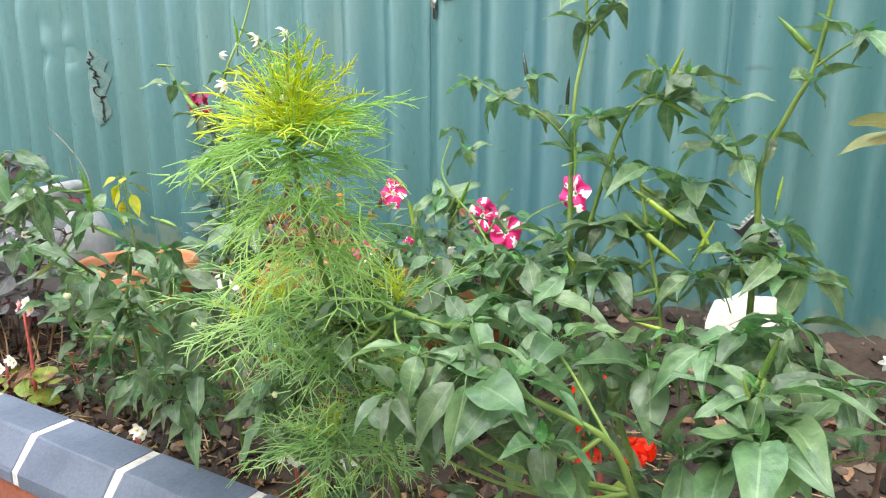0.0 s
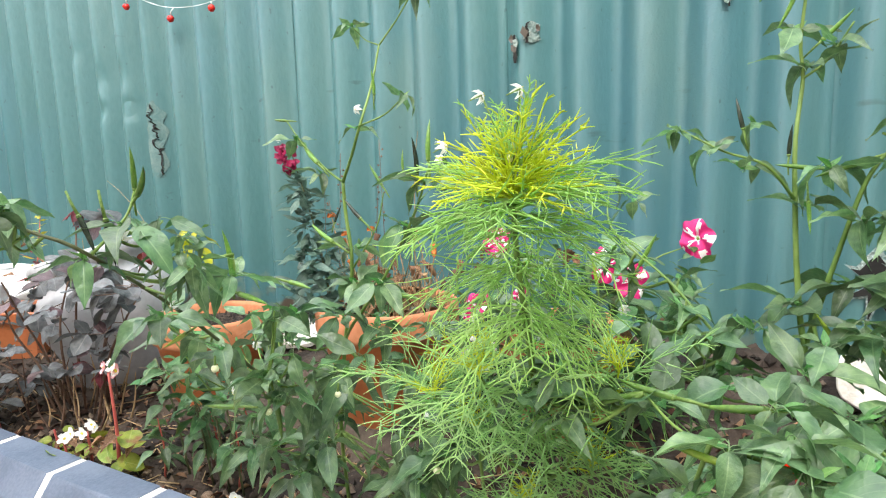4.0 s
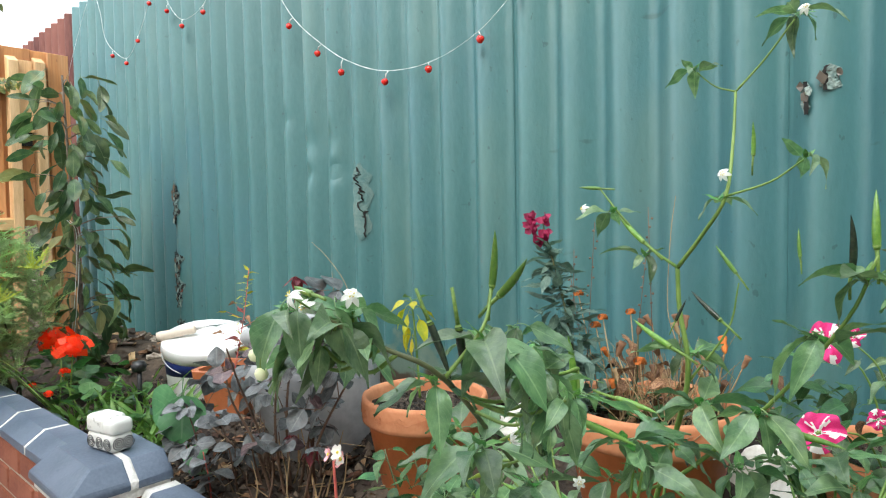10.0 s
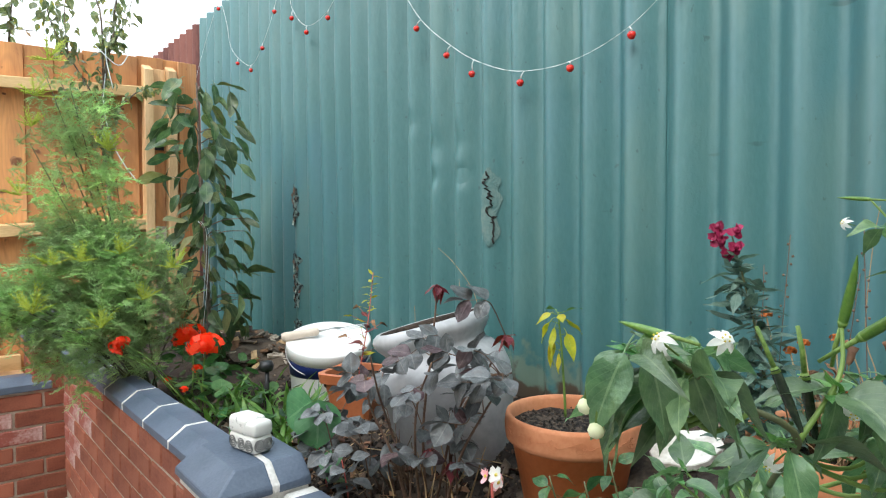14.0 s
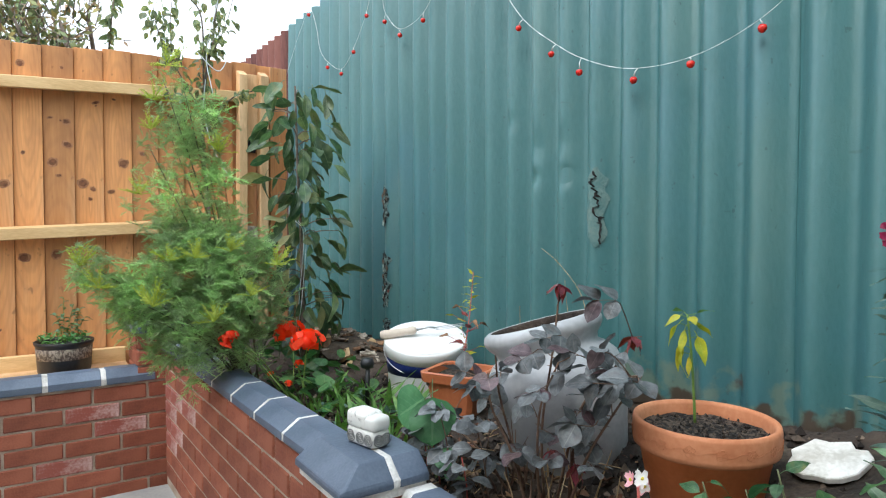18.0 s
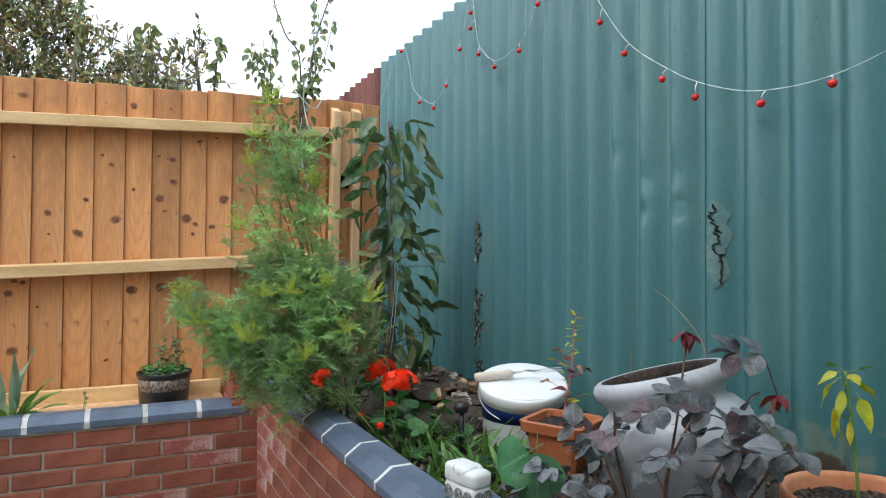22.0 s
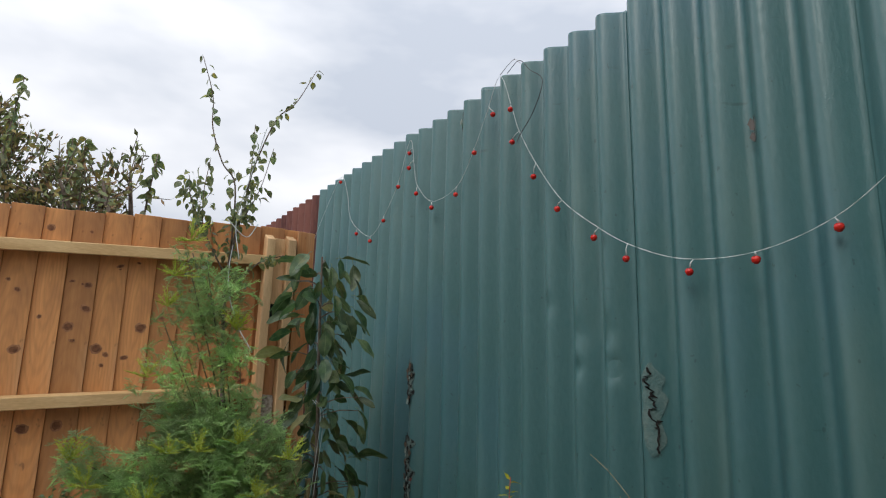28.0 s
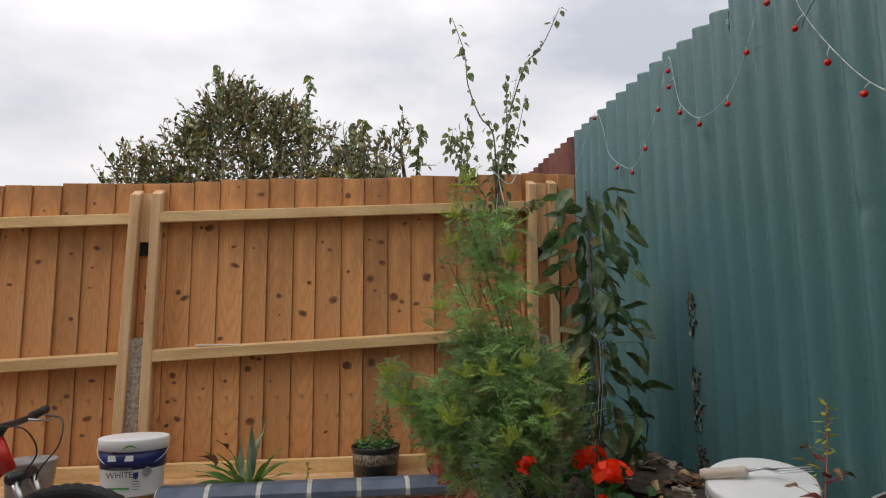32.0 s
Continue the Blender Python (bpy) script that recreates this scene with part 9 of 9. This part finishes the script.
# ---- begonias along the wall ----
for x, y, z, big, wh in ((-1.778, 1.257, 0.822, 1.0, 0), (-1.86, 1.25, 0.69, 0.8, 1), (-1.93, 1.24, 0.665, 0.8, 1), (-1.08, 1.25, 0.70, 0.8, 1), (-0.99, 1.26, 0.72, 0.8, 1), (-2.02, 1.27, 0.655, 0.6, 2), (-0.64, 1.25, 0.90, 0.9, 3), (-0.66, 1.24, 0.84, 0.9, 3), (-0.60, 1.26, 0.83, 0.8, 3), (-1.45, 1.25, 0.64, 0.7, 1)):
    b0 = Vector((x, y, soil_z(x, y)))
    tp = Vector((x, y, z))
    r = random.Random(int(abs(x) * 1000))
    bg = plant_thing("begonia", b0, ("begonia with pale pink flowers on a red stem", "low begonia with white flowers beside the capping", "patch of lime-green begonia leaves", "small plant with scarlet flowers under the chillies")[wh], "begonia", "begonias")
    add_stem(bg, b0, [b0, b0.lerp(tp, 0.5) + Vector((0.008, 0, 0)), tp], 0.0045 * big, 0.0022, M_redstem)
    for k in range(11):
        p = b0.lerp(tp, r.uniform(0.05, 0.75 if wh else 0.5)) + sphere_dir(r, -10, 10) * 0.03
        add_leaf(bg, b0, BEG if k % 3 else DEAD, p, sphere_dir(r, -30, 50), r.uniform(0.03, 0.055) * big, r)
    if wh < 2 or wh == 3:
        for k in range(6 if wh != 1 else 3):
            d = sphere_dir(r, -10, 70)
            nd = Vector((d.x * 0.5, -0.9, 0.3)).normalized()
            part("bloom", (BEGF if k % 2 else BEGW) if wh == 0 else BEGW if wh == 1 else POM, None, bg, m=Matrix.Translation(tp - b0 + d * 0.016) @ UP.rotation_difference(nd).to_matrix().to_4x4() @ Matrix.Rotation(r.uniform(0, 6), 4, "Z") @ Matrix.Diagonal((0.016, 0.012, 0.014, 1)) if wh != 3 else Matrix.Translation(tp - b0 + d * 0.016) @ Matrix.Scale(0.015, 4))

# ---- plants on the back wall ----
bB3 = Vector((-4.565, 0.625, 0.686))
seed2 = plant_thing("basil_seedlings", bB3, "dense small green seedlings and one taller sprig in the bowl", "seedlings")
for k in range(150):
    a, q = rG.uniform(0, 6.28), 0.105 * math.sqrt(rG.random())
    add_leaf(seed2, bB3, CHY, bB3 + Vector((q * math.cos(a), q * math.sin(a), rG.uniform(0.0, 0.04))), sphere_dir(rG, 5, 60), rG.uniform(0.02, 0.034), rG)
for dx, dy, dz in ((0, 0.0, 0.21), (0, 0.07, 0.16), (0.02, -0.03, 0.14), (0, 0.04, 0.18), (0.02, 0.09, 0.12)):
    tp = bB3 + Vector((dx, dy, dz))
    add_stem(seed2, bB3, [bB3, bB3.lerp(tp, 0.6), tp], 0.0018, 0.0012, M_stem)
    for k in range(11):
        add_leaf(seed2, bB3, CH, bB3.lerp(tp, 0.35 + 0.063 * k), sphere_dir(rG, -20, 40), rG.uniform(0.028, 0.042), rG)
bA2 = Vector((-4.50, 0.02, 0.549))
aloe = plant_thing("spotted_spiky_plant", bA2, "spiky plant with upright grey-spotted leaves and drooping green ones", "house plant")
for a, e, s in ((0.3, 84, 0.27), (2.5, 80, 0.25), (4.2, 82, 0.2), (1.2, 25, 0.17), (2.4, 30, 0.16), (4.6, 20, 0.18), (5.4, 28, 0.2), (1.8, 40, 0.15), (3.4, 15, 0.15), (5.0, 45, 0.14), (4.4, -20, 0.12), (1.5, -15, 0.12), (0.8, 50, 0.17), (1.4, 60, 0.18), (2.1, 55, 0.17), (3.9, 60, 0.16), (4.8, 62, 0.19), (5.6, 55, 0.18), (1.0, 12, 0.2), (5.1, 10, 0.2), (1.7, 5, 0.16), (4.2, 35, 0.2), (5.9, 38, 0.17), (0.2, 40, 0.17)):
    d = Vector((math.cos(a) * math.cos(radians(e)), math.sin(a) * math.cos(radians(e)), math.sin(radians(e))))
    add_leaf(aloe, bA2, ALOE if e > 70 else STRAP, bA2 + Vector((0, 0.03 * math.sin(a), 0)), d, s * 1.2, rG)
for y, z, s in ((-0.12, BZ + 0.14, 0.10), (-0.07, BZ + 0.21, 0.07)):
    add_leaf(aloe, bA2, DEAD, Vector((-4.46, y, z)), Vector((0.1, -0.4, 0.7)), s, rG, "withered_leaf")
weed_b = Vector((-4.50, 0.29, 0.549))
weed = plant_thing("wall_weed", weed_b, "small weed sprouting behind the capping bricks", "weed")
add_stem(weed, weed_b, [weed_b, weed_b + Vector((0, 0.01, 0.09))], 0.0015, 0.001, M_stem)
for k in range(8):
    add_leaf(weed, weed_b, CH, weed_b + Vector((0, 0.005, 0.03 + 0.008 * k)), sphere_dir(rG, 0, 40), 0.025, rG)

# ---- leaf litter on the soil ----
litter = plant_thing("leaf_litter", (-1.8, 1.35, 0.6), "dry brown fallen leaves and twigs on the soil", "leaf litter")
vs, fs = [], []
for k in range(2200):
    x, y = rG.uniform(-2.9, 0.2), 1.235 + 0.5 * rG.random() ** 1.4
    p = Vector((x + 1.8, y - 1.35, soil_z(x, y) + 0.004 - 0.6))
    a, s, e = rG.uniform(0, 6.28), 0.005 + 0.016 * rG.random() ** 2, rG.uniform(-0.5, 0.5)
    u = Vector((math.cos(a), math.sin(a), e * 0.6)).normalized() * s
    w = Vector((-math.sin(a), math.cos(a), rG.uniform(-0.6, 0.6))).normalized() * s * rG.uniform(0.3, 0.6)
    b = len(vs)
    lift = Vector((0, 0, s * 0.35))
    vs += [p - u, p - u * 0.3 - w + lift, p + u * 0.5 - w * 0.8 + lift, p + u, p + u * 0.5 + w * 0.8 + lift * 1.4, p - u * 0.3 + w + lift * 1.2, p + lift * 0.2]
    fs += [(b, b + 1, b + 6), (b + 1, b + 2, b + 6), (b + 2, b + 3, b + 6), (b + 3, b + 4, b + 6), (b + 4, b + 5, b + 6), (b + 5, b, b + 6)]
lt = part("fallen_leaves", mesh_of("fallen_leaves", vs, fs, M_litter, False), None, litter)
lt["kind"] = "stuff"
vs, fs = [], []
for k in range(420):
    x, y = rG.uniform(-2.6, 0.1), rG.uniform(1.235, 1.6)
    p = Vector((x + 1.8, y - 1.35, soil_z(x, y) + 0.006 - 0.6))
    a = rG.uniform(0, 6.28)
    d = Vector((math.cos(a), math.sin(a), rG.uniform(-0.05, 0.2)))
    tube_into(vs, fs, [p, p + d * rG.uniform(0.02, 0.07)], 0.0014, 0.0009, 4)
lt = part("twigs", mesh_of("twigs", vs, fs, M_straw), None, litter)
lt["kind"] = "stuff"

vs, fs = [], []
for k in range(5200):
    x, y = rG.uniform(-3.3, 0.3), 1.235 + 0.62 * rG.random() ** 1.2
    q = 0.0035 + 0.013 * rG.random() ** 3
    c = Vector((x + 1.8, y - 1.35, soil_z(x, y) + q * 0.3 - 0.6))
    b = len(vs)
    for d in ((1, 0, 0), (-1, 0, 0), (0, 1, 0), (0, -1, 0), (0, 0, 1), (0, 0, -1)):
        vs.append(c + Vector(d) * q * rG.uniform(0.6, 1.4))
    for i, j in ((0, 2), (2, 1), (1, 3), (3, 0)):
        fs += [(b + i, b + j, b + 4), (b + j, b + i, b + 5)]
lt = part("soil_clods", mesh_of("soil_clods", vs, fs, M_clod, False), None, litter)
lt["kind"] = "stuff"

# ---- trees beyond the fence ----
def far_tree(base, crowns, n_leaf, label, seed, leaf=0.09):
    """Trunk, limbs and a loose crown of small leaf clumps with an uneven outline."""
    r = random.Random(seed)
    base = Vector(base)
    ob = plant_thing("garden_tree", base, label, "tree", "trees beyond the fence")
    vs, fs = [], []
    lv, lf, luv = [], [], []
    hub = base + Vector((0, 0, 1.6))
    tube_into(vs, fs, [Vector((0, 0, 0)), Vector((0.04, 0, 0.8)), hub - base], 0.11, 0.08, 9)
    part("trunk", mesh_of("tree_trunk", vs, fs, M_bark), None, ob)
    vs, fs = [], []
    for cx, cy, cz, rad in crowns:
        c = Vector((cx, cy, cz))
        limb = smooth_line([hub, hub.lerp(c, 0.5) + Vector((r.uniform(-0.2, 0.2), r.uniform(-0.2, 0.2), 0.1)), c + Vector((0, 0, rad * 0.5))], 6)
        tube_into(vs, fs, [p - base for p in limb], 0.05, 0.012, 6)
        for _ in range(int(n_leaf * rad)):
            d = sphere_dir(r, -50, 90)
            q = c + d * rad * r.random() ** 0.45
            e = (d + Vector((0, 0, 0.8)) + sphere_dir(r, -90, 90) * 0.5).normalized()
            ln = r.uniform(0.10, 0.26)
            tube_into(vs, fs, [q - base, q + e * ln - base], 0.006, 0.003, 3, False)
            for k in range(6):
                lp = q + e * ln * (k / 5) - base
                ld = (e + sphere_dir(r, -60, 60) * 1.1).normalized()
                u = ld.orthogonal().normalized()
                u.rotate(Matrix.Rotation(r.uniform(0, 6.28), 3, ld))
                s = leaf * r.uniform(0.6, 1.1)
                b = len(lv)
                lv += [lp, lp + ld * s * 0.45 + u * s * 0.22, lp + ld * s, lp + ld * s * 0.45 - u * s * 0.22]
                luv += [(0.5, 0), (1, 0.4), (0.5, 1), (0, 0.4)]
                lf.append((b, b + 1, b + 2, b + 3))
    part("limb_work", mesh_of("tree_limbs", vs, fs, M_bark), None, ob)
    cr = part("crown", mesh_of("tree_crown", lv, lf, M_far, False, None, luv), None, ob)
    cr["kind"] = "stuff"
    return ob


far_tree((-9.0, -0.75, -0.09), ((-9.0, -0.75, 3.35, 0.72), (-9.0, -1.45, 3.05, 0.55), (-9.1, -0.05, 3.20, 0.55), (-8.9, -1.95, 2.85, 0.40), (-9.0, 0.45, 3.0, 0.40), (-9.0, -0.95, 3.85, 0.33), (-9.0, -0.35, 3.70, 0.30), (-9.1, 0.85, 2.95, 0.30), (-9.0, -1.2, 3.5, 0.35), (-8.9, -0.6, 2.7, 0.6), (-8.9, 0.2, 2.6, 0.5), (-8.9, -1.5, 2.6, 0.5)), 400, "dense dark green garden tree with some yellowing leaves", 5)
far_tree((-7.0, 0.75, -0.09), ((-7.0, 0.75, 2.75, 0.25), (-7.0, 0.95, 2.85, 0.22), (-7.0, 0.45, 2.7, 0.25)), 90, "low leafy tree just behind the timber fence", 6, 0.08)
# long bare shoots that stand out of the crown
rF = random.Random(9)
for x, y, z0, z1, dy in ((-8.6, -0.95, 3.7, 4.33, -0.12), (-7.5, -0.02, 3.1, 3.80, 0.10), (-7.0, 0.62, 2.7, 3.2, -0.03), (-6.9, 1.05, 2.6, 3.15, 0.08), (-8.0, 0.5, 3.0, 3.5, 0.0)):
    b0 = Vector((x, y, 0.0))
    sh = plant_thing("tall_shoot", b0, "long upright shoot with a few leaves above the fence", "branch", "tall shoots")
    pts = [b0, (x, y, z0 * 0.7), (x, y + dy * 0.4, z0), (x, y + dy, z1)]
    add_stem(sh, b0, pts, 0.02, 0.004, M_bark, "branch", 5)
    ln = smooth_line(pts[1:], 14)
    for p in ln[12:]:
        for _ in range(2):
            add_leaf(sh, b0, PEAR, p, sphere_dir(rF, -80, 10), rF.uniform(0.06, 0.11), rF)
